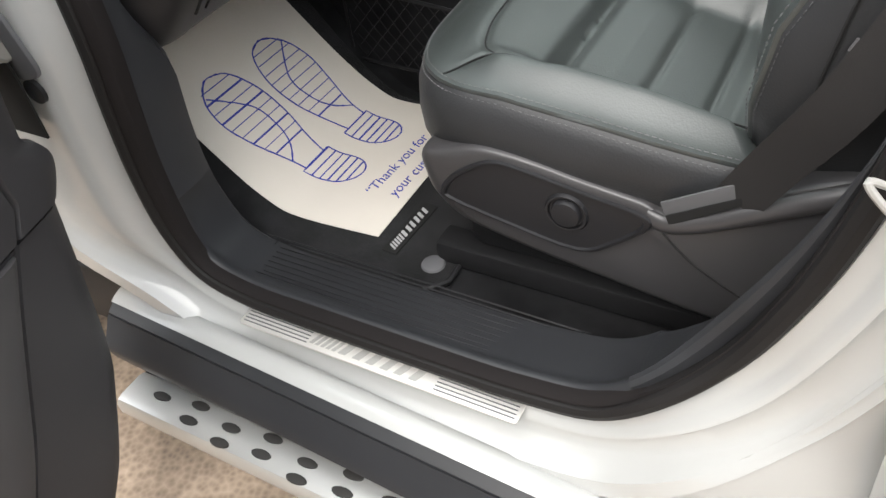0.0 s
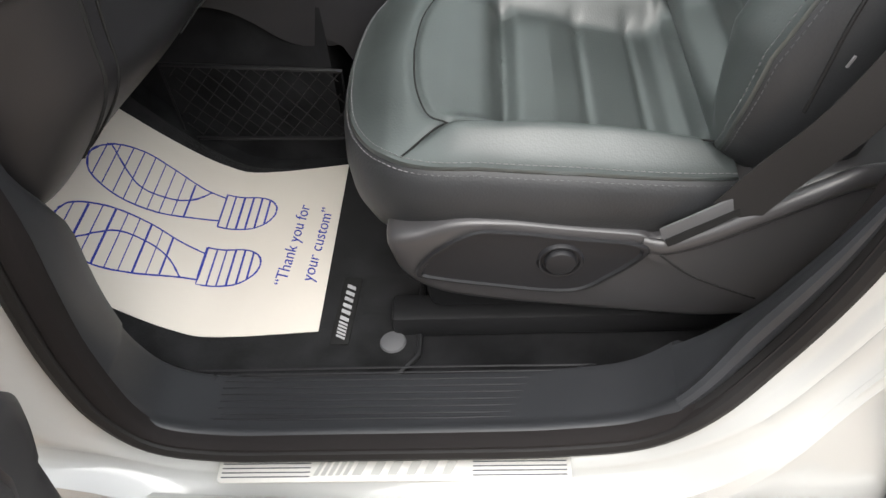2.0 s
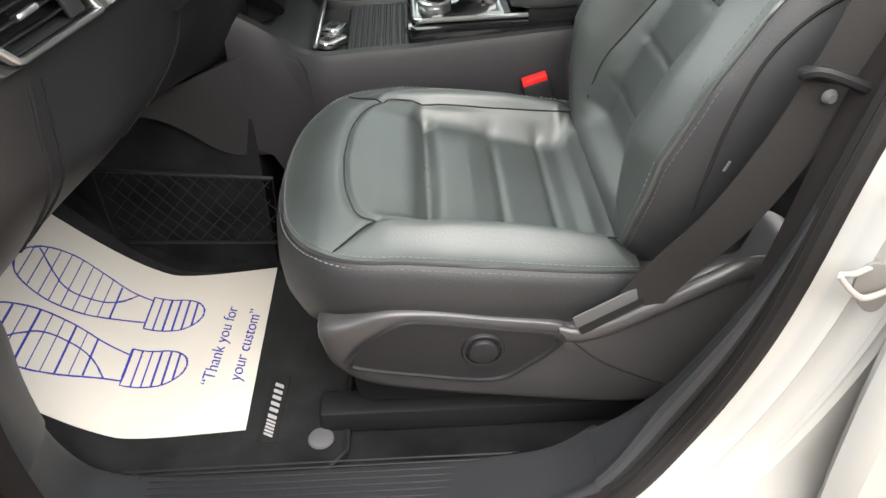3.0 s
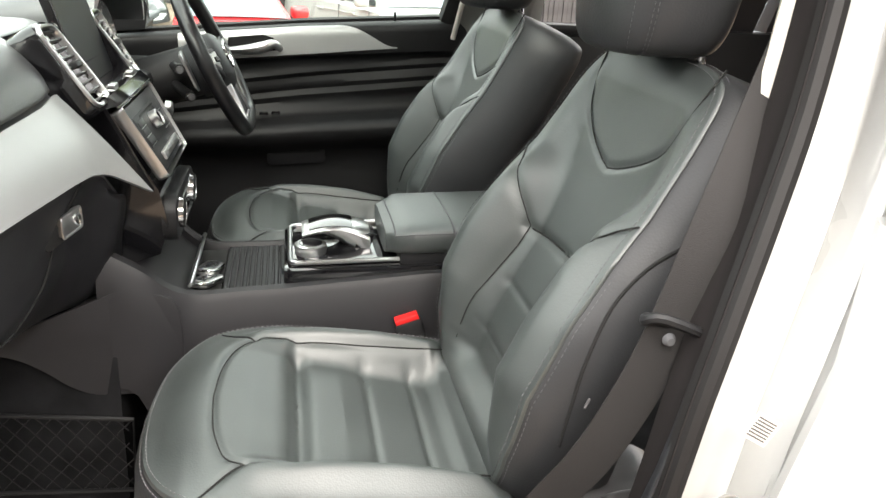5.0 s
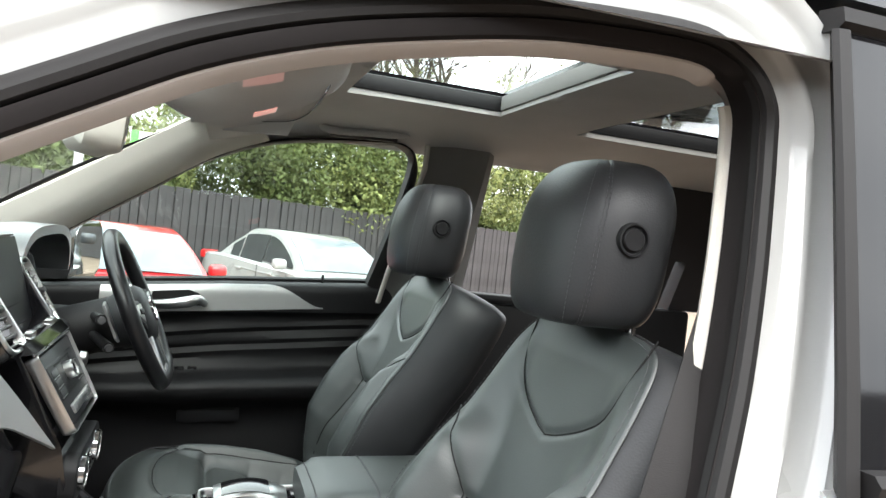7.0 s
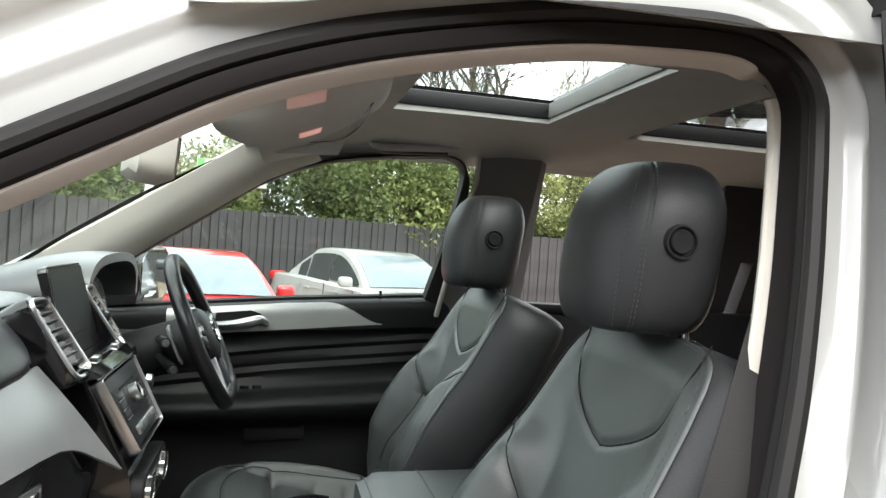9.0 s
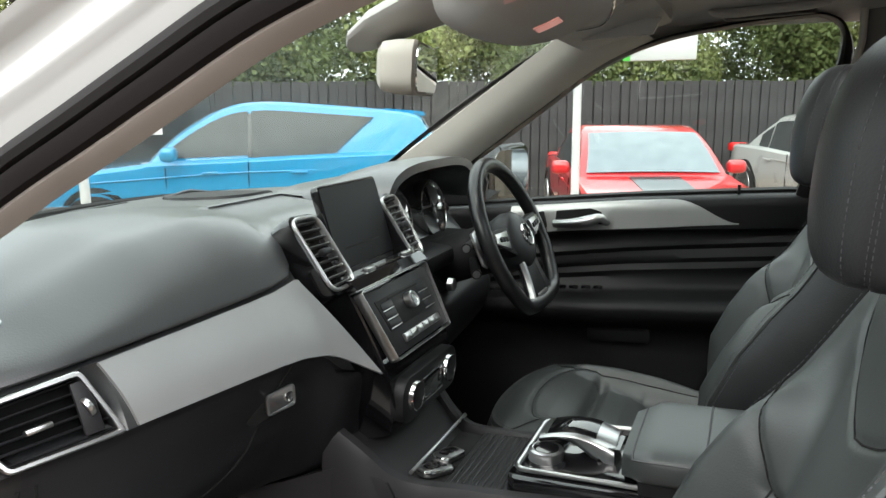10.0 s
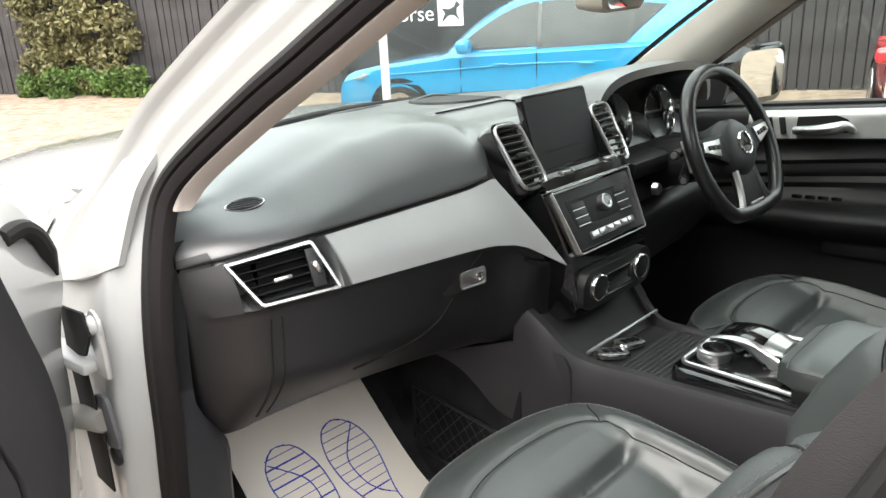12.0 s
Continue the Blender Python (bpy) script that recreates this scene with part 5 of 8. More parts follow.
# ---- steering wheel ----
wheel = thing("steering_wheel", "flat-bottomed black leather steering wheel with silver spokes", "steering wheel", at=(-0.006, 0.386, 1.17))
WM = basis((-0.020, 0.382, 1.172), (0, 1, 0), (-0.42, 0, 0.907))
rim = []
for i in range(72):
    a = math.tau * i / 72
    x, y = 0.163 * math.cos(a), 0.163 * math.sin(a)
    if y < -0.130:
        y = -0.130 - (abs(y) - 0.130) * 0.25
    rim.append(WM @ Vector((x, y, 0)))
part("rim", tube(rim, 0.0152, 16, True), RIM_LEATHER, wheel, "black leather rim")
hub = part("airbag_hub", loft([[WM @ Vector((0.068 * k * math.cos(a), 0.060 * k * math.sin(a) - 0.004, d)) for a in (math.tau * j / 40 for j in range(40))] for k, d in ((0.9, -0.05), (1.05, -0.012), (1.0, 0.006), (0.85, 0.016), (0.5, 0.023), (0.02, 0.025))]), LEATHER_SIDE, wheel, "round black airbag cover")
part("badge_ring", lathe([(0.021, 0.0), (0.0215, 0.003), (0.024, 0.0035), (0.0255, 0.0), (0.021, -0.001)], 36, WM @ Matrix.Translation((0, 0.0, 0.024))), CHROME, hub, "chrome ring badge")
st = bmesh.new()
for k in range(3):
    a = radians(90 + 120 * k)
    tip = WM @ Vector((0.0215 * math.cos(a), 0.0215 * math.sin(a), 0.0265))
    l_ = WM @ Vector((0.004 * math.cos(a + 1.6), 0.004 * math.sin(a + 1.6), 0.0262))
    r_ = WM @ Vector((0.004 * math.cos(a - 1.6), 0.004 * math.sin(a - 1.6), 0.0262))
    c_ = WM @ Vector((0, 0, 0.029))
    vs = [st.verts.new(p) for p in (tip, l_, c_, r_)]
    st.faces.new((vs[0], vs[1], vs[2]))
    st.faces.new((vs[0], vs[2], vs[3]))
    st.faces.new((vs[0], vs[3], vs[1]))
    st.faces.new((vs[1], vs[3], vs[2]))
part("badge_spokes", st, CHROME, hub)
for s in (-1, 1):
    sp = part("spoke", plate([(s * 0.045, 0.030), (s * 0.155, 0.036), (s * 0.160, 0.004), (s * 0.11, -0.008), (s * 0.05, -0.036)][::s], WM @ Matrix.Translation((0, 0, -0.012)), 0.022, 0.005), PLASTIC, wheel, "black spoke")
    part("switch_pad", plate([(s * 0.078, 0.024), (s * 0.142, 0.027), (s * 0.148, 0.008), (s * 0.09, -0.012)][::s], WM @ Matrix.Translation((0, 0, 0.010)), 0.005, 0.002), SATIN, sp, "silver switch pad")
    for i in range(3):
        part("switch", plate(rrect(0.012, 0.010, 0.002), WM @ Matrix.Translation((s * (0.094 + 0.016 * i), 0.009 + 0.002 * i, 0.015)), 0.003, 0.001), PLASTIC, sp)
    part("shift_paddle", plate([(s * 0.085, 0.05), (s * 0.118, 0.045), (s * 0.122, -0.02), (s * 0.105, -0.03)][::s], WM @ Matrix.Translation((0, 0, -0.045)), 0.005, 0.002), SATIN, wheel, "silver shift paddle")
lo = part("lower_spoke", plate([(-0.034, -0.045), (0.034, -0.045), (0.050, -0.130), (-0.050, -0.130)][::-1], WM @ Matrix.Translation((0, 0, -0.012)), 0.018, 0.004), PLASTIC, wheel, "black lower spoke")
for s in (-1, 1):
    part("spoke_edge", loft([[WM @ Vector((s * (x + dx), y, z)) for dx, z in ((-0.004, 0.004), (0.0, 0.010), (0.006, 0.008), (0.008, 0.0), (0.0, -0.006))] for x, y in ((0.038, -0.046), (0.041, -0.075), (0.050, -0.106), (0.062, -0.130))]), SATIN, lo, "silver spoke edge")
part("lower_plate", plate(rrect(0.06, 0.010, 0.003), WM @ Matrix.Translation((0, -0.124, 0.006)), 0.004, 0.001), SATIN, lo)

# ---- centre console ----
console = thing("centre_console", "grey centre console with shutter tray and armrest", "console", at=(0.2, 0, 0.514))
ctop = [(-0.16, 0.968, 0.158), (-0.10, 0.931, 0.157), (-0.06, 0.893, 0.145), (-0.02, 0.876, 0.128), (0.04, 0.877, 0.121), (0.12, 0.880, 0.118), (0.25, 0.892, 0.120), (0.40, 0.905, 0.124), (0.70, 0.91, 0.126)]
rings = []
for p in cr([(x, w, z) for x, z, w in ctop], 4):
    x, w, z = p.x, p.y, p.z
    foot = 0.50 + 0.24 * sstep(-0.02, -0.13, x)
    prof = [(w + 0.035 - 0.02 * (foot - 0.5) / 0.24, foot), (w + 0.028 - 0.013 * (foot - 0.5) / 0.24, max(0.66, foot + 0.02)), (w + 0.012, z - 0.07), (w + 0.003, z - 0.012), (w - 0.004, z - 0.001), (w - 0.018, z + 0.001), (w - 0.024, z - 0.006), (w - 0.026, z - 0.02)]
    rings.append([Vector((x, -a, b)) for a, b in prof] + [Vector((x, a, b)) for a, b in reversed(prof)])
part("console_body", loft(rings), CONSOLE, console, "soft grey console body")
# tray with shutter slats
for i in range(10):
    x = 0.016 + 0.0102 * i
    part("shutter_slat", box((x, 0, 0.868 + 0.0035 * i / 9), (0.0088, 0.196, 0.007), 0.002, 1), PLASTIC, console)
    part("slat_line", box((x + 0.0051, 0, 0.8695 + 0.0035 * i / 9), (0.0010, 0.190, 0.0052)), THREAD_D, console)
part("tray_floor", box((0.03, 0, 0.846), (0.20, 0.19, 0.02), 0.003), DARK, console)
part("shutter_pull", box((0.108, -0.035, 0.873), (0.005, 0.03, 0.004), 0.001), SATIN, console)
part("tray_edge", box((-0.034, 0, 0.889), (0.006, 0.235, 0.010), 0.002, m=pose(0, 0, 0, 0, 40, 0)), SATIN, console, "satin metal tray edge")
part("cup_holder", box((-0.012, 0, 0.858), (0.045, 0.19, 0.02), 0.004), DARK, console)
# controller plinth
part("plinth", loft([[Vector((x, y, z)) for x, y, z in ((0.112, 0.010 + s * 0.100, zz), (0.125, 0.008 + s * 0.106, zz), (0.56, s * 0.118, zz + 0.02), (0.56, -s * 0.118, zz + 0.02), (0.125, 0.008 - s * 0.106, zz), (0.112, 0.010 - s * 0.100, zz))] for s, zz in ((1, 0.872), (1, 0.893), (0.985, 0.899), (0.94, 0.902))]), GLOSS, console, "gloss black plinth")
PADC = [(0.121, -0.080, 0.908), (0.121, 0.106, 0.908), (0.315, 0.106, 0.917), (0.315, -0.090, 0.917)]
pl = part("controller_plate", plate([(-0.097, -0.078), (0.095, -0.088), (0.095, 0.104), (-0.097, 0.104)], basis((0.22, 0, 0.906), (0.999, 0, 0.045), (0, 1, 0)), 0.006, 0.002), GLOSS, console, "gloss black controller plate")
lp = frame_loop(PADC, 0.016)
part("plate_frame", tube(lp, 0.0042, 8, True), SATIN, pl, "satin silver frame")
ctl = part("rotary_controller", lathe([(0.0, 0.017), (0.018, 0.017), (0.022, 0.018), (0.0265, 0.016), (0.028, 0.010), (0.0265, 0.005), (0.027, 0.0), (0.0, 0.0)], 40, pose(0.156, -0.034, 0.909)), SATIN, console, "satin silver rotary controller")
part("controller_top", lathe([(0.0, 0.0192), (0.0195, 0.0185), (0.020, 0.015)], 32, pose(0.156, -0.034, 0.909)), GLOSS, ctl)
palm = []
for i in range(21):
    t = i / 20
    x = 0.142 + 0.116 * t
    z = 0.923 + 0.024 * math.sin(math.pi * (0.18 + 0.62 * t)) - 0.012 * t ** 4
    w = 0.037 + 0.006 * t
    th = 0.005 + 0.006 * t + 0.008 * t ** 6
    palm.append([Vector((x, 0.012 + w * math.cos(a), z + th * math.sin(a) * (1.0 if math.sin(a) > 0 else 1.8 + 2.2 * sstep(0.25, 0.7, t)))) for a in (math.tau * j / 20 for j in range(20))])
hr_ = part("palm_rest", loft(palm), SATIN, console, "silver touchpad palm rest")
part("palm_stem", loft([[Vector((x + dx, y, z)) for dx, y in ((-0.014, -0.026), (0.012, -0.026), (0.012, 0.026), (-0.014, 0.026))] for x, z in ((0.245, 0.908), (0.25, 0.925), (0.254, 0.938))]), GLOSS, hr_)
part("touchpad", loft([[Vector((palm[k][j].x, palm[k][j].y, palm[k][j].z + 0.0012)) for j in range(2, 9)] + [Vector((palm[k][j].x, palm[k][j].y, palm[k][j].z - 0.002)) for j in range(8, 1, -1)] for k in range(2, 16)]), GLOSS, hr_, "gloss black touchpad")
for y in (0.066,):
    for i in range(4):
        part("button", box((0.16 + 0.03 * i, y, 0.911 + 0.0013 * i), (0.022, 0.014, 0.006), 0.002), PLASTIC, pl)
# armrest lid
lid = []
for i in range(25):
    t = i / 24
    x = 0.278 + 0.38 * t
    e = 1 - (1 - sstep(0, 0.10, t)) * 0.22
    lid.append([Vector((x, 0.112 * e * math.copysign(abs(math.cos(a)) ** 0.45, math.cos(a)), 0.950 - 0.008 * (1 - e) * 4 + 0.028 * e * math.copysign(abs(math.sin(a)) ** 0.5, math.sin(a)) + 0.012 * t)) for a in (math.tau * j / 48 for j in range(48))])
arm = part("armrest", loft(lid), LEATHER, console, "black leather armrest lid", 60)
part("seam", tube([lid[7][j] + Vector((0, 0, 0.0006)) for j in range(1, 24)], 0.0016, 6), THREAD_D, arm, "stitched cross seam")
for j in (2, 22):
    part("seam", tube([lid[k][j] + Vector((0, 0, 0.0006)) for k in range(1, 25)], 0.0014, 6), THREAD_D, arm)
part("seam", tube([lid[1][j] + Vector((-0.001, 0, 0)) for j in range(2, 23)], 0.0014, 6), THREAD_D, arm)
part("armrest_base", box((0.47, 0, 0.92), (0.34, 0.20, 0.04), 0.012), PLASTIC, console)
part("net_frame", tube(cr([(-0.40, -0.206, 0.735), (-0.12, -0.198, 0.700), (-0.125, -0.206, 0.575), (-0.40, -0.208, 0.592)], 1, True), 0.004, 6, True), PLASTIC, console, "black storage net frame")
nb_ = bmesh.new()
for k in range(15):
    for dirn in (1, -1):
        t0 = k / 14 * 1.4 - 0.2
        pth = []
        for j in range(7):
            v = j / 6
            u = t0 + dirn * 0.2 * (v - 0.5) * 2
            if 0 <= u <= 1:
                pth.append(Vector((-0.40 + 0.28 * u, -0.2085 + 0.010 * u + 0.002 * math.sin(v * 9), 0.735 - 0.033 * u - 0.135 * v)))
        if len(pth) > 1:
            tube(pth, 0.0011, 4, bm=nb_)
part("net", nb_, PLASTIC, console, "black elastic storage net")
# key fobs in the tray
for k, (x, y, a) in enumerate(((-0.014, -0.072, 62), (-0.012, -0.018, 78))):
    fm = pose(x, y, 0.872, 0, 8, a)
    fob = thing("car_key", "chrome-edged black car key lying in the tray", "key", "keys in the tray", at=(x, y, 0.872))
    part("shell", plate(rrect(0.062, 0.034, 0.012), fm, 0.010, 0.003), SATIN, fob)
    part("edge", tube([fm @ Vector((p[0], p[1], 0.007)) for p in rrect(0.060, 0.033, 0.012)], 0.0022, 6, True), CHROME, fob, "chrome edge")
    for j in range(3):
        part("button", plate(rrect(0.011, 0.016, 0.003), fm @ Matrix.Translation((-0.014 + 0.014 * j, 0, 0.009)), 0.0025, 0.0008), GLOSS, fob)


# ---- driver's door, seen from inside ----
ddoor = thing("driver_door", "closed driver's door with a black panel and aluminium inlay", "car door", at=(0.1, 0.76, 0.9))


def belt_z(x):
    return interp([(-0.42, 1.165), (-0.14, 1.193), (0.15, 1.221), (0.51, 1.246), (0.70, 1.25), (1.6, 1.27)], x)


# panel: u along x, rows of (height below the belt, y)
ROWS = [(0.0, 0.780), (0.003, 0.748), (0.010, 0.737), (0.020, 0.733), (0.030, 0.732), (0.078, 0.737), (0.084, 0.748), (0.092, 0.756), (0.110, 0.758), (0.128, 0.752), (0.140, 0.762), (0.160, 0.756), (0.172, 0.764), (0.186, 0.758), (0.200, 0.766), (0.215, 0.760),
        (0.228, 0.750), (0.236, 0.715), (0.242, 0.690), (0.250, 0.678), (0.262, 0.672), (0.285, 0.680), (0.305, 0.705), (0.325, 0.728), (0.36, 0.735), (0.42, 0.728), (0.48, 0.72), (0.60, 0.735), (0.70, 0.75)]


def door_y(x, d):
    y = interp(ROWS, d)
    wave = 0.004 * math.sin(x * 9 + d * 40) * sstep(0.10, 0.14, d) * (1 - sstep(0.2, 0.23, d))
    return y + wave + 0.05 * sstep(0.10, -0.35, x) * sstep(0.22, 0.25, d) * (1 - sstep(0.30, 0.33, d))


rings = []
for i in range(49):
    x = -0.42 + 1.02 * i / 48
    r = []
    for d in [ROWS[k][0] + (ROWS[k + 1][0] - ROWS[k][0]) * j / 2 for k in range(len(ROWS) - 1) for j in range(2)] + [0.70]:
        tilt = (x + 0.0) * 0.11 * sstep(0.09, 0.12, d) * (1 - sstep(0.19, 0.23, d))
        r.append(Vector((x, door_y(x, d), belt_z(x) - d + tilt * 0.3)))
    r += [Vector((x, 0.80, belt_z(x) - 0.70)), Vector((x, 0.80, belt_z(x) - 0.02))]
    rings.append(r)
part("door_panel", loft(rings), PLASTIC, ddoor, "black door panel with pleated middle", 50)


def dinlay(u, v):
    x = -0.14 + 0.54 * u
    top = 0.006 + 0.060 * sstep(0.70, 1.0, u) ** 1.5
    bot = 0.074 - 0.006 * sstep(0.5, 1.0, u)
    d = top + (bot - top) * v
    return Vector((x, door_y(x, d) - 0.0035, belt_z(x) - d))


bm = grid(dinlay, 50, 8)
bmesh.ops.recalc_face_normals(bm, faces=bm.faces)
bmesh.ops.solidify(bm, geom=bm.faces[:], thickness=0.004)
part("inlay", bm, ALU_DOOR, ddoor, "brushed aluminium door inlay")
hx = 0.045
part("handle_recess", plate([(-0.065, 0.016), (0.02, 0.021), (0.044, 0.012), (0.060, -0.018), (-0.072, -0.022)], basis((hx, 0.7275, belt_z(hx) - 0.040), (1, 0, 0.06), (0, 0, 1)), 0.0016), DARK, ddoor, "dark handle recess")
hp = cr([(hx - 0.072, 0.724, belt_z(hx) - 0.060), (hx - 0.02, 0.714, belt_z(hx) - 0.055), (hx + 0.02, 0.712, belt_z(hx) - 0.046), (hx + 0.045, 0.716, belt_z(hx) - 0.040), (hx + 0.062, 0.722, belt_z(hx) - 0.054)], 5)
part("inner_handle", tube(hp, [0.005 + 0.009 * math.sin(math.pi * min(1, 0.15 + k / (len(hp) - 1) * 0.8)) for k in range(len(hp))], 12), SATIN, ddoor, "satin chrome inner handle")
for k, x in enumerate((-0.055, -0.085)):
    part("memory_switch", box((x, 0.7265, belt_z(x) - 0.042), (0.014, 0.006, 0.042), 0.002, m=pose(0, 0, 0, 0, -12, 0)), PLASTIC, ddoor)
part("pocket", plate(rrect(0.15, 0.045, 0.012), basis((0.14, 0.7265, 0.888), (1, 0, 0.06), (0, 0, 1)), 0.004, 0.0015), PLASTIC_D, ddoor)
part("pocket_slot", plate(rrect(0.13, 0.014, 0.006), basis((0.14, 0.722, 0.902), (1, 0, 0.06), (0, 0, 1)), 0.001), DARK, ddoor)
for i in range(4):
    part("window_switch", box((0.0 + 0.03 * i, 0.712, 0.996 + 0.002 * i), (0.022, 0.012, 0.008), 0.002), GLOSS, ddoor)
part("lock_pin", tube([(0.395, 0.762, belt_z(0.395) - 0.004), (0.395, 0.762, belt_z(0.395) + 0.020)], 0.0035, 8), PLASTIC, ddoor)
part("waist_seal", loft([[Vector((x, y, belt_z(x) + z)) for y, z in ((0.775, -0.01), (0.775, 0.006), (0.79, 0.010), (0.80, -0.01))] for x in [-0.42 + 0.102 * i for i in range(11)]]), RUBBER, ddoor)
dg = part("door_glass", loft([[Vector((x, y, z)) for x, y, z in ((-0.40, 0.793, 1.16), (0.555, 0.793, 1.24), (0.565, 0.70, 1.50), (0.57, 0.645, 1.62), (0.20, 0.645, 1.60), (-0.10, 0.70, 1.40))],
                              [Vector((x, y + 0.004, z)) for x, y, z in ((-0.40, 0.793, 1.16), (0.555, 0.793, 1.24), (0.565, 0.70, 1.50), (0.57, 0.645, 1.62), (0.20, 0.645, 1.60), (-0.10, 0.70, 1.40))]]), GLASS, ddoor, "clear side window")
dg.visible_shadow = False
# window frame and seal, far side: screen pillar, roof, rear pillar
wf = cr([(-0.40, 0.748, 1.180), (-0.285, 0.722, 1.266), (-0.181, 0.696, 1.336), (-0.045, 0.659, 1.428), (0.09, 0.623, 1.519), (0.22, 0.611, 1.570), (0.354, 0.603, 1.594), (0.48, 0.600, 1.607), (0.535, 0.602, 1.606), (0.566, 0.612, 1.577), (0.560, 0.650, 1.49), (0.540, 0.695, 1.37), (0.513, 0.745, 1.243)], 5)
mid = Vector((0.25, 0.68, 1.38))
rings = []
for k, p in enumerate(wf):
    o = Vector((p.x - mid.x, 0, p.z - mid.z)).normalized()
    w = 0.009 + 0.021 * sstep(44, 49, k) + 0.020 * sstep(49, 60, k)
    rings.append([p + o * a + Vector((0, b, 0)) for a, b in ((0.0, 0.0), (0.3 * w, -0.006), (0.85 * w, -0.004), (w, 0.01), (w, 0.05), (0.0, 0.05))])
part("window_seal", loft(rings), RUBBER, ddoor, "black window seal")
# mirror triangle and outside mirror
part("mirror_sail", loft([[Vector((x, y, z)) for x, z in ((-0.42, 1.17), (-0.215, 1.195), (-0.205, 1.245), (-0.225, 1.30), (-0.27, 1.27))] for y in (0.735, 0.75)]), PLASTIC, ddoor, "black mirror triangle")
mirror = thing("wing_mirror", "black-edged outside mirror on the driver's door", "mirror", at=(-0.2, 0.95, 1.24))
mm = basis((-0.207, 0.935, 1.255), (0.22, 1, 0), (0, 0, 1))
part("mirror_case", loft([[mm @ Vector((x * k, y * k, d)) for x, y in rrect(0.21, 0.150, 0.045, 6)] for k, d in ((0.55, -0.10), (0.9, -0.07), (1.03, -0.02), (1.05, 0.0), (0.95, 0.004))]), GLOSS, mirror, "gloss black case")
MIR = mat("mirror_glass", (0.85, 0.87, 0.88), 0.02, metal=1.0, vary=0.01)
part("mirror_glass", plate(rrect(0.185, 0.125, 0.035, 6), mm @ Matrix.Translation((0, 0, 0.0045)), 0.002), MIR, mirror, "mirror glass")
part("mirror_arm", tube([(-0.25, 0.79, 1.19), (-0.235, 0.90, 1.21)], 0.025, 10), PLASTIC, mirror)

# far rear pillar trims and rear door
part("far_rear_pillar", loft([[Vector((x, y, z)) for x, y in ((0.545 + 0.06 * k, 0.745 - 0.14 * k), (0.60 + 0.07 * k, 0.715 - 0.13 * k), (0.74 + 0.02 * k, 0.715 - 0.13 * k), (0.78, 0.745 - 0.14 * k))] for k, z in ((-0.2, 1.15), (0, 1.25), (0.35, 1.37), (0.7, 1.49), (1.0, 1.605), (1.05, 1.66))]), RAIL, car, "grey rear pillar trim")
part("far_pillar_edge", tube([(0.545, 0.735, 1.20), (0.572, 0.665, 1.40), (0.60, 0.612, 1.56), (0.598, 0.60, 1.62)], 0.007, 8), BEIGE, car)
part("far_side_rail", loft([[Vector((x, y, z)) for y, z in ((0.612, 1.600 + 0.02 * sstep(0.2, 0.5, x)), (0.585, 1.625 + 0.012 * sstep(0.2, 0.5, x)), (0.56, 1.655), (0.66, 1.68), (0.66, 1.60))] for x in [0.17 + 0.1 * i for i in range(20)]]), HEAD, car, "grey roof rail lining")
part("far_rear_door", box((1.10, 0.765, 0.90), (0.86, 0.05, 0.70), 0.015), PLASTIC, car, "black rear door panel")
for xa, xb, za, zb in ((1.30, 1.42, 1.25, 1.40), (1.46, 2.20, 1.25, 1.40), (1.30, 2.20, 1.40, 1.68)):
    lean_ = lambda z: 0.14 * min(1.0, (z - 1.25) / 0.37)
    part("far_quarter", loft([[Vector((x, y - lean_(z), z)) for x, y in ((xa + 0.06 * (z - 1.25), 0.76), (xb + 0.06 * (z - 1.25), 0.76), (xb + 0.06 * (z - 1.25), 0.82), (xa + 0.06 * (z - 1.25), 0.82))] for z in (za, (za + zb) / 2, zb)]), CONSOLE, car, "dark rear quarter trim")
part("far_rear_sill", box((1.0, 0.755, 1.235), (0.60, 0.05, 0.03), 0.01), PLASTIC, car)
part("near_rear_pillar_lining", loft([[Vector((rear_x(z) + 0.105, y_side(z) + 0.150, z)), Vector((rear_x(z) + 0.19, y_side(z) + 0.125, z)), Vector((rear_x(z) + 0.20, y_side(z) + 0.17, z)), Vector((rear_x(z) + 0.12, y_side(z) + 0.17, z))] for z in (0.75, 0.95, 1.1, 1.25, 1.4, 1.5, 1.6, 1.64)]), CONSOLE, car)

# ---- roof fittings ----
visor = thing("sun_visor", "pale grey folded sun visor", "sun visor", at=(0.15, 0.4, 1.6))
vs_ = [(0.062, 0.26, 1.578), (0.245, 0.26, 1.632), (0.252, 0.54, 1.615), (0.075, 0.54, 1.562)]
lp = frame_loop(vs_, 0.02)
cc = sum(lp, Vector()) / len(lp)
part("visor_board", loft([[p + Vector((0, 0, 0.012)) for p in lp], [cc + (p - cc) * 1.02 for p in lp], [p + Vector((0, 0, -0.012)) for p in lp], [cc + (p - cc) * 0.9 + Vector((0, 0, -0.014)) for p in lp]]), HEAD, visor)
part("visor_skirt", loft([[Vector((x, y, z)) for x, z in ((0.10, 1.562), (0.232, 1.570), (0.245, 1.600), (0.085, 1.590))] for y in (0.405, 0.418)]), HEAD, visor)
tub = thing("overhead_console", "grey overhead console with a faint red lamp", "console", at=(0.1, 0, 1.6))
ocr = []
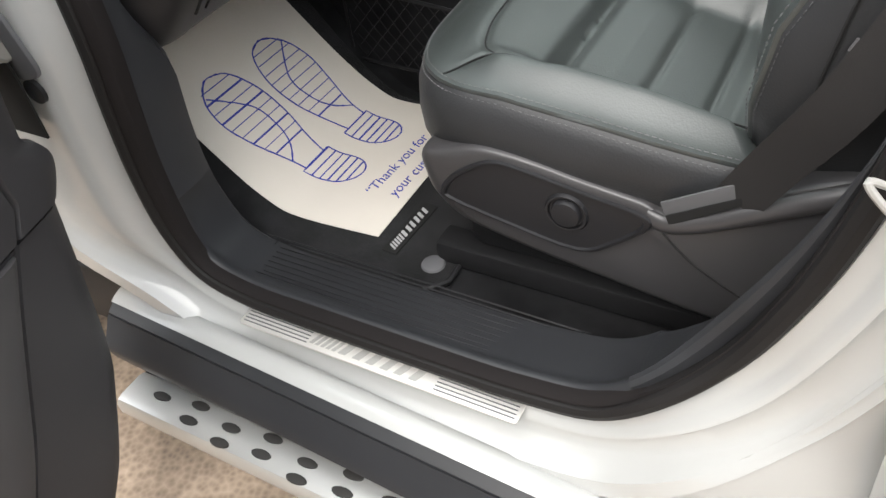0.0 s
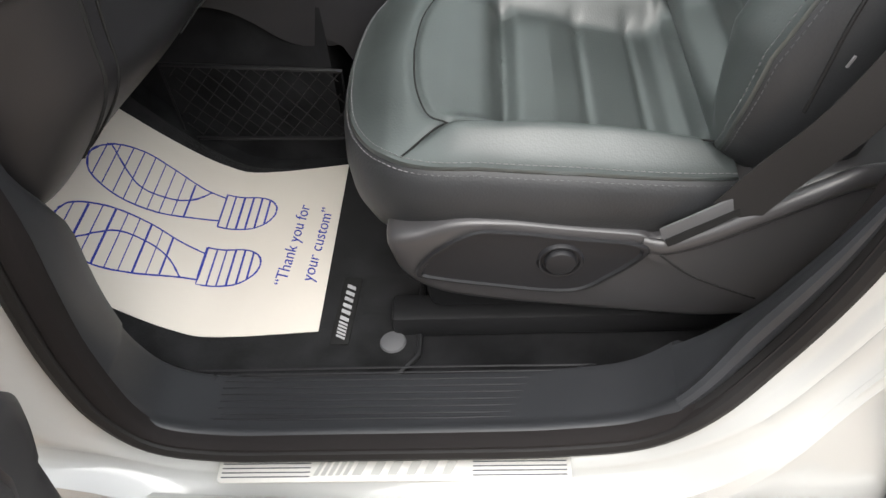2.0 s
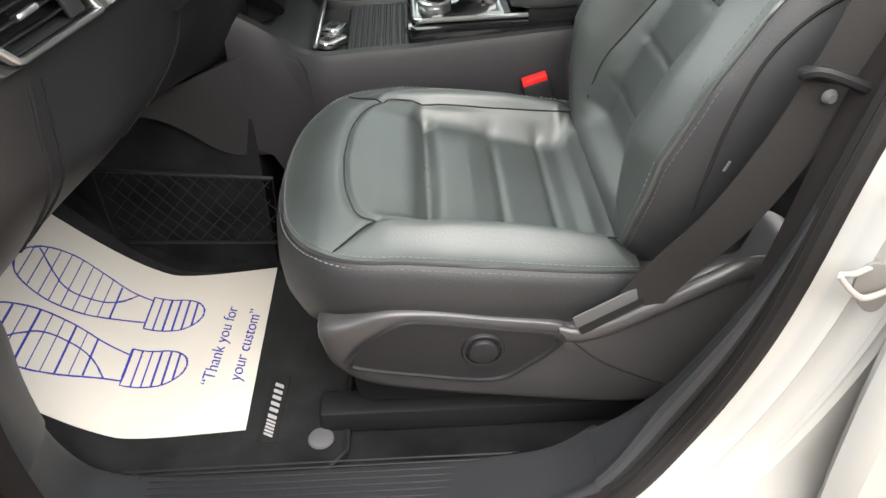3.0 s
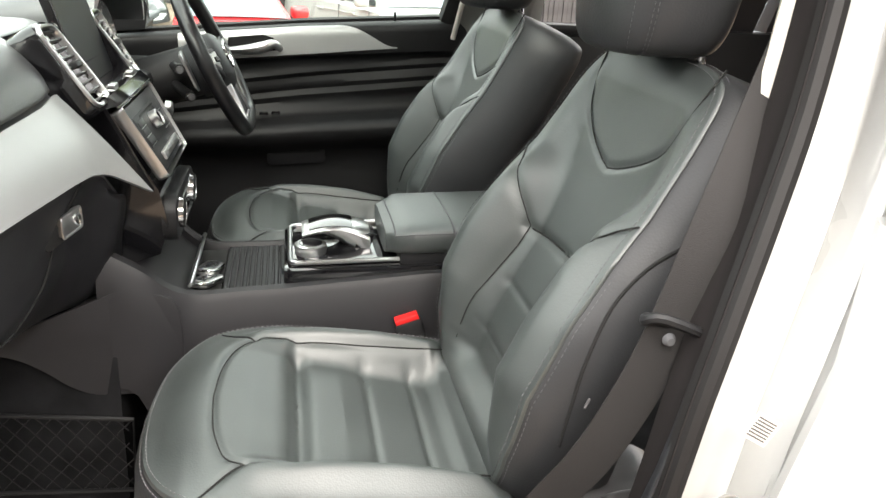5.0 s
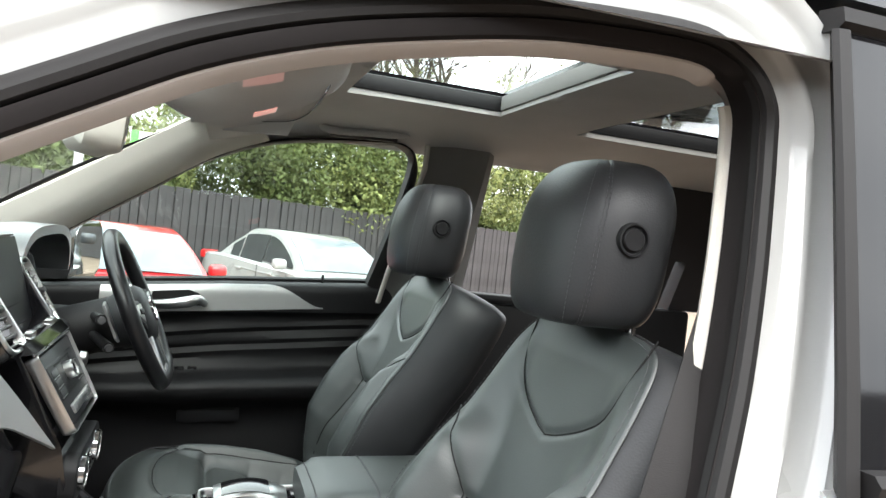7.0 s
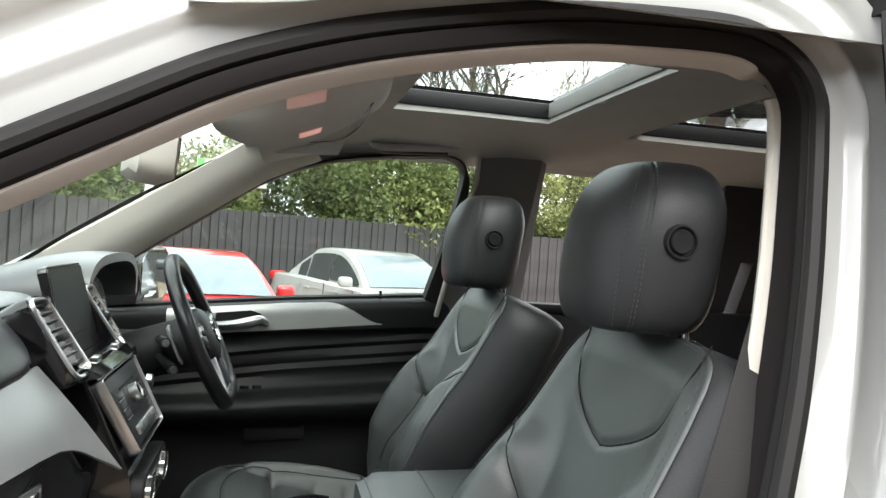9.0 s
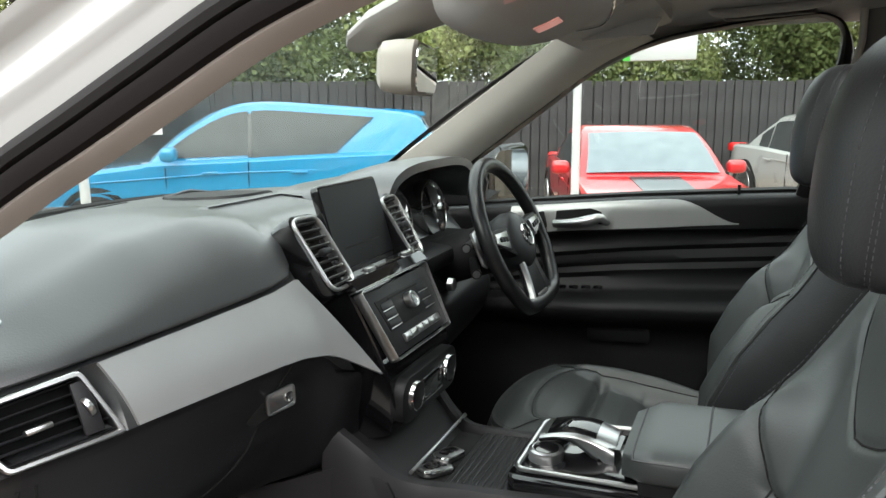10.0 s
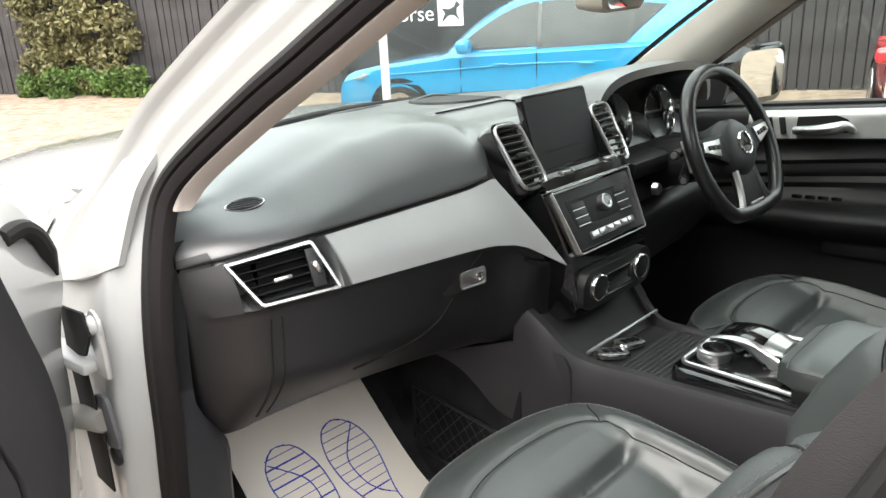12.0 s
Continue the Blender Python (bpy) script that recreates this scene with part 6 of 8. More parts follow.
for i in range(25):
    t = i / 24
    x = 0.005 + 0.265 * t
    drop = 0.030 + 0.062 * math.sin(math.pi * min(1.0, 0.10 + 0.86 * t)) ** 0.8
    z = 1.606 + 0.05 * sstep(0, 1, t)
    w = 0.115 + 0.035 * math.sin(math.pi * t)
    ocr.append([Vector((x, w * math.copysign(abs(math.cos(a)) ** 0.6, math.cos(a)), z - drop * max(0, math.sin(a)) ** 0.7 + 0.03 * max(0, -math.sin(a)))) for a in (math.tau * j / 36 for j in range(36))])
part("console_shell", loft(ocr), HEAD, tub, "pale grey shell", 60)
part("console_edge", tube(cr([(0.250, -0.10, 1.618), (0.238, -0.05, 1.585), (0.225, 0.0, 1.566), (0.20, 0.05, 1.556), (0.15, 0.08, 1.552)], 6), 0.0022, 6), CHROME, tub)
LAMP = mat("lamp_lens_pink", (0.60, 0.47, 0.45), 0.35, vary=0.08)
REDLAMP = mat("lamp_lens_red", (0.75, 0.30, 0.26), 0.35, vary=0.08)
for m_, e_ in ((LAMP, 0.05), (REDLAMP, 0.14)):
    m_.node_tree.nodes["Principled BSDF"].inputs["Emission Color"].default_value = (1.0, 0.45, 0.38, 1)
    m_.node_tree.nodes["Principled BSDF"].inputs["Emission Strength"].default_value = e_


def shell_patch(t0, t1, a0, a1, lift):
    """Patch on the console's shell between two shares of its length and two angles round it."""
    f = lambda u, v: (lambda r, q: (lambda c: c + (r[q] - c) * (1 + lift))(sum(r, Vector()) / len(r)))(ocr[round((t0 + (t1 - t0) * u) * 24)], round(a0 + (a1 - a0) * v))
    return slab(f, 6, 4, (0, 0, 0.006))


part("reading_lamp", shell_patch(0.42, 0.63, 15, 16, 0.02), LAMP, tub, "pale pink reading lamp")
part("warning_lamp", shell_patch(0.50, 0.63, 10, 10.9, 0.02), REDLAMP, tub, "faint red lamp")
part("sensor_housing", loft([[Vector((x, w * math.cos(a), z + h * math.sin(a))) for a in (math.tau * j / 20 for j in range(20))] for x, z, w, h in ((-0.175, 1.535, 0.03, 0.010), (-0.16, 1.545, 0.055, 0.018), (-0.12, 1.565, 0.075, 0.026), (-0.05, 1.59, 0.09, 0.030), (0.03, 1.61, 0.10, 0.03))]), HEAD, tub, "grey sensor housing")
rv = thing("rear_view_mirror", "pale grey backed rear view mirror", "mirror", at=(-0.09, 0.02, 1.5))
rm = basis((-0.074, 0.018, 1.497), (-0.27, 1, 0), (0.06, 0, 1))
part("mirror_back", loft([[rm @ Vector((x * k, y * k, d)) for x, y in rrect(0.23, 0.078, 0.026, 6)] for k, d in ((0.7, -0.050), (0.92, -0.040), (1.0, -0.018), (1.02, 0.008), (0.96, 0.012))]), BEIGE, rv, "pale plastic back")
part("mirror_face", plate(rrect(0.215, 0.068, 0.022, 6), rm @ Matrix.Translation((0, 0, 0.0125)), 0.002), MIR, rv, "mirror glass")
part("mirror_stem", tube([(-0.115, 0.0, 1.50), (-0.125, 0.0, 1.55)], 0.014, 10), HEAD, rv)
grab = thing("grab_handle", "grey folded grab handle", "handle", at=(0.43, 0.58, 1.62))
gp = cr([(0.322, 0.577, 1.634), (0.33, 0.563, 1.620), (0.36, 0.556, 1.616), (0.43, 0.555, 1.621), (0.50, 0.556, 1.626), (0.533, 0.563, 1.634), (0.542, 0.577, 1.645)], 5)
part("grip", tube(gp, 0.009, 10), HEAD, grab)
part("recess", box((0.43, 0.583, 1.624), (0.17, 0.014, 0.034), 0.008, m=pose(0, 0, 0, 0, -3, 0)), PLASTIC_D, grab)
for x in (0.335, 0.525):
    part("pivot", box((x, 0.572, 1.626 + 0.06 * (x - 0.33)), (0.035, 0.02, 0.022), 0.007), HEAD, grab)
lampp = thing("visor_lamp", "flat pale vanity lamp in the roof lining", "lamp", at=(0.2, -0.1, 1.63))
part("lens", box((0.20, -0.28, 1.648), (0.085, 0.05, 0.004), 0.0015), PAPER, lampp, "pale lens")

# ---- mats ----
fmat = thing("floor_mat", "black velour floor mat with a metal emblem tag", "floor mat", at=(-0.15, -0.4, 0.52))


def floor_at(x):
    for a, b in zip(fl, fl[1:]):
        if a.x <= x <= b.x:
            return a.z + (b.z - a.z) * (x - a.x) / (b.x - a.x)
    return 0.514


outline = frame_loop([(-0.50, -0.640, 0), (-0.012, -0.640, 0), (0.004, -0.545, 0), (0.012, -0.23, 0), (-0.50, -0.225, 0)], 0.030, 6)


def mat_pt(x, y, lift):
    return Vector((x, y, floor_at(x) + lift))


def sheet(x0, x1, nx, row, lift, thick):
    """Draped sheet: row(x) gives the two y limits."""
    rings = []
    for i in range(nx + 1):
        x = x0 + (x1 - x0) * i / nx
        ya, yb = row(x)
        rings.append([mat_pt(x, ya, lift)] + [mat_pt(x, ya + (yb - ya) * j / 10, lift + thick) for j in range(11)] + [mat_pt(x, yb, lift)])
    return loft(rings)


def mat_row(x):
    e = sstep(-0.045, 0.004, x)
    return -0.643 + 0.028 * e ** 3, -0.225


part("velour", sheet(-0.52, 0.004, 40, mat_row, 0.001, 0.009), VELOUR, fmat, "black velour")
edge = [mat_pt(x, mat_row(x)[0], 0.008) for x in [-0.52 + 0.0135 * i for i in range(39)]] + [mat_pt(0.005, -0.61 + 0.385 * i / 10, 0.008) for i in range(11)]
part("binding", tube(edge, 0.005, 8), PLASTIC, fmat, "black edge binding")
part("fixing_button", lathe([(0, 0.004), (0.014, 0.004), (0.0165, 0.003), (0.018, 0.0)], 28, pose(-0.030, -0.590, floor_at(-0.03) + 0.010)), PLUG, fmat, "round grey fixing button")
TM = basis((-0.100, -0.535, floor_at(-0.1) + 0.0105), (0.06, 1, 0), (-1, 0.06, 0))
part("emblem_tag", plate(rrect(0.118, 0.026, 0.002), TM, 0.0025, 0.0008), DARK, fmat, "black tag")


def emblem(name, m, height, length, material, parent, label):
    """Plain slanted bars over an emblem's length: five close ones, then three wider pairs."""
    k = height
    spans = [(0.44 * k * i, 0.26 * k) for i in range(5)]
    x0 = 0.44 * k * 5 + 0.1 * k
    w = (length - x0 - 0.3 * k) / 3
    for i in range(3):
        spans += [(x0 + i * w, 0.26 * w), (x0 + i * w + 0.52 * w, 0.26 * w)]
    for x, w_ in spans:
        vs = [m @ Vector((x + dx, dy, 0)) for dx, dy in ((0, 0), (w_, 0), (w_ + 0.45 * k, k), (0.45 * k, k))]
        part(name, loft([vs, [v + m.to_3x3() @ Vector((0, 0, 0.0008)) for v in vs]]), material, parent, label)


emblem("emblem", TM @ Matrix.Translation((-0.052, -0.0065, 0.0026)), 0.013, 0.102, mat("emblem_silver", (0.42, 0.42, 0.43), 0.4), fmat, "silver slanted bars")

paper = thing("paper_mat", "cream paper mat printed with two blue shoe soles", "paper mat", at=(-0.3, -0.42, 0.54))


def paper_row(x):
    return -0.572 + 0.068 * (x + 0.135), -0.222 + 0.13 * (x + 0.135)


PAPER_LIFT = 0.0125
part("sheet", sheet(-0.56, -0.135, 60, paper_row, PAPER_LIFT, 0.0012), PAPER, paper, "cream paper")
arc_len = [0.0]
PX = [-0.135 - 0.425 * i / 400 for i in range(401)]
for i in range(400):
    arc_len.append(arc_len[-1] + math.hypot(PX[i + 1] - PX[i], floor_at(PX[i + 1]) - floor_at(PX[i])))


def on_paper(s, y, lift=0.0005):
    """A place s metres up the sheet from its heel edge."""
    i = min(range(401), key=lambda k: abs(arc_len[k] - s))
    x = PX[i]
    j = min(i + 1, 400)
    t = Vector((PX[j] - PX[max(i - 1, 0)], 0, floor_at(PX[j]) - floor_at(PX[max(i - 1, 0)])))
    n = Vector((t.z, 0, -t.x)).normalized()
    if n.z < 0:
        n = -n
    return Vector((x, y, floor_at(x) + PAPER_LIFT + 0.0012)) + n * lift


def ink_line(pts, w=0.0028, bm=None):
    """Printed line of width w through (s, y) points."""
    bm = bm or bmesh.new()
    P = [on_paper(s, y) for s, y in pts]
    L, Rr = [], []
    for i, p in enumerate(P):
        a, b = pts[max(i - 1, 0)], pts[min(i + 1, len(pts) - 1)]
        d = Vector((b[0] - a[0], b[1] - a[1], 0)).normalized()
        o = (-d.y * w / 2, d.x * w / 2)
        L.append(on_paper(pts[i][0] + o[0], pts[i][1] + o[1]))
        Rr.append(on_paper(pts[i][0] - o[0], pts[i][1] - o[1]))
    loft([L, Rr], False, False, bm=bm)
    return bm


def sole(yc, lean, flip, s0):
    """Shoe sole print: heel block and front part with cross bars."""
    bm = bmesh.new()
    f = lambda a, b: (s0 + 1.03 * a, yc + lean * a + flip * b * 1.06)
    heel = [f(0.082, -0.034)] + [f(0.04 - 0.04 * math.sin(t), -0.034 * math.cos(t)) for t in [math.pi * i / 16 for i in range(17)]] + [f(0.082, 0.034), f(0.082, -0.034)]
    dense = lambda q, n=8: [(q[i][0] + (q[i + 1][0] - q[i][0]) * j / n, q[i][1] + (q[i + 1][1] - q[i][1]) * j / n) for i in range(len(q) - 1) for j in range(n)] + [q[-1]]
    ink_line(dense(heel, 4), bm=bm)
    for k in range(5):
        a = 0.014 + 0.0135 * k
        hw = 0.034 * (1 if a > 0.04 else math.sqrt(max(0, 1 - ((0.04 - a) / 0.04) ** 2)))
        ink_line(dense([f(a, -hw), f(a, hw)]), bm=bm)
    front = [(v.x, v.y) for v in cr([(0.082, 0.026, 0), (0.115, 0.030, 0), (0.17, 0.044, 0), (0.215, 0.050, 0), (0.255, 0.040, 0), (0.280, 0.016, 0), (0.284, -0.006, 0), (0.270, -0.032, 0), (0.225, -0.048, 0), (0.17, -0.046, 0), (0.12, -0.032, 0), (0.082, -0.022, 0)], 6)]
    ink_line([f(a, b) for a, b in front], bm=bm)
    for k in range(9):
        a = 0.132 + 0.0172 * k
        xs = [b for (p, b), (q, c) in zip(front, front[1:]) if (p - a) * (q - a) <= 0]
        if len(xs) >= 2:
            ink_line(dense([f(a, min(xs)), f(a, max(xs))]), 0.0022, bm=bm)
    ink_line([f(v.x, v.y) for v in cr([(0.105, 0.028, 0), (0.13, 0.0, 0), (0.165, -0.014, 0), (0.21, -0.012, 0), (0.262, 0.032, 0)], 8)], bm=bm)
    return bm


part("sole_print", sole(-0.447, -0.20, -1, 0.107), INK, paper, "blue printed shoe sole")
part("sole_print", sole(-0.333, -0.15, 1, 0.104), INK, paper, "blue printed shoe sole")


def lettering(body, size, m, material, parent, name, label, depth=0.0004, shear=0.0):
    cu = bpy.data.curves.new(name, "FONT")
    cu.body, cu.size, cu.extrude, cu.align_x, cu.shear = body, size, depth, "CENTER", shear
    cu.offset = -0.00015
    tmp = bpy.data.objects.new(name, cu)
    scene.collection.objects.link(tmp)
    dg_ = bpy.context.evaluated_depsgraph_get()
    me = bpy.data.meshes.new_from_object(tmp.evaluated_get(dg_))
    bpy.data.objects.remove(tmp)
    bpy.data.curves.remove(cu)
    bm = bmesh.new()
    bm.from_mesh(me)
    bpy.data.meshes.remove(me)
    bmesh.ops.transform(bm, matrix=m, verts=bm.verts)
    return part(name, bm, material, parent, label)


for body, s in (("\u201cThank you for", 0.056), ("your custom\u201d", 0.017)):
    p = on_paper(s, -0.407, 0.0006)
    lettering(body, 0.0275, basis(p, (0.065, 1, 0), (-1, 0.065, 0.0)), INK, paper, "printed_line", "blue italic words", shear=0.25)

# ---- sill plate, running board, open door ----
pm = basis((-0.015, -0.7785, 0.5375), (1, 0, 0.013), (0, 1, 0.05))
plate_ = thing("sill_plate", "brushed steel sill plate with a grey emblem", "sill plate", at=(-0.015, -0.78, 0.537))
part("plate", plate(rrect(0.418, 0.034, 0.006), pm, 0.0026, 0.0008), STEEL, plate_)
pg = mat("etched_grey", (0.49, 0.48, 0.455), 0.55, metal=0.6)
emblem("emblem", pm @ Matrix.Translation((-0.092, -0.010, 0.0028)), 0.020, 0.178, pg, plate_, "etched grey emblem bars")
for s in (-1, 1):
    for i in range(5):
        part("groove", plate(rrect(0.108, 0.0014, 0.0005), pm @ Matrix.Translation((s * 0.150, -0.011 + 0.0055 * i, 0.0026)), 0.0006), PLUG, plate_)
board = thing("running_board", "silver running board with oval rubber studs", "running board", at=(0.3, -0.89, 0.4))
BX = [-0.42 + 0.05 * i for i in range(46)]
far_y = lambda x: interp([(-0.42, -0.866), (-0.211, -0.854), (-0.042, -0.843), (0.3, -0.836), (2.0, -0.836)], x)
part("board", loft([[Vector((x, y, z)) for y, z in ((far_y(x) + 0.008, 0.396), (far_y(x), 0.400), (-0.905, 0.400), (-0.914, 0.398), (-0.919, 0.391), (-0.920, 0.372), (-0.84, 0.365))] for x in BX]), mat("board_aluminium", (0.62, 0.62, 0.60), 0.38, metal=0.55, grain=0.06, gscale=300, vary=0.05), board, "silver painted board")
part("board_gap", loft([[Vector((x, y, z)) for y, z in ((-0.80, 0.398), (far_y(x) + 0.006, 0.394), (far_y(x) + 0.006, 0.36), (-0.80, 0.36))] for x in BX]), DARK, board)
STUD = mat("stud_rubber", (0.03, 0.028, 0.026), 0.7, grain=0.3, gscale=500)
for i in range(32):
    for y in ((-0.883, -0.909) if i % 2 == 0 else (-0.872, -0.899)):
        if i == 0 and y < -0.9:
            continue
        om_ = pose(-0.355 + 0.068 * i, y, 0.4002, 0, 0, 4)
        part("stud", loft([[om_ @ Vector((0.0165 * k * math.cos(a), 0.0072 * k * math.sin(a), d)) for a in (math.tau * j / 14 for j in range(14))] for k, d in ((1, -0.001), (0.95, 0.0022), (0.5, 0.0028))]), STUD, board)

# the open door: a runs out from the hinge, n towards the cabin side
pdoor = thing("passenger_door", "open front passenger door with a black inner panel", "car door", at=(-0.52, -0.84, 0.8))
PD0 = Vector((-0.425, -0.850, 0))
PDX = Vector((0.18, -0.98, 0)).normalized()
PDN = Vector((0.98, 0.18, 0)).normalized()


def pd(a, z, n):
    return PD0 + PDX * a + Vector((0, 0, z)) + PDN * n


LOW_EDGE = [(0.36, 0.36), (0.44, 0.285), (0.49, 0.235), (0.527, 0.20), (0.60, 0.157), (0.65, 0.134), (0.75, 0.112), (0.843, 0.094)]
UP_EDGE = [(0.848, 0.092), (0.868, 0.078), (0.887, 0.072), (0.905, 0.080), (0.918, 0.093), (0.943, 0.090), (1.018, 0.080), (1.096, 0.083), (1.16, 0.095), (1.204, 0.104), (1.255, 0.118), (1.285, 0.15)]


SEAM = [(0.36, 0.47), (0.50, 0.385), (0.60, 0.315), (0.659, 0.273), (0.786, 0.201), (0.845, 0.165), (0.877, 0.146), (1.0, 0.15), (1.29, 0.22)]


def door_ring(e, z, lift=0.0):
    k = 0.15
    g = interp(SEAM, z)
    return [pd(e + 0.05, z, 0.09), pd(e + 0.006, z, k - 0.012), pd(e, z, k + lift), pd(e + 0.004, z, k + 0.012 + lift), pd(e + 0.016, z, k + 0.019 + lift), pd(e + 0.03, z, k + 0.0205 + lift),
            pd(g - 0.004, z, k + 0.022 + lift), pd(g, z, k + 0.016 + lift), pd(g + 0.004, z, k + 0.023 + lift), pd(g + 0.06, z, k + 0.028 + lift), pd(0.70, z, k + 0.03 + lift), pd(1.06, z, k + 0.01), pd(1.06, z, 0.06)]


part("inner_panel", loft([door_ring(p.y, p.x) for p in cr([(z, e, 0) for z, e in LOW_EDGE], 4)]), DOOREDGE, pdoor, "satin black inner panel edge")
part("panel_face", loft([[pd(interp(SEAM, z) + a, z, 0.15 + b) for a, b in ((0.006, 0.018), (0.008, 0.029), (0.016, 0.0325), (0.05, 0.036), (0.20, 0.040))] + [pd(0.80, z, 0.19), pd(0.80, z, 0.168)] for z in [0.37 + 0.0235 * i for i in range(21)]]), DOORFACE, pdoor, "grey grained inner panel face")
part("upper_trim", loft([door_ring(p.y, p.x, 0.004) for p in cr([(z, e, 0) for z, e in UP_EDGE], 4)]), DOOREDGE, pdoor, "satin black upper trim")
SHELL = [(0.38, 0.20), (0.45, 0.12), (0.55, 0.06), (0.70, 0.025), (0.829, 0.009), (0.99, -0.010), (1.062, -0.012), (1.154, -0.034), (1.20, -0.026), (1.235, -0.011), (1.270, 0.012), (1.286, 0.03)]
both = lambda z: interp(LOW_EDGE, z) if z < 0.845 else interp(UP_EDGE, z)
part("door_shell", loft([[pd(p.y, p.x, -0.01), pd(p.y - 0.004, p.x, 0.0), pd(p.y, p.x, 0.008), pd(max(p.y + 0.03, both(p.x) - 0.015), p.x, 0.085), pd(both(p.x) + 0.02, p.x, 0.118), pd(1.08, p.x, 0.11), pd(1.08, p.x, -0.05), pd(p.y + 0.06, p.x, -0.04)] for p in cr([(z, e, 0) for z, e in SHELL], 4)]), PAINT, pdoor, "white door shell")
part("door_gasket", tube([pd(a, z, n) for a, z, n in cr([(0.05, 1.238, 0.05), (0.022, 1.242, 0.04), (0.0, 1.226, 0.03), (-0.014, 1.195, 0.022), (-0.024, 1.160, 0.014)], 5)], [0.012] * 16 + [0.010, 0.008, 0.006, 0.004, 0.003], 10), RUBBER, pdoor, "black rubber gasket")
part("pocket_line", tube([pd(0.34 + 0.03 * t, 0.66 - 0.25 * t, 0.1815) for t in (0, 0.3, 0.6, 1)], 0.002, 6), DARK, pdoor)
# hinge, cable gaiter and plugs on the hinge side
hng = part("hinge", box((0, 0, 0), (0.12, 0.018, 0.040), 0.006, m=basis((-0.435, -0.823, 1.032), (-1, -0.2, 0.06), (0, 0, 1))), PAINT, pdoor, "white painted hinge")
part("hinge_bolt", lathe([(0, 0.012), (0.010, 0.012), (0.013, 0.009), (0.014, 0.004), (0.020, 0.003), (0.021, 0.0)], 24, pose(-0.362, -0.806, 1.095, 90, 0, 0)), PAINT, hng, "white painted bolt")
part("hinge_leaf", box((-0.370, -0.806, 1.06), (0.05, 0.010, 0.09), 0.010), PAINT, hng)
gp_ = [(-0.382 - 0.118 * t, -0.815 - 0.022 * t, 0.942 - 0.030 * t + 0.004 * math.sin(t * 3)) for t in [i / 30 for i in range(31)]]
gait = part("cable_gaiter", tube(gp_, [0.015 + 0.0035 * (i % 2) for i in range(31)], 14), mat("gaiter_rubber", (0.24, 0.23, 0.21), 0.7, grain=0.1), pdoor, "grey ribbed rubber cable gaiter")
part("gaiter_plate", plate(rrect(0.052, 0.082, 0.016), basis((-0.380, -0.808, 0.940), (1, 0, 0.25), (-0.25, 0, 1)), 0.006, 0.002), PLUG, gait)
part("body_plug", lathe([(0, 0.003), (0.012, 0.003), (0.0155, 0.001), (0.016, -0.004)], 24, pose(-0.383, -0.809, 0.880, 90, 0, 0)), PLASTIC, car, "black rubber plug")
part("hinge_recess", plate([(-0.445, 1.105), (-0.365, 1.115), (-0.352, 1.085), (-0.385, 1.045), (-0.455, 1.030)][::-1], basis((0, -0.817, 0), (1, 0, 0), (0, 0, 1)), 0.004), DARK, car)
part("hinge_recess", plate([(-0.46, 1.010), (-0.40, 1.012), (-0.385, 0.90), (-0.39, 0.82), (-0.45, 0.82)][::-1], basis((0, -0.8165, 0), (1, 0, 0), (0, 0, 1)), 0.003), DARK, car)
# striker, label bars, rear-pillar fittings
strk = thing("door_striker", "white painted door striker loop", "striker", at=(0.50, -0.78, 0.93))
part("striker_plate", plate([(0.015 * math.cos(a) * (1.15 if math.sin(a) > 0 else 1), 0.030 * math.sin(a)) for a in (math.tau * i / 24 for i in range(24))], basis((0.508, -0.773, 0.932), (1, 0, 0.35), (-0.2, 0, 1)), 0.003, 0.001), mat("striker_grey", (0.17, 0.165, 0.155), 0.5, vary=0.1), strk)
part("striker_loop", tube(cr([(0.500, -0.773, 0.954), (0.474, -0.790, 0.962), (0.455, -0.801, 0.972), (0.462, -0.803, 0.962), (0.480, -0.801, 0.946), (0.502, -0.790, 0.938), (0.527, -0.773, 0.929)], 4), 0.0028, 8), mat("striker_paint", (0.34, 0.33, 0.31), 0.4), strk)
stick = thing("paper_label", "small white label with grey bars on the door pillar", "label", at=(0.52, -0.775, 1.02))
lm_ = basis((0.5155, -0.7785, 1.031), (1, 0, -0.58), (0.03, 0, 1))
part("label_sheet", plate(rrect(0.029, 0.026, 0.001), lm_, 0.0006), PAPER, stick)
for i in range(7):
    part("bar", plate(rrect(0.022, 0.0016, 0.0002), lm_ @ Matrix.Translation((0, -0.009 + 0.003 * i, 0.0006)), 0.0003), PLUG, stick)

# ---- seat belt and buckle ----
belt = thing("seat_belt", "black seat belt hanging beside the passenger seat", "seat belt", at=(0.5, -0.65, 0.9))


def strap(pts, w, side, name="webbing", th=0.0016):
    P = cr(pts, 6)
    S = Vector(side).normalized()
    rings = []
    for i, p in enumerate(P):
        t = (P[min(i + 1, len(P) - 1)] - P[max(i - 1, 0)]).normalized()
        s = (S - t * S.dot(t)).normalized()
        n = t.cross(s)
        rings.append([p + s * w / 2 + n * th / 2, p - s * w / 2 + n * th / 2, p - s * w / 2 - n * th / 2, p + s * w / 2 - n * th / 2])
    return part(name, loft(rings), WEBBING, belt, "black webbing")


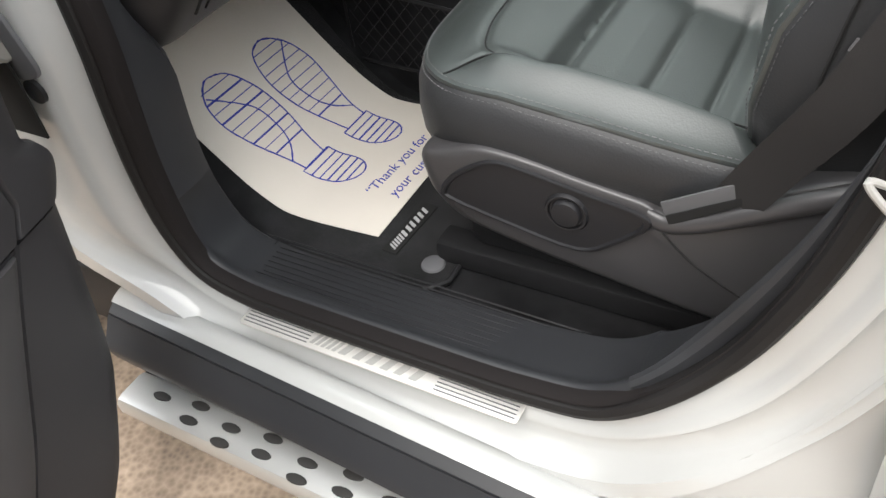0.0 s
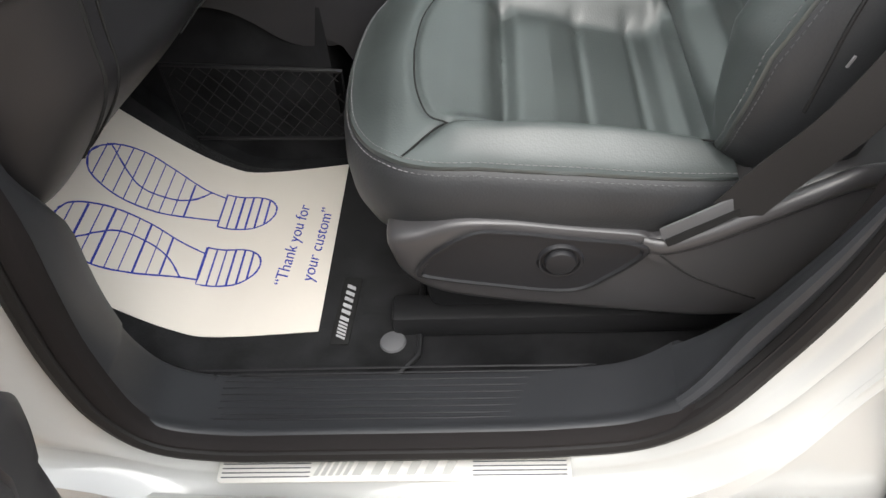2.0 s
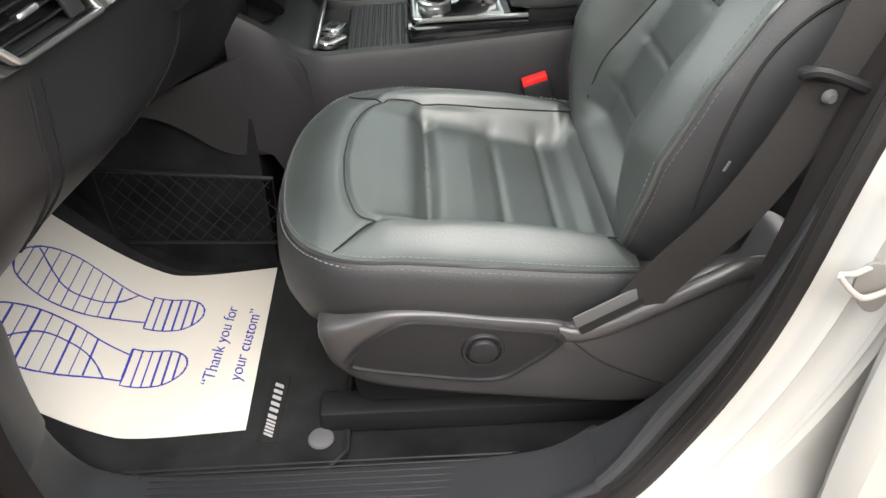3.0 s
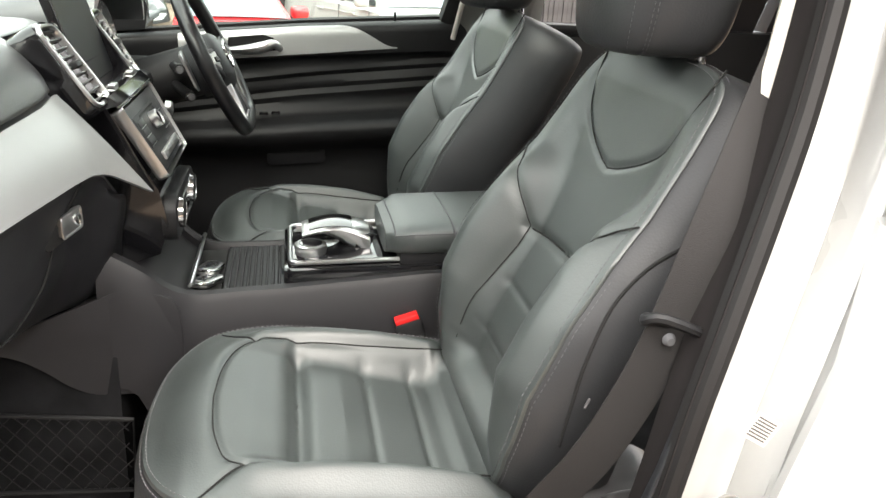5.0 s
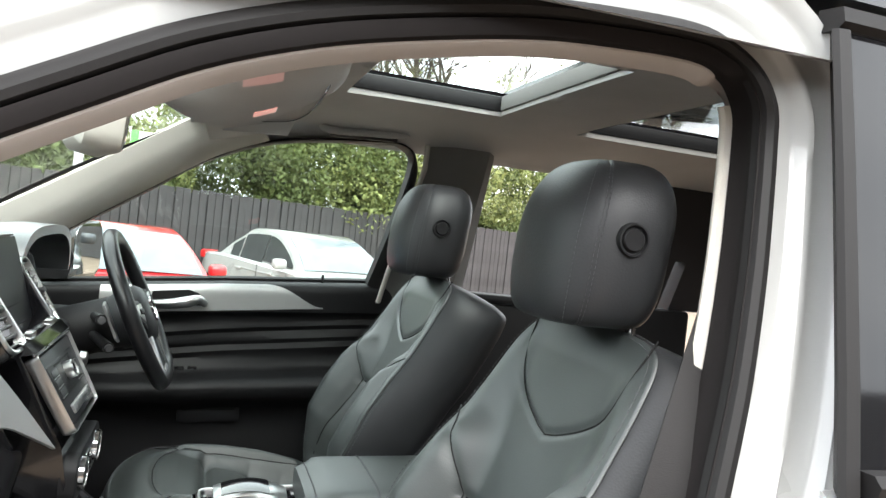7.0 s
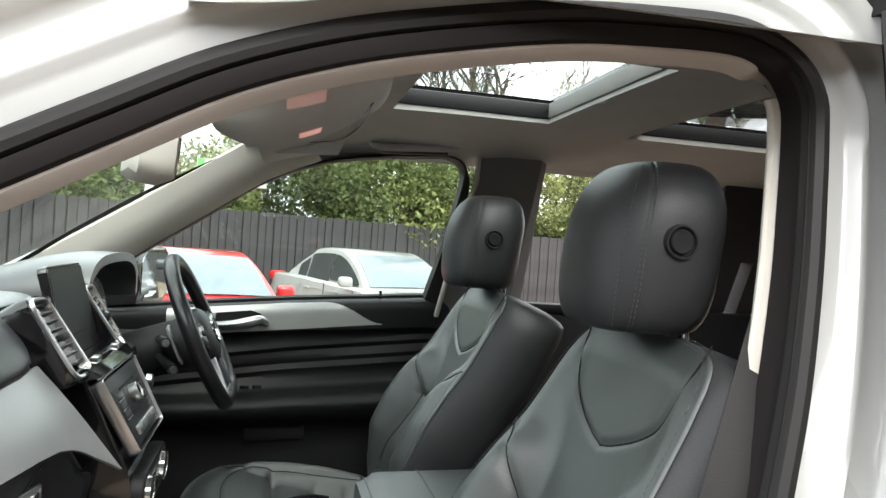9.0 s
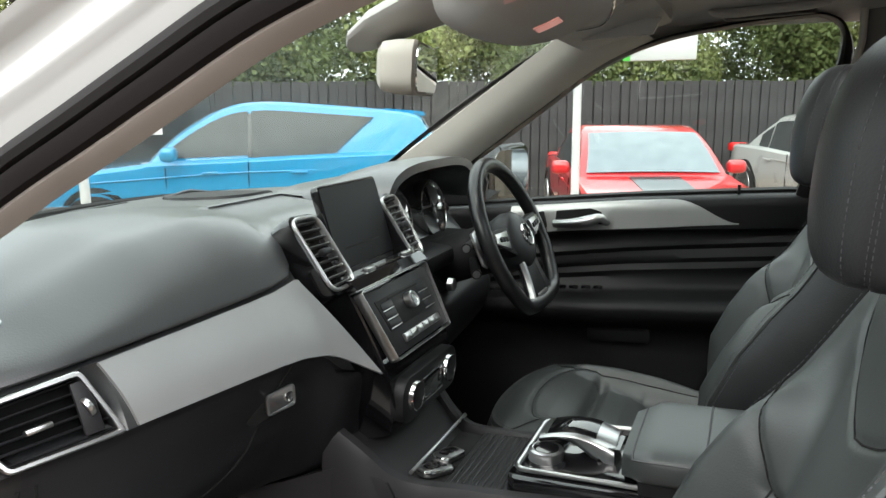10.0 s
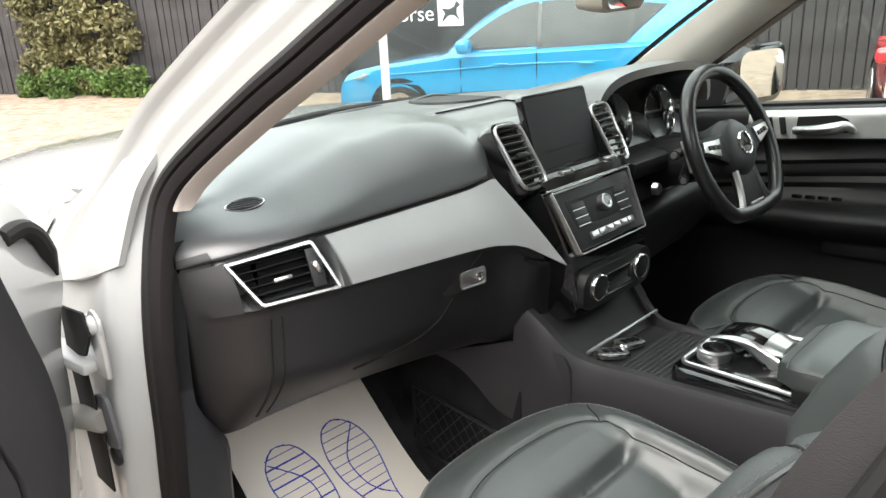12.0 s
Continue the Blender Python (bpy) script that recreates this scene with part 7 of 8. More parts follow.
strap([(0.668, -0.535, 1.44), (0.600, -0.585, 1.32), (0.518, -0.652, 1.18), (0.474, -0.664, 1.045), (0.430, -0.656, 0.93), (0.390, -0.634, 0.845), (0.362, -0.622, 0.785)], 0.047, (1, -0.25, -0.4))
part("guide", tube(cr([(0.450, -0.672, 1.084), (0.463, -0.682, 1.090), (0.522, -0.684, 1.066), (0.534, -0.672, 1.056), (0.519, -0.662, 1.058), (0.463, -0.660, 1.080)], 4, True), 0.0055, 8, True), PLASTIC, belt, "black belt guide loop")
part("guide_stud", lathe([(0, 0.006), (0.004, 0.006), (0.006, 0.003), (0.007, 0.0)], 16, pose(0.478, -0.670, 1.062, 90, 0, 0)), PLUG, belt)
part("shoulder_anchor", box((0.675, -0.525, 1.455), (0.05, 0.03, 0.09), 0.012), PLASTIC, belt)
strap([(0.62, 0.64, 1.45), (0.635, 0.665, 1.30), (0.65, 0.70, 1.15), (0.65, 0.72, 0.8)], 0.047, (1, 0, 0.1), "far_webbing")
for cy in (-0.148, 0.148):
    bk = thing("belt_buckle", "black seat belt buckle with a red button", "buckle", "belt buckles", at=(0.32, cy, 0.78))
    bm_ = pose(0.309, cy, 0.832, 0, 0, 0) @ pose(0, 0, 0, 0, -18, 0)
    part("housing", box((0, 0, 0), (0.046, 0.026, 0.11), 0.006, m=bm_ @ Matrix.Translation((0, 0, -0.055))), PLASTIC, bk)
    part("release", box((0, 0, 0), (0.040, 0.020, 0.010), 0.002, m=bm_ @ Matrix.Translation((-0.0, 0, 0.002))), RED, bk, "red release button")
# curved seam on the passenger seat's outer side
part("side_seam", tube(cr([(0.5147, -0.6032, 1.1299), (0.4801, -0.6008, 1.1049), (0.4476, -0.6038, 1.0659), (0.4233, -0.6121, 1.0080), (0.412, -0.6132, 0.9481), (0.4061, -0.6107, 0.9027)], 5), 0.0019, 6), DARK, seat, "dark curved seam")
# airbag tags on the seats' outer sides
for dy, dx in ((0.0, 0.0), (0.77, 0.012)):
    tg = part("airbag_tag", plate(rrect(0.012, 0.0026, 0.0004), basis((0.425 + dx, SY - 0.239 + dy, 0.965), (0.35, 0, 0.94), (-0.94, 0, 0.35)), 0.0012), THREAD, seat if dy == 0 else drv, "small pale tag") if dy == 0 else None

# tunnel sides ahead of the console
part("tunnel_carpet", loft([[Vector((x, y, z)) for y, z in ((-0.190, 0.50), (-0.172, 0.80), (-0.15, 0.88), (0.15, 0.88), (0.172, 0.80), (0.190, 0.50))] for x in (-0.80, -0.5, -0.3, -0.14)]), CARPET, console)
tt = flat([(-0.045, 0.70), (-0.045, 0.862), (-0.085, 0.895), (-0.11, 0.908), (-0.16, 0.893), (-0.25, 0.862), (-0.345, 0.838), (-0.36, 0.828), (-0.311, 0.823), (-0.272, 0.808), (-0.238, 0.782), (-0.21, 0.755), (-0.175, 0.735), (-0.12, 0.728)], 3)
part("tunnel_trim", plate([(x + 0.03, z) for x, z in tt], basis((-0.03, -0.160, 0), (1, 0.19, 0), (0, 0.02, 1)), 0.006, 0.002), CONSOLE, console, "soft grey tunnel side trim")


# ---- outside ----
def ground_mat():
    m = mat("tarmac", (0.25, 0.19, 0.14), 0.92, grain=0.9, gscale=55, vary=0.35, vscale=7, spec=0.2)
    N, L = m.node_tree.nodes, m.node_tree.links
    b = N["Principled BSDF"]
    tc = N.new("ShaderNodeTexCoord")
    v = N.new("ShaderNodeTexVoronoi")
    v.inputs["Scale"].default_value = 70
    L.new(tc.outputs["Object"], v.inputs["Vector"])
    old = b.inputs["Base Color"].links[0].from_socket
    hs = N.new("ShaderNodeMixRGB")
    hs.blend_type = "MULTIPLY"
    hs.inputs["Fac"].default_value = 0.5
    L.new(old, hs.inputs["Color1"])
    L.new(v.outputs["Distance"], hs.inputs["Color2"])
    bw = N.new("ShaderNodeHueSaturation")
    bw.inputs["Saturation"].default_value = 0.95
    bw.inputs["Value"].default_value = 1.5
    L.new(hs.outputs["Color"], bw.inputs["Color"])
    L.new(bw.outputs["Color"], b.inputs["Base Color"])
    return m


single("ground", grid(lambda u, v: (-400 + 800 * u, -400 + 800 * v, GROUND), 20, 20), ground_mat(), "worn brown-grey tarmac yard", "ground", kind="structure")
FENCE = mat("fence_wood", (0.050, 0.047, 0.048), 0.85, grain=0.5, gscale=8, vary=0.35, vscale=2.5, stretch=(8, 8, 0.6))
FD = Vector((1, 0.5, 0)).normalized()
FNV = Vector((0.5, -1, 0)).normalized()
fence = thing("fence", "dark stained close-boarded fence behind the cars", "fence", at=(0, 12, 0))
rng = random.Random(4)
bm = box((0, 0, 0.91), (0.128, 0.020, 1.82), 0.004, 1)
bm2 = bmesh.new()
box((0, 0, 0.89), (40.0, 0.012, 1.74), bm=bm2)
rot = math.degrees(math.atan2(FD.y, FD.x))
backing = part("backing", bm2, FENCE, fence)
backing.matrix_basis = pose(0, 12.04, GROUND, 0, 0, rot)
first = part("fence_board", bm, FENCE, fence)
first.matrix_basis = pose(0, 12, GROUND, 0, 0, rot)
for i in range(-135, 75):
    p = Vector((0, 12, GROUND)) + FD * (i * 0.142)
    ob = first if i == 0 else new("fence_board", first.data)
    if i != 0:
        ob.parent = fence
        ob.matrix_parent_inverse = first.matrix_parent_inverse
    ob.matrix_basis = pose(p.x + FNV.x * 0.012 * (i % 2), p.y + FNV.y * 0.012 * (i % 2), p.z + rng.uniform(-0.012, 0.012), 0, rng.uniform(-0.4, 0.4), rot)

LEAF = mat("leaf_green", (0.11, 0.14, 0.045), 0.6, vary=0.5, vscale=0.9, spec=0.3)
LEAF2 = mat("leaf_yellow_green", (0.21, 0.24, 0.08), 0.6, vary=0.4, vscale=1.3, spec=0.3)
BARK = mat("bark", (0.085, 0.070, 0.055), 0.9, grain=0.6, gscale=40, vary=0.3)
for m_ in (LEAF, LEAF2):
    m_.node_tree.nodes["Principled BSDF"].inputs["Subsurface Weight"].default_value = 0.0


def leaves(centres, count, size, seed):
    """Many small folded leaf blades round clump centres (x, y, z, radius)."""
    g = np.random.default_rng(seed)
    w = np.array([c[3] ** 2 for c in centres])
    idx = g.choice(len(centres), count, p=w / w.sum())
    C = np.array([c[:3] for c in centres])[idx]
    R = np.array([c[3] for c in centres])[idx]
    d = g.normal(size=(count, 3))
    d /= np.linalg.norm(d, axis=1)[:, None]
    P = C + d * (R * g.uniform(0.55, 1.08, count))[:, None] * np.array([1, 1, 0.8])
    a = g.normal(size=(count, 3))
    a /= np.linalg.norm(a, axis=1)[:, None]
    b = np.cross(a, g.normal(size=(count, 3)))
    b /= np.linalg.norm(b, axis=1)[:, None]
    s = size * g.uniform(0.6, 1.4, count)[:, None]
    V = np.stack([P - a * s, P + b * s * 0.5, P + a * s, P - b * s * 0.5], 1).reshape(-1, 3)
    F = np.arange(count * 4).reshape(-1, 4)
    me = bpy.data.meshes.new("leaves")
    me.from_pydata(V.tolist(), [], F.tolist())
    return me


def stuff(name, me, material, label, category):
    me.materials.append(material)
    return tagged(new(name, me), label, category, kind="stuff")


rng = random.Random(11)
hedge, hedge2 = [], []
for i in range(300):
    s = rng.uniform(-24, 16)
    p = Vector((0, 12, 0)) + FD * s - FNV * rng.uniform(0.6, 4.5)
    top = 3.6 + 0.8 * math.sin(s * 0.55) + 0.5 * math.sin(s * 1.7 + 1) + 1.6 * sstep(-2, -5, s) - 2.6 * sstep(-11, -16, s)
    z = rng.uniform(1.2, max(1.6, top))
    (hedge if rng.random() < 0.62 else hedge2).append((p.x, p.y, z, rng.uniform(0.5, 1.0)))
stuff("hedge", leaves(hedge, 230000, 0.056, 1), LEAF, "dense green hedge of trees behind the fence", "hedge")
stuff("hedge_light", leaves(hedge2, 120000, 0.052, 2), LEAF2, "yellow-green spring leaves behind the fence", "hedge")


def bare_tree(x, y, h, seed, spread=0.55, depth=6):
    g = random.Random(seed)
    t = thing("tree", "bare spring tree with fine twigs behind the fence", "tree", "trees behind the fence", at=(x, y, GROUND))
    tr, tw = bmesh.new(), bmesh.new()

    def grow(p, d, L, r, n):
        q = p + d * L
        mid_ = p.lerp(q, 0.5) + Vector((g.uniform(-1, 1), g.uniform(-1, 1), g.uniform(-0.3, 0.3))) * L * 0.07
        tube([p, mid_, q], [r, r * 0.85, r * 0.7], 7 if n > 3 else 4, bm=tr if n > 3 else tw)
        if n == 0:
            return
        for _ in range(3 if n > 1 else 4):
            e = (d + Vector((g.uniform(-1, 1), g.uniform(-1, 1), g.uniform(-0.35, 0.7))) * spread * 1.25).normalized()
            grow(p.lerp(q, g.uniform(0.55, 1.0)), e, L * g.uniform(0.6, 0.82), r * 0.62, n - 1)

    grow(Vector((x, y, GROUND)), Vector((0.03, 0.02, 1)), h * 0.30, h * 0.018, depth)
    part("trunk", tr, BARK, t, "brown trunk and limbs")
    part("twigs", tw, BARK, t, "fine bare twigs")
    return t


bare_tree(5.2, 16.2, 8.5, 3)
bare_tree(9.5, 15.0, 8.0, 9)
bare_tree(4.2, 5.6, 9.5, 5)
bare_tree(-11.5, 8.3, 7.0, 14)
buds = []
rng = random.Random(8)
for i in range(120):
    cx_, cy_, cz_ = rng.choice(((5.2, 16.2, 5.5), (9.5, 15, 5.0), (-11.5, 8.3, 4.6)))
    buds.append((cx_ + rng.gauss(0, 1.3), cy_ + rng.gauss(0, 1.3), cz_ + rng.gauss(0, 1.5), rng.uniform(0.3, 0.7)))
stuff("tree_buds", leaves(buds, 5000, 0.05, 5), LEAF2, "young leaves on the bare trees", "leaves")

# ivy over the fence at its far end, weeds at its foot
ivy = []
rng = random.Random(21)
for i in range(70):
    s = rng.uniform(-17.6, -15.0)
    p = Vector((0, 12, 0)) + FD * s + FNV * rng.uniform(0.02, 0.22)
    ivy.append((p.x, p.y, rng.uniform(0.1, 2.1), rng.uniform(0.16, 0.34)))
stuff("ivy", leaves(ivy, 15000, 0.050, 7), mat("ivy_leaf", (0.17, 0.16, 0.075), 0.6, vary=0.5, vscale=2.5, spec=0.3), "thick ivy hanging over the fence", "ivy")
weed = []
for i in range(60):
    s = rng.uniform(-17.5, -12.4)
    p = Vector((0, 12, 0)) + FD * s + FNV * rng.uniform(0.1, 0.6)
    weed.append((p.x, p.y, rng.uniform(0.02, 0.45) - 0.05, rng.uniform(0.12, 0.24)))
stuff("weeds", leaves(weed, 9000, 0.045, 8), mat("weed_leaf", (0.085, 0.15, 0.03), 0.6, vary=0.5, vscale=2.5), "low green weeds along the fence foot", "weeds")

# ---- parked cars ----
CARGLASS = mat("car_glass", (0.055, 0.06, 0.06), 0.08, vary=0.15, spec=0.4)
# paler than the side glass: the base colour stands in for reflected sky
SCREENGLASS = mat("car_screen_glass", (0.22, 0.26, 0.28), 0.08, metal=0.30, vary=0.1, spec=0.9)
TYRE = mat("tyre", (0.015, 0.015, 0.015), 0.8)
LENS = mat("lamp_lens", (0.75, 0.75, 0.72), 0.1, coat=0.5)


def parked_car(name, label, paint, m, length, width, height, hatch, stripe=None):
    """Car with its nose along local -x, on local z = 0."""
    t = thing(name, label, "car", "parked cars")
    t.matrix_world = m
    L, W, H = length / 2, width / 2, height
    belt_ = H * 0.62
    prof = [(-L, 0.30 * H), (-L + 0.03, 0.42 * H), (-L * 0.92, 0.49 * H), (-L * 0.75, 0.54 * H), (-L * 0.42, 0.60 * H), (-L * 0.36, 0.615 * H), (0.0, 0.635 * H), (L * 0.5, 0.665 * H), (L * 0.86, 0.68 * H if hatch else 0.66 * H), (L * 0.97, 0.64 * H), (L, 0.50 * H), (L * 0.99, 0.28 * H)]
    P = [(v.x, v.z) for v in cr([(x, 0, z) for x, z in prof], 4)]
    rings = []
    for x, z in P:
        nose = sstep(-L, -L * 0.72, x) * (1 - 0.6 * sstep(L * 0.8, L, x))
        w = W * (0.72 + 0.28 * nose)
        rings.append([Vector((x, s * w * k, zz)) for s, seq in ((-1, ((0.90, 0.16 * H), (0.97, 0.22 * H), (1.0, min(z - 0.03, 0.42 * H)), (0.975, z - 0.04), (0.93, z - 0.006), (0.86, z))), (1, ((0.86, z), (0.93, z - 0.006), (0.975, z - 0.04), (1.0, min(z - 0.03, 0.42 * H)), (0.97, 0.22 * H), (0.90, 0.16 * H)))) for k, zz in seq])

    def addp(nm, bm, mt, parent=t, lab="", ang=35):
        finish(bm, ang)
        me = bpy.data.meshes.new(nm)
        bm.to_mesh(me)
        bm.free()
        me.materials.append(mt)
        ob = new(nm, me)
        ob.parent = parent
        if lab:
            ob["label"] = lab
        return ob

    addp("body", loft(rings), paint, lab="painted body")
    # cabin
    x0, x1, x2, x3 = -L * 0.40, -L * 0.06, L * (0.80 if hatch else 0.40), L * (0.965 if hatch else 0.70)
    top = cr([(x0, 0, 0.60 * H), (x0 * 0.55 + x1 * 0.45, 0, 0.80 * H), (x1, 0, 0.955 * H), (L * 0.10, 0, H), (L * 0.34, 0, 0.985 * H), (x2, 0, (0.925 if hatch else 0.94) * H), ((x2 + x3) / 2, 0, (0.84 if hatch else 0.82) * H), (x3, 0, 0.67 * H)], 4)
    rr = []
    for p in top:
        k = (p.z - 0.6 * H) / (0.4 * H)
        w = W * (0.90 - 0.17 * k)
        base = 0.60 * H
        rr.append([Vector((p.x, -W * 0.90, base)), Vector((p.x, -w - 0.004, p.z - 0.03)), Vector((p.x, -w * 0.93, p.z)), Vector((p.x, w * 0.93, p.z)), Vector((p.x, w + 0.004, p.z - 0.03)), Vector((p.x, W * 0.90, base))])
    addp("cabin", loft(rr), paint, lab="painted roof and pillars")
    # side windows, screens
    def side_glass(ax, bx, s, end=None):
        """Side window from ax to bx, its rear edge reaching end at the top."""
        def f(u, v):
            x = ax + ((bx if end is None else bx + (end - bx) * v) - ax) * u
            tz = interp([(p.x, p.z) for p in top], x) - 0.085
            bz = 0.635 * H + 0.03 * u
            z = bz + (max(tz, bz + 0.005) - bz) * v
            k = (z - 0.6 * H) / (0.4 * H)
            return Vector((x, s * (W * (0.90 - 0.17 * k) + 0.012), z))
        bm = grid(f, 16, 6)
        bmesh.ops.recalc_face_normals(bm, faces=bm.faces)
        bmesh.ops.solidify(bm, geom=bm.faces[:], thickness=0.006)
        return addp("side_window", bm, CARGLASS, lab="dark side window")
    for s in (-1, 1):
        if hatch:
            side_glass(x0 + 0.16, L * 0.065, s)
            side_glass(L * 0.065 + 0.03, L * 0.46, s, L * 0.64)
            addp("window_pillar", loft([[Vector((L * 0.065 + a, s * (W * (0.90 - 0.17 * (z / H - 0.6) / 0.4) + b), z)) for a, b in ((-0.004, 0.004), (-0.004, 0.016), (0.034, 0.016), (0.034, 0.004))] for z in (0.64 * H, 0.80 * H, 0.925 * H)]), GLOSS)
        else:
            side_glass(x0 + 0.20, L * 0.065, s)
            side_glass(L * 0.075, L * 0.38, s)
            side_glass(L * 0.40, L * 0.52, s)
        addp("door_line", tube([(-L * 0.30, s * W * 1.0, 0.25 * H), (-L * 0.30, s * W * 0.985, 0.58 * H)], 0.006, 5), DARK)
        addp("door_line", tube([(L * 0.07, s * W * 1.0, 0.22 * H), (L * 0.07, s * W * 0.985, 0.62 * H)], 0.006, 5), DARK)
        addp("waist_line", tube([(-L * 0.7, s * W * 0.992, 0.48 * H), (0, s * W * 1.002, 0.545 * H), (L * 0.85, s * W * 0.95, 0.57 * H)], 0.008, 6), paint)
        for x in (-L * 0.10, L * 0.30):
            addp("door_handle", box((x, s * (W + 0.006), 0.545 * H), (0.16, 0.03, 0.026), 0.009), paint)
        addp("mirror", box((-L * 0.27, s * (W + 0.07), 0.67 * H), (0.15, 0.19, 0.14), 0.05, 3), paint, lab="door mirror")
        addp("headlamp", loft([[Vector((-L * 0.97 + 0.02, s * W * 0.50, 0.41 * H)), Vector((-L * 0.86, s * W * 0.86, 0.44 * H)), Vector((-L * 0.78, s * W * 0.93, 0.475 * H)), Vector((-L * 0.90, s * W * 0.70, 0.475 * H))], [Vector((-L * 0.97 - 0.015, s * W * 0.52, 0.42 * H)), Vector((-L * 0.88, s * W * 0.90, 0.45 * H)), Vector((-L * 0.80, s * W * 0.965, 0.485 * H)), Vector((-L * 0.91, s * W * 0.70, 0.495 * H))]]), LENS, lab="clear headlamp")
        addp("tail_lamp", box((L * 0.94, s * W * 0.76, 0.615 * H), (0.20, 0.26, 0.13), 0.04), RED, lab="red tail lamp")
        for x in (-L * 0.62, L * 0.62):
            wm = pose(x, s * (W - 0.10), 0.31, 90, 0, 0)
            wh_ = addp("wheel", lathe([(0.0, -0.10), (0.26, -0.11), (0.31, -0.09), (0.315, 0.0), (0.31, 0.09), (0.26, 0.11), (0.0, 0.10)], 28, wm), TYRE, lab="black tyre")
            addp("rim", lathe([(0.0, 0.112), (0.10, 0.118), (0.21, 0.108), (0.225, 0.114), (0.23, 0.09), (0.0, -0.112)], 24, pose(x, s * (W - 0.10 + 0.004), 0.31, 90 if s < 0 else -90, 0, 0)), SATIN, wh_, lab="alloy rim")
            addp("wheel_arch", lathe([(0.30, -0.02), (0.35, -0.02), (0.36, 0.01), (0.30, 0.012)], 28, pose(x, s * (W - 0.012), 0.33, 90, 0, 0)), DARK)

    def screen(pa, pb, name):
        curve_ = [(p.x, p.z) for p in top]

        def f(u, v):
            x = pa[0] + (pb[0] - pa[0]) * v
            z = interp(curve_, x)
            k = (z - 0.6 * H) / (0.4 * H)
            return Vector((x + (0.008 if pa[0] > 0 else -0.008), (2 * u - 1) * W * (0.90 - 0.17 * k) * 0.90, z + 0.012 + 0.012 * (1 - (2 * u - 1) ** 2)))
        bm = grid(f, 14, 6)
        bmesh.ops.recalc_face_normals(bm, faces=bm.faces)
        bmesh.ops.solidify(bm, geom=bm.faces[:], thickness=0.006)
        addp(name, bm, SCREENGLASS, lab="screen with reflected sky partly put into its pale colour")

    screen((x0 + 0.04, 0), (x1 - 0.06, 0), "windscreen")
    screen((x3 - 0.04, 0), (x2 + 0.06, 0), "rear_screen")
    addp("grille", box((-L * 0.985, 0, 0.30 * H), (0.06, W * 1.0, 0.16), 0.02), DARK, lab="dark grille")
    if hatch:
        addp("spoiler", loft([[Vector((x, y, z)) for x, z in ((x2 - 0.25, 0.955 * H), (x2 + 0.16, 0.93 * H), (x2 + 0.18, 0.905 * H), (x2, 0.89 * H))] for y in (-W * 0.68, 0, W * 0.68)]), paint, lab="roof spoiler")
    if stripe is not None:
        def f(u, v):
            x = -L * 0.80 + L * 0.40 * u
            z = interp([(a, b) for a, b in P], x) + 0.006
            return Vector((x, -W * 0.30 + 0.60 * W * v, z))
        bm = grid(f, 10, 4)
        bmesh.ops.recalc_face_normals(bm, faces=bm.faces)
        bmesh.ops.solidify(bm, geom=bm.faces[:], thickness=0.004)
        addp("bonnet_stripe", bm, stripe, lab="dark bonnet panel")
    return t


BLUE = mat("paint_blue", (0.005, 0.25, 0.50), 0.3, metal=0.1, vary=0.04, coat=1.0)
REDP = mat("paint_red", (0.62, 0.025, 0.03), 0.3, vary=0.04, coat=1.0)
GREYP = mat("paint_dark_grey", (0.06, 0.065, 0.07), 0.3, vary=0.04, coat=1.0)
parked_car("blue_hatchback", "bright blue five-door hatchback parked side-on", BLUE, pose(-4.708, 5.837, GROUND + 0.02, 0, 0, 26.3), 4.33, 1.82, 1.50, True)
parked_car("red_coupe", "red coupe with a dark bonnet panel, parked nose-on", REDP, pose(-0.80, 7.64, GROUND, 0, 0, 110.6), 4.1, 1.70, 1.24, False, GREYP)
parked_car("white_saloon", "white saloon parked beside the fence", PAINT, pose(1.64, 9.86, GROUND, 0, 0, 115.5), 4.28, 1.71, 1.33, False)
parked_car("dark_saloon", "dark grey saloon parked in the row", GREYP, pose(5.6, 8.2, GROUND, 0, 0, 55), 4.5, 1.8, 1.42, False)

# sign board on the fence, white posts
signs = thing("sign_board", "dark rounded sign board with white words and a small picture panel", "sign", at=(-7, 7.6, 1.2))
SGM = basis((-8.64 + 0.03, 7.68 - 0.08, 1.45), FD, (0, 0, 1))
SIGN = mat("sign_dark", (0.030, 0.033, 0.036), 0.5, vary=0.08)
part("board", plate([(-1.9, -1.1), (1.05, -1.1)] + [(1.05 + 0.55 * math.sin(a), -0.15 + 0.95 * -math.cos(a)) for a in (math.pi * i / 14 for i in range(15))] + [(-1.9, 0.8)], SGM, 0.03, 0.006), SIGN, signs)
WHITE = mat("sign_white", (0.8, 0.8, 0.8), 0.6)
lettering("horse", 0.34, SGM @ Matrix.Translation((0.0, -0.37, 0.034)), WHITE, signs, "word", "white word", 0.002)
lettering("ED BY", 0.17, SGM @ Matrix.Translation((0.15, 0.02, 0.034)), mat("sign_cyan", (0.05, 0.45, 0.55), 0.6), signs, "word", "cyan words", 0.002)
part("picture_panel", plate(rrect(0.42, 0.42, 0.01), SGM @ Matrix.Translation((0.66, -0.25, 0.031)), 0.004), WHITE, signs, "white square panel")
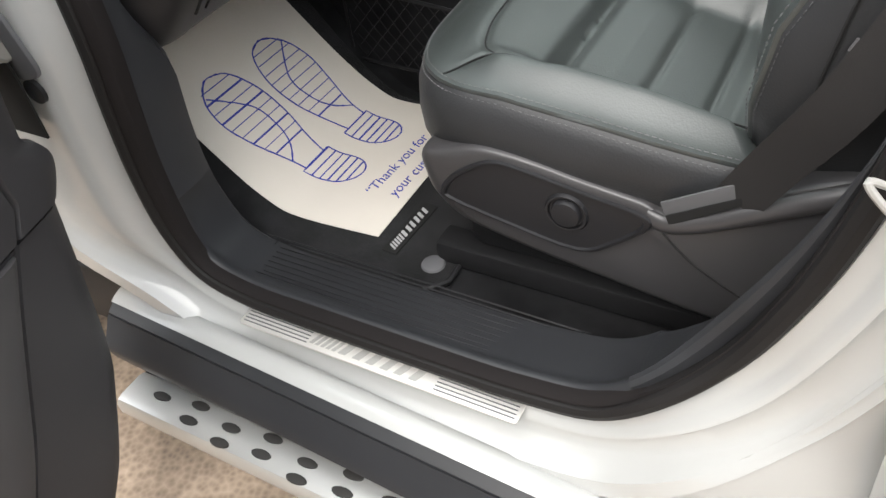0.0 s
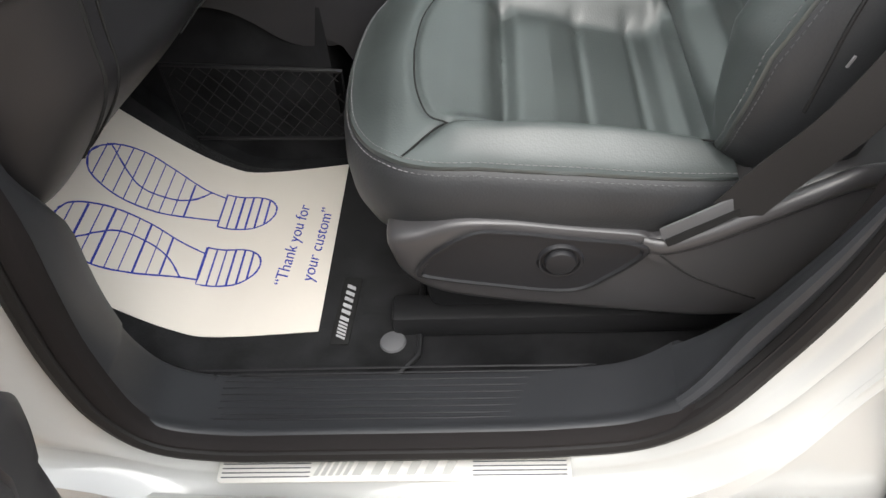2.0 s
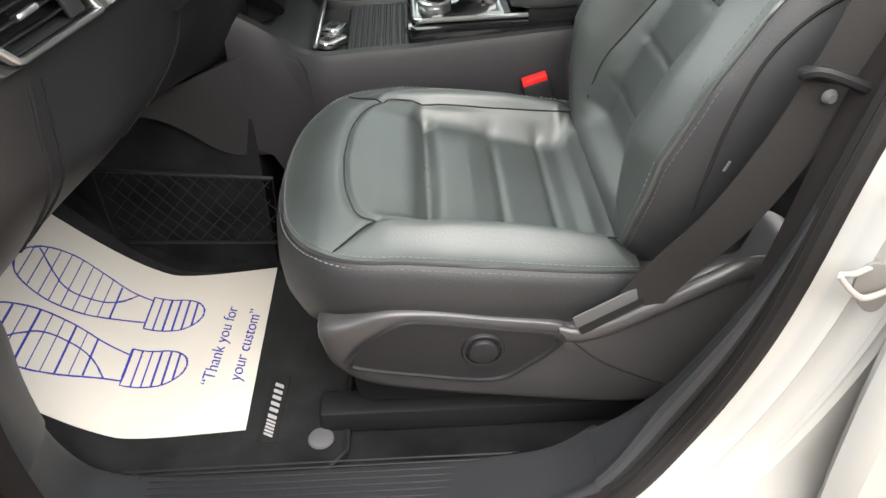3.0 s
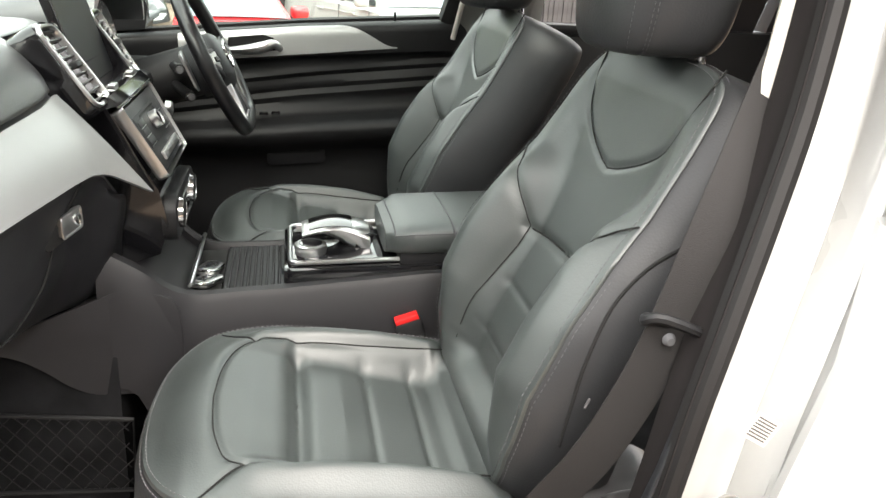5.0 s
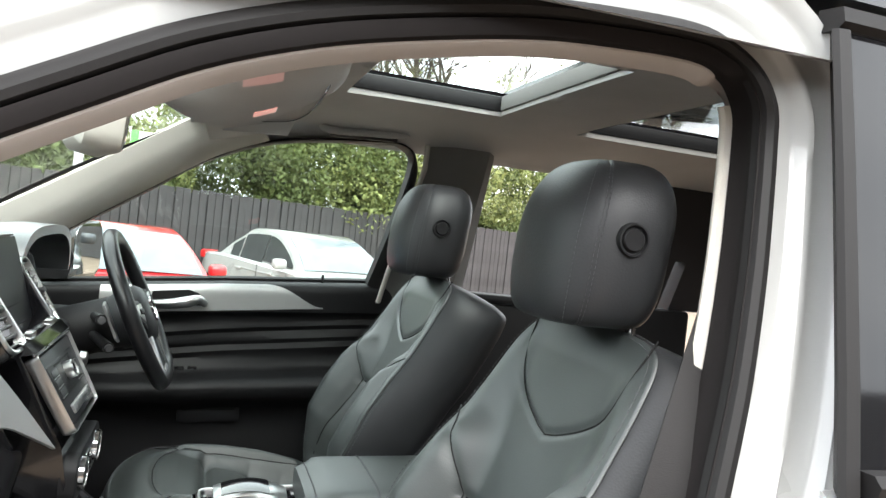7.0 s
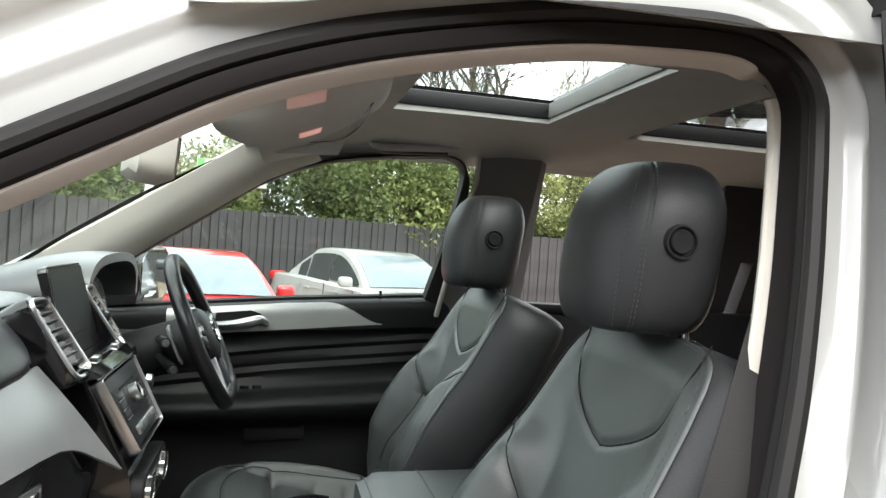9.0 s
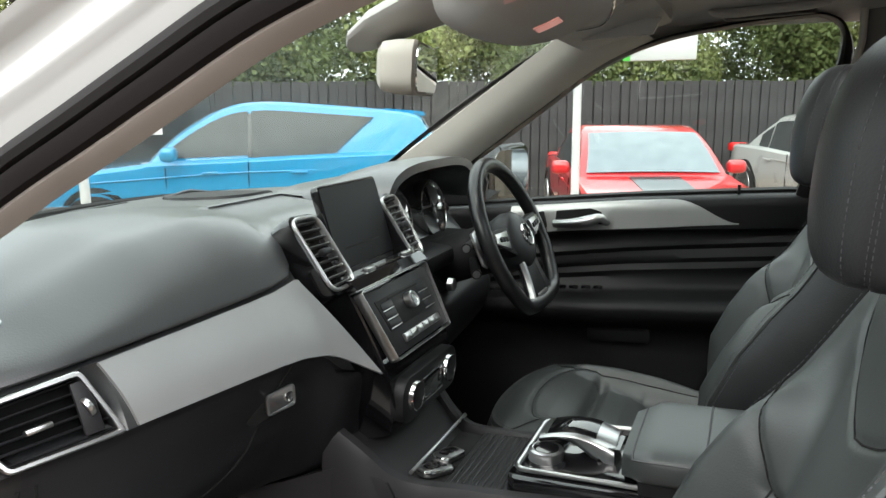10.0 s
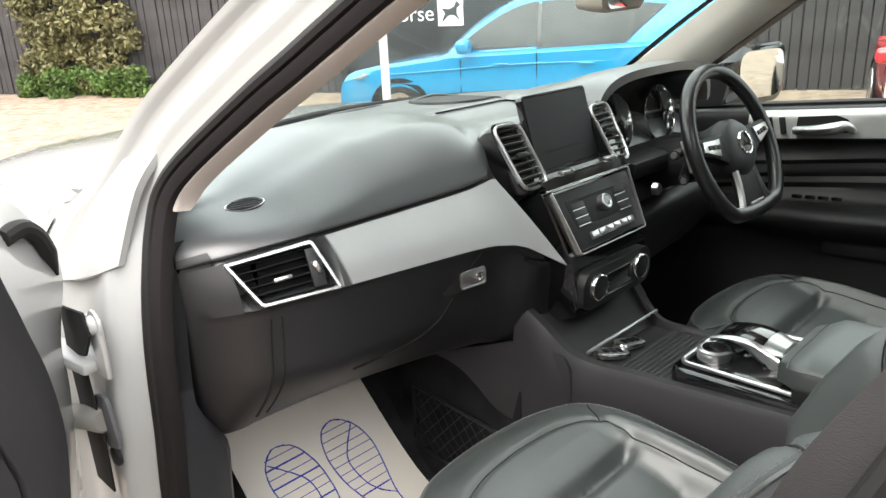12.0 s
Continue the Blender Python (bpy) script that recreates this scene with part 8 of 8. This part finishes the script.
part("picture", plate([(-0.15, -0.16), (-0.09, -0.02), (-0.14, 0.06), (-0.02, 0.04), (0.06, 0.08), (0.10, 0.17), (0.17, 0.10), (0.11, 0.06), (0.10, -0.02), (0.16, -0.14), (0.06, -0.05), (-0.03, -0.05)], SGM @ Matrix.Translation((0.66, -0.25, 0.036)), 0.003), SIGN, signs, "dark emblem shape")
POST = mat("post_white", (0.62, 0.62, 0.62), 0.5, vary=0.06)
for x, y, h in ((-3.47, 2.46, 1.30), (-0.78, 4.40, 1.95)):
    pt = thing("post", "slim white metal post in the yard", "post", "yard posts", at=(x, y, GROUND))
    part("shaft", tube([(x, y, GROUND), (x, y, h)], 0.030, 14), POST, pt)
    part("cap", tube([(x, y, h), (x, y, h + 0.015)], [0.034, 0.028], 14), POST, pt)
hs_ = thing("hanging_sign", "white and green sign on a post", "sign", at=(-0.5, 4.42, 1.80))
part("panel", box((-0.225, 4.40, 1.81), (0.49, 0.03, 0.18), 0.008), POST, hs_)
part("green_band", box((-0.44, 4.38, 1.81), (0.05, 0.012, 0.18), 0.003), mat("sign_green", (0.10, 0.55, 0.08), 0.6), hs_)

# plain dark wall across the yard, unseen behind the viewer, added to block low sky
WALLB = mat("sky_blocking_wall", (0.055, 0.052, 0.05), 0.85, grain=0.3, gscale=20, vary=0.2, vscale=1.2)
single("wall_south", box((0, -6.5, 1.95), (60, 0.3, 4.1)), WALLB, "plain dark unseen wall across the yard, added to block low sky light", "wall", kind="structure")

# the car's own wheels
for x in (-1.36, 1.56):
    for s in (-1, 1):
        wm = pose(x, s * 0.78, GROUND + 0.37, 90, 0, 0)
        tyre = part("wheel", lathe([(0.0, -0.11), (0.27, -0.12), (0.35, -0.11), (0.37, -0.05), (0.37, 0.05), (0.35, 0.11), (0.27, 0.12), (0.0, 0.11)], 36, wm), TYRE, car, "black tyre")
        part("wheel_rim", lathe([(0.0, 0.128), (0.08, 0.132), (0.22, 0.118), (0.255, 0.126), (0.26, 0.10), (0.0, -0.05)], 32, pose(x, s * 0.782, GROUND + 0.37, 90 if s < 0 else -90, 0, 0)), SATIN, tyre, "alloy rim")
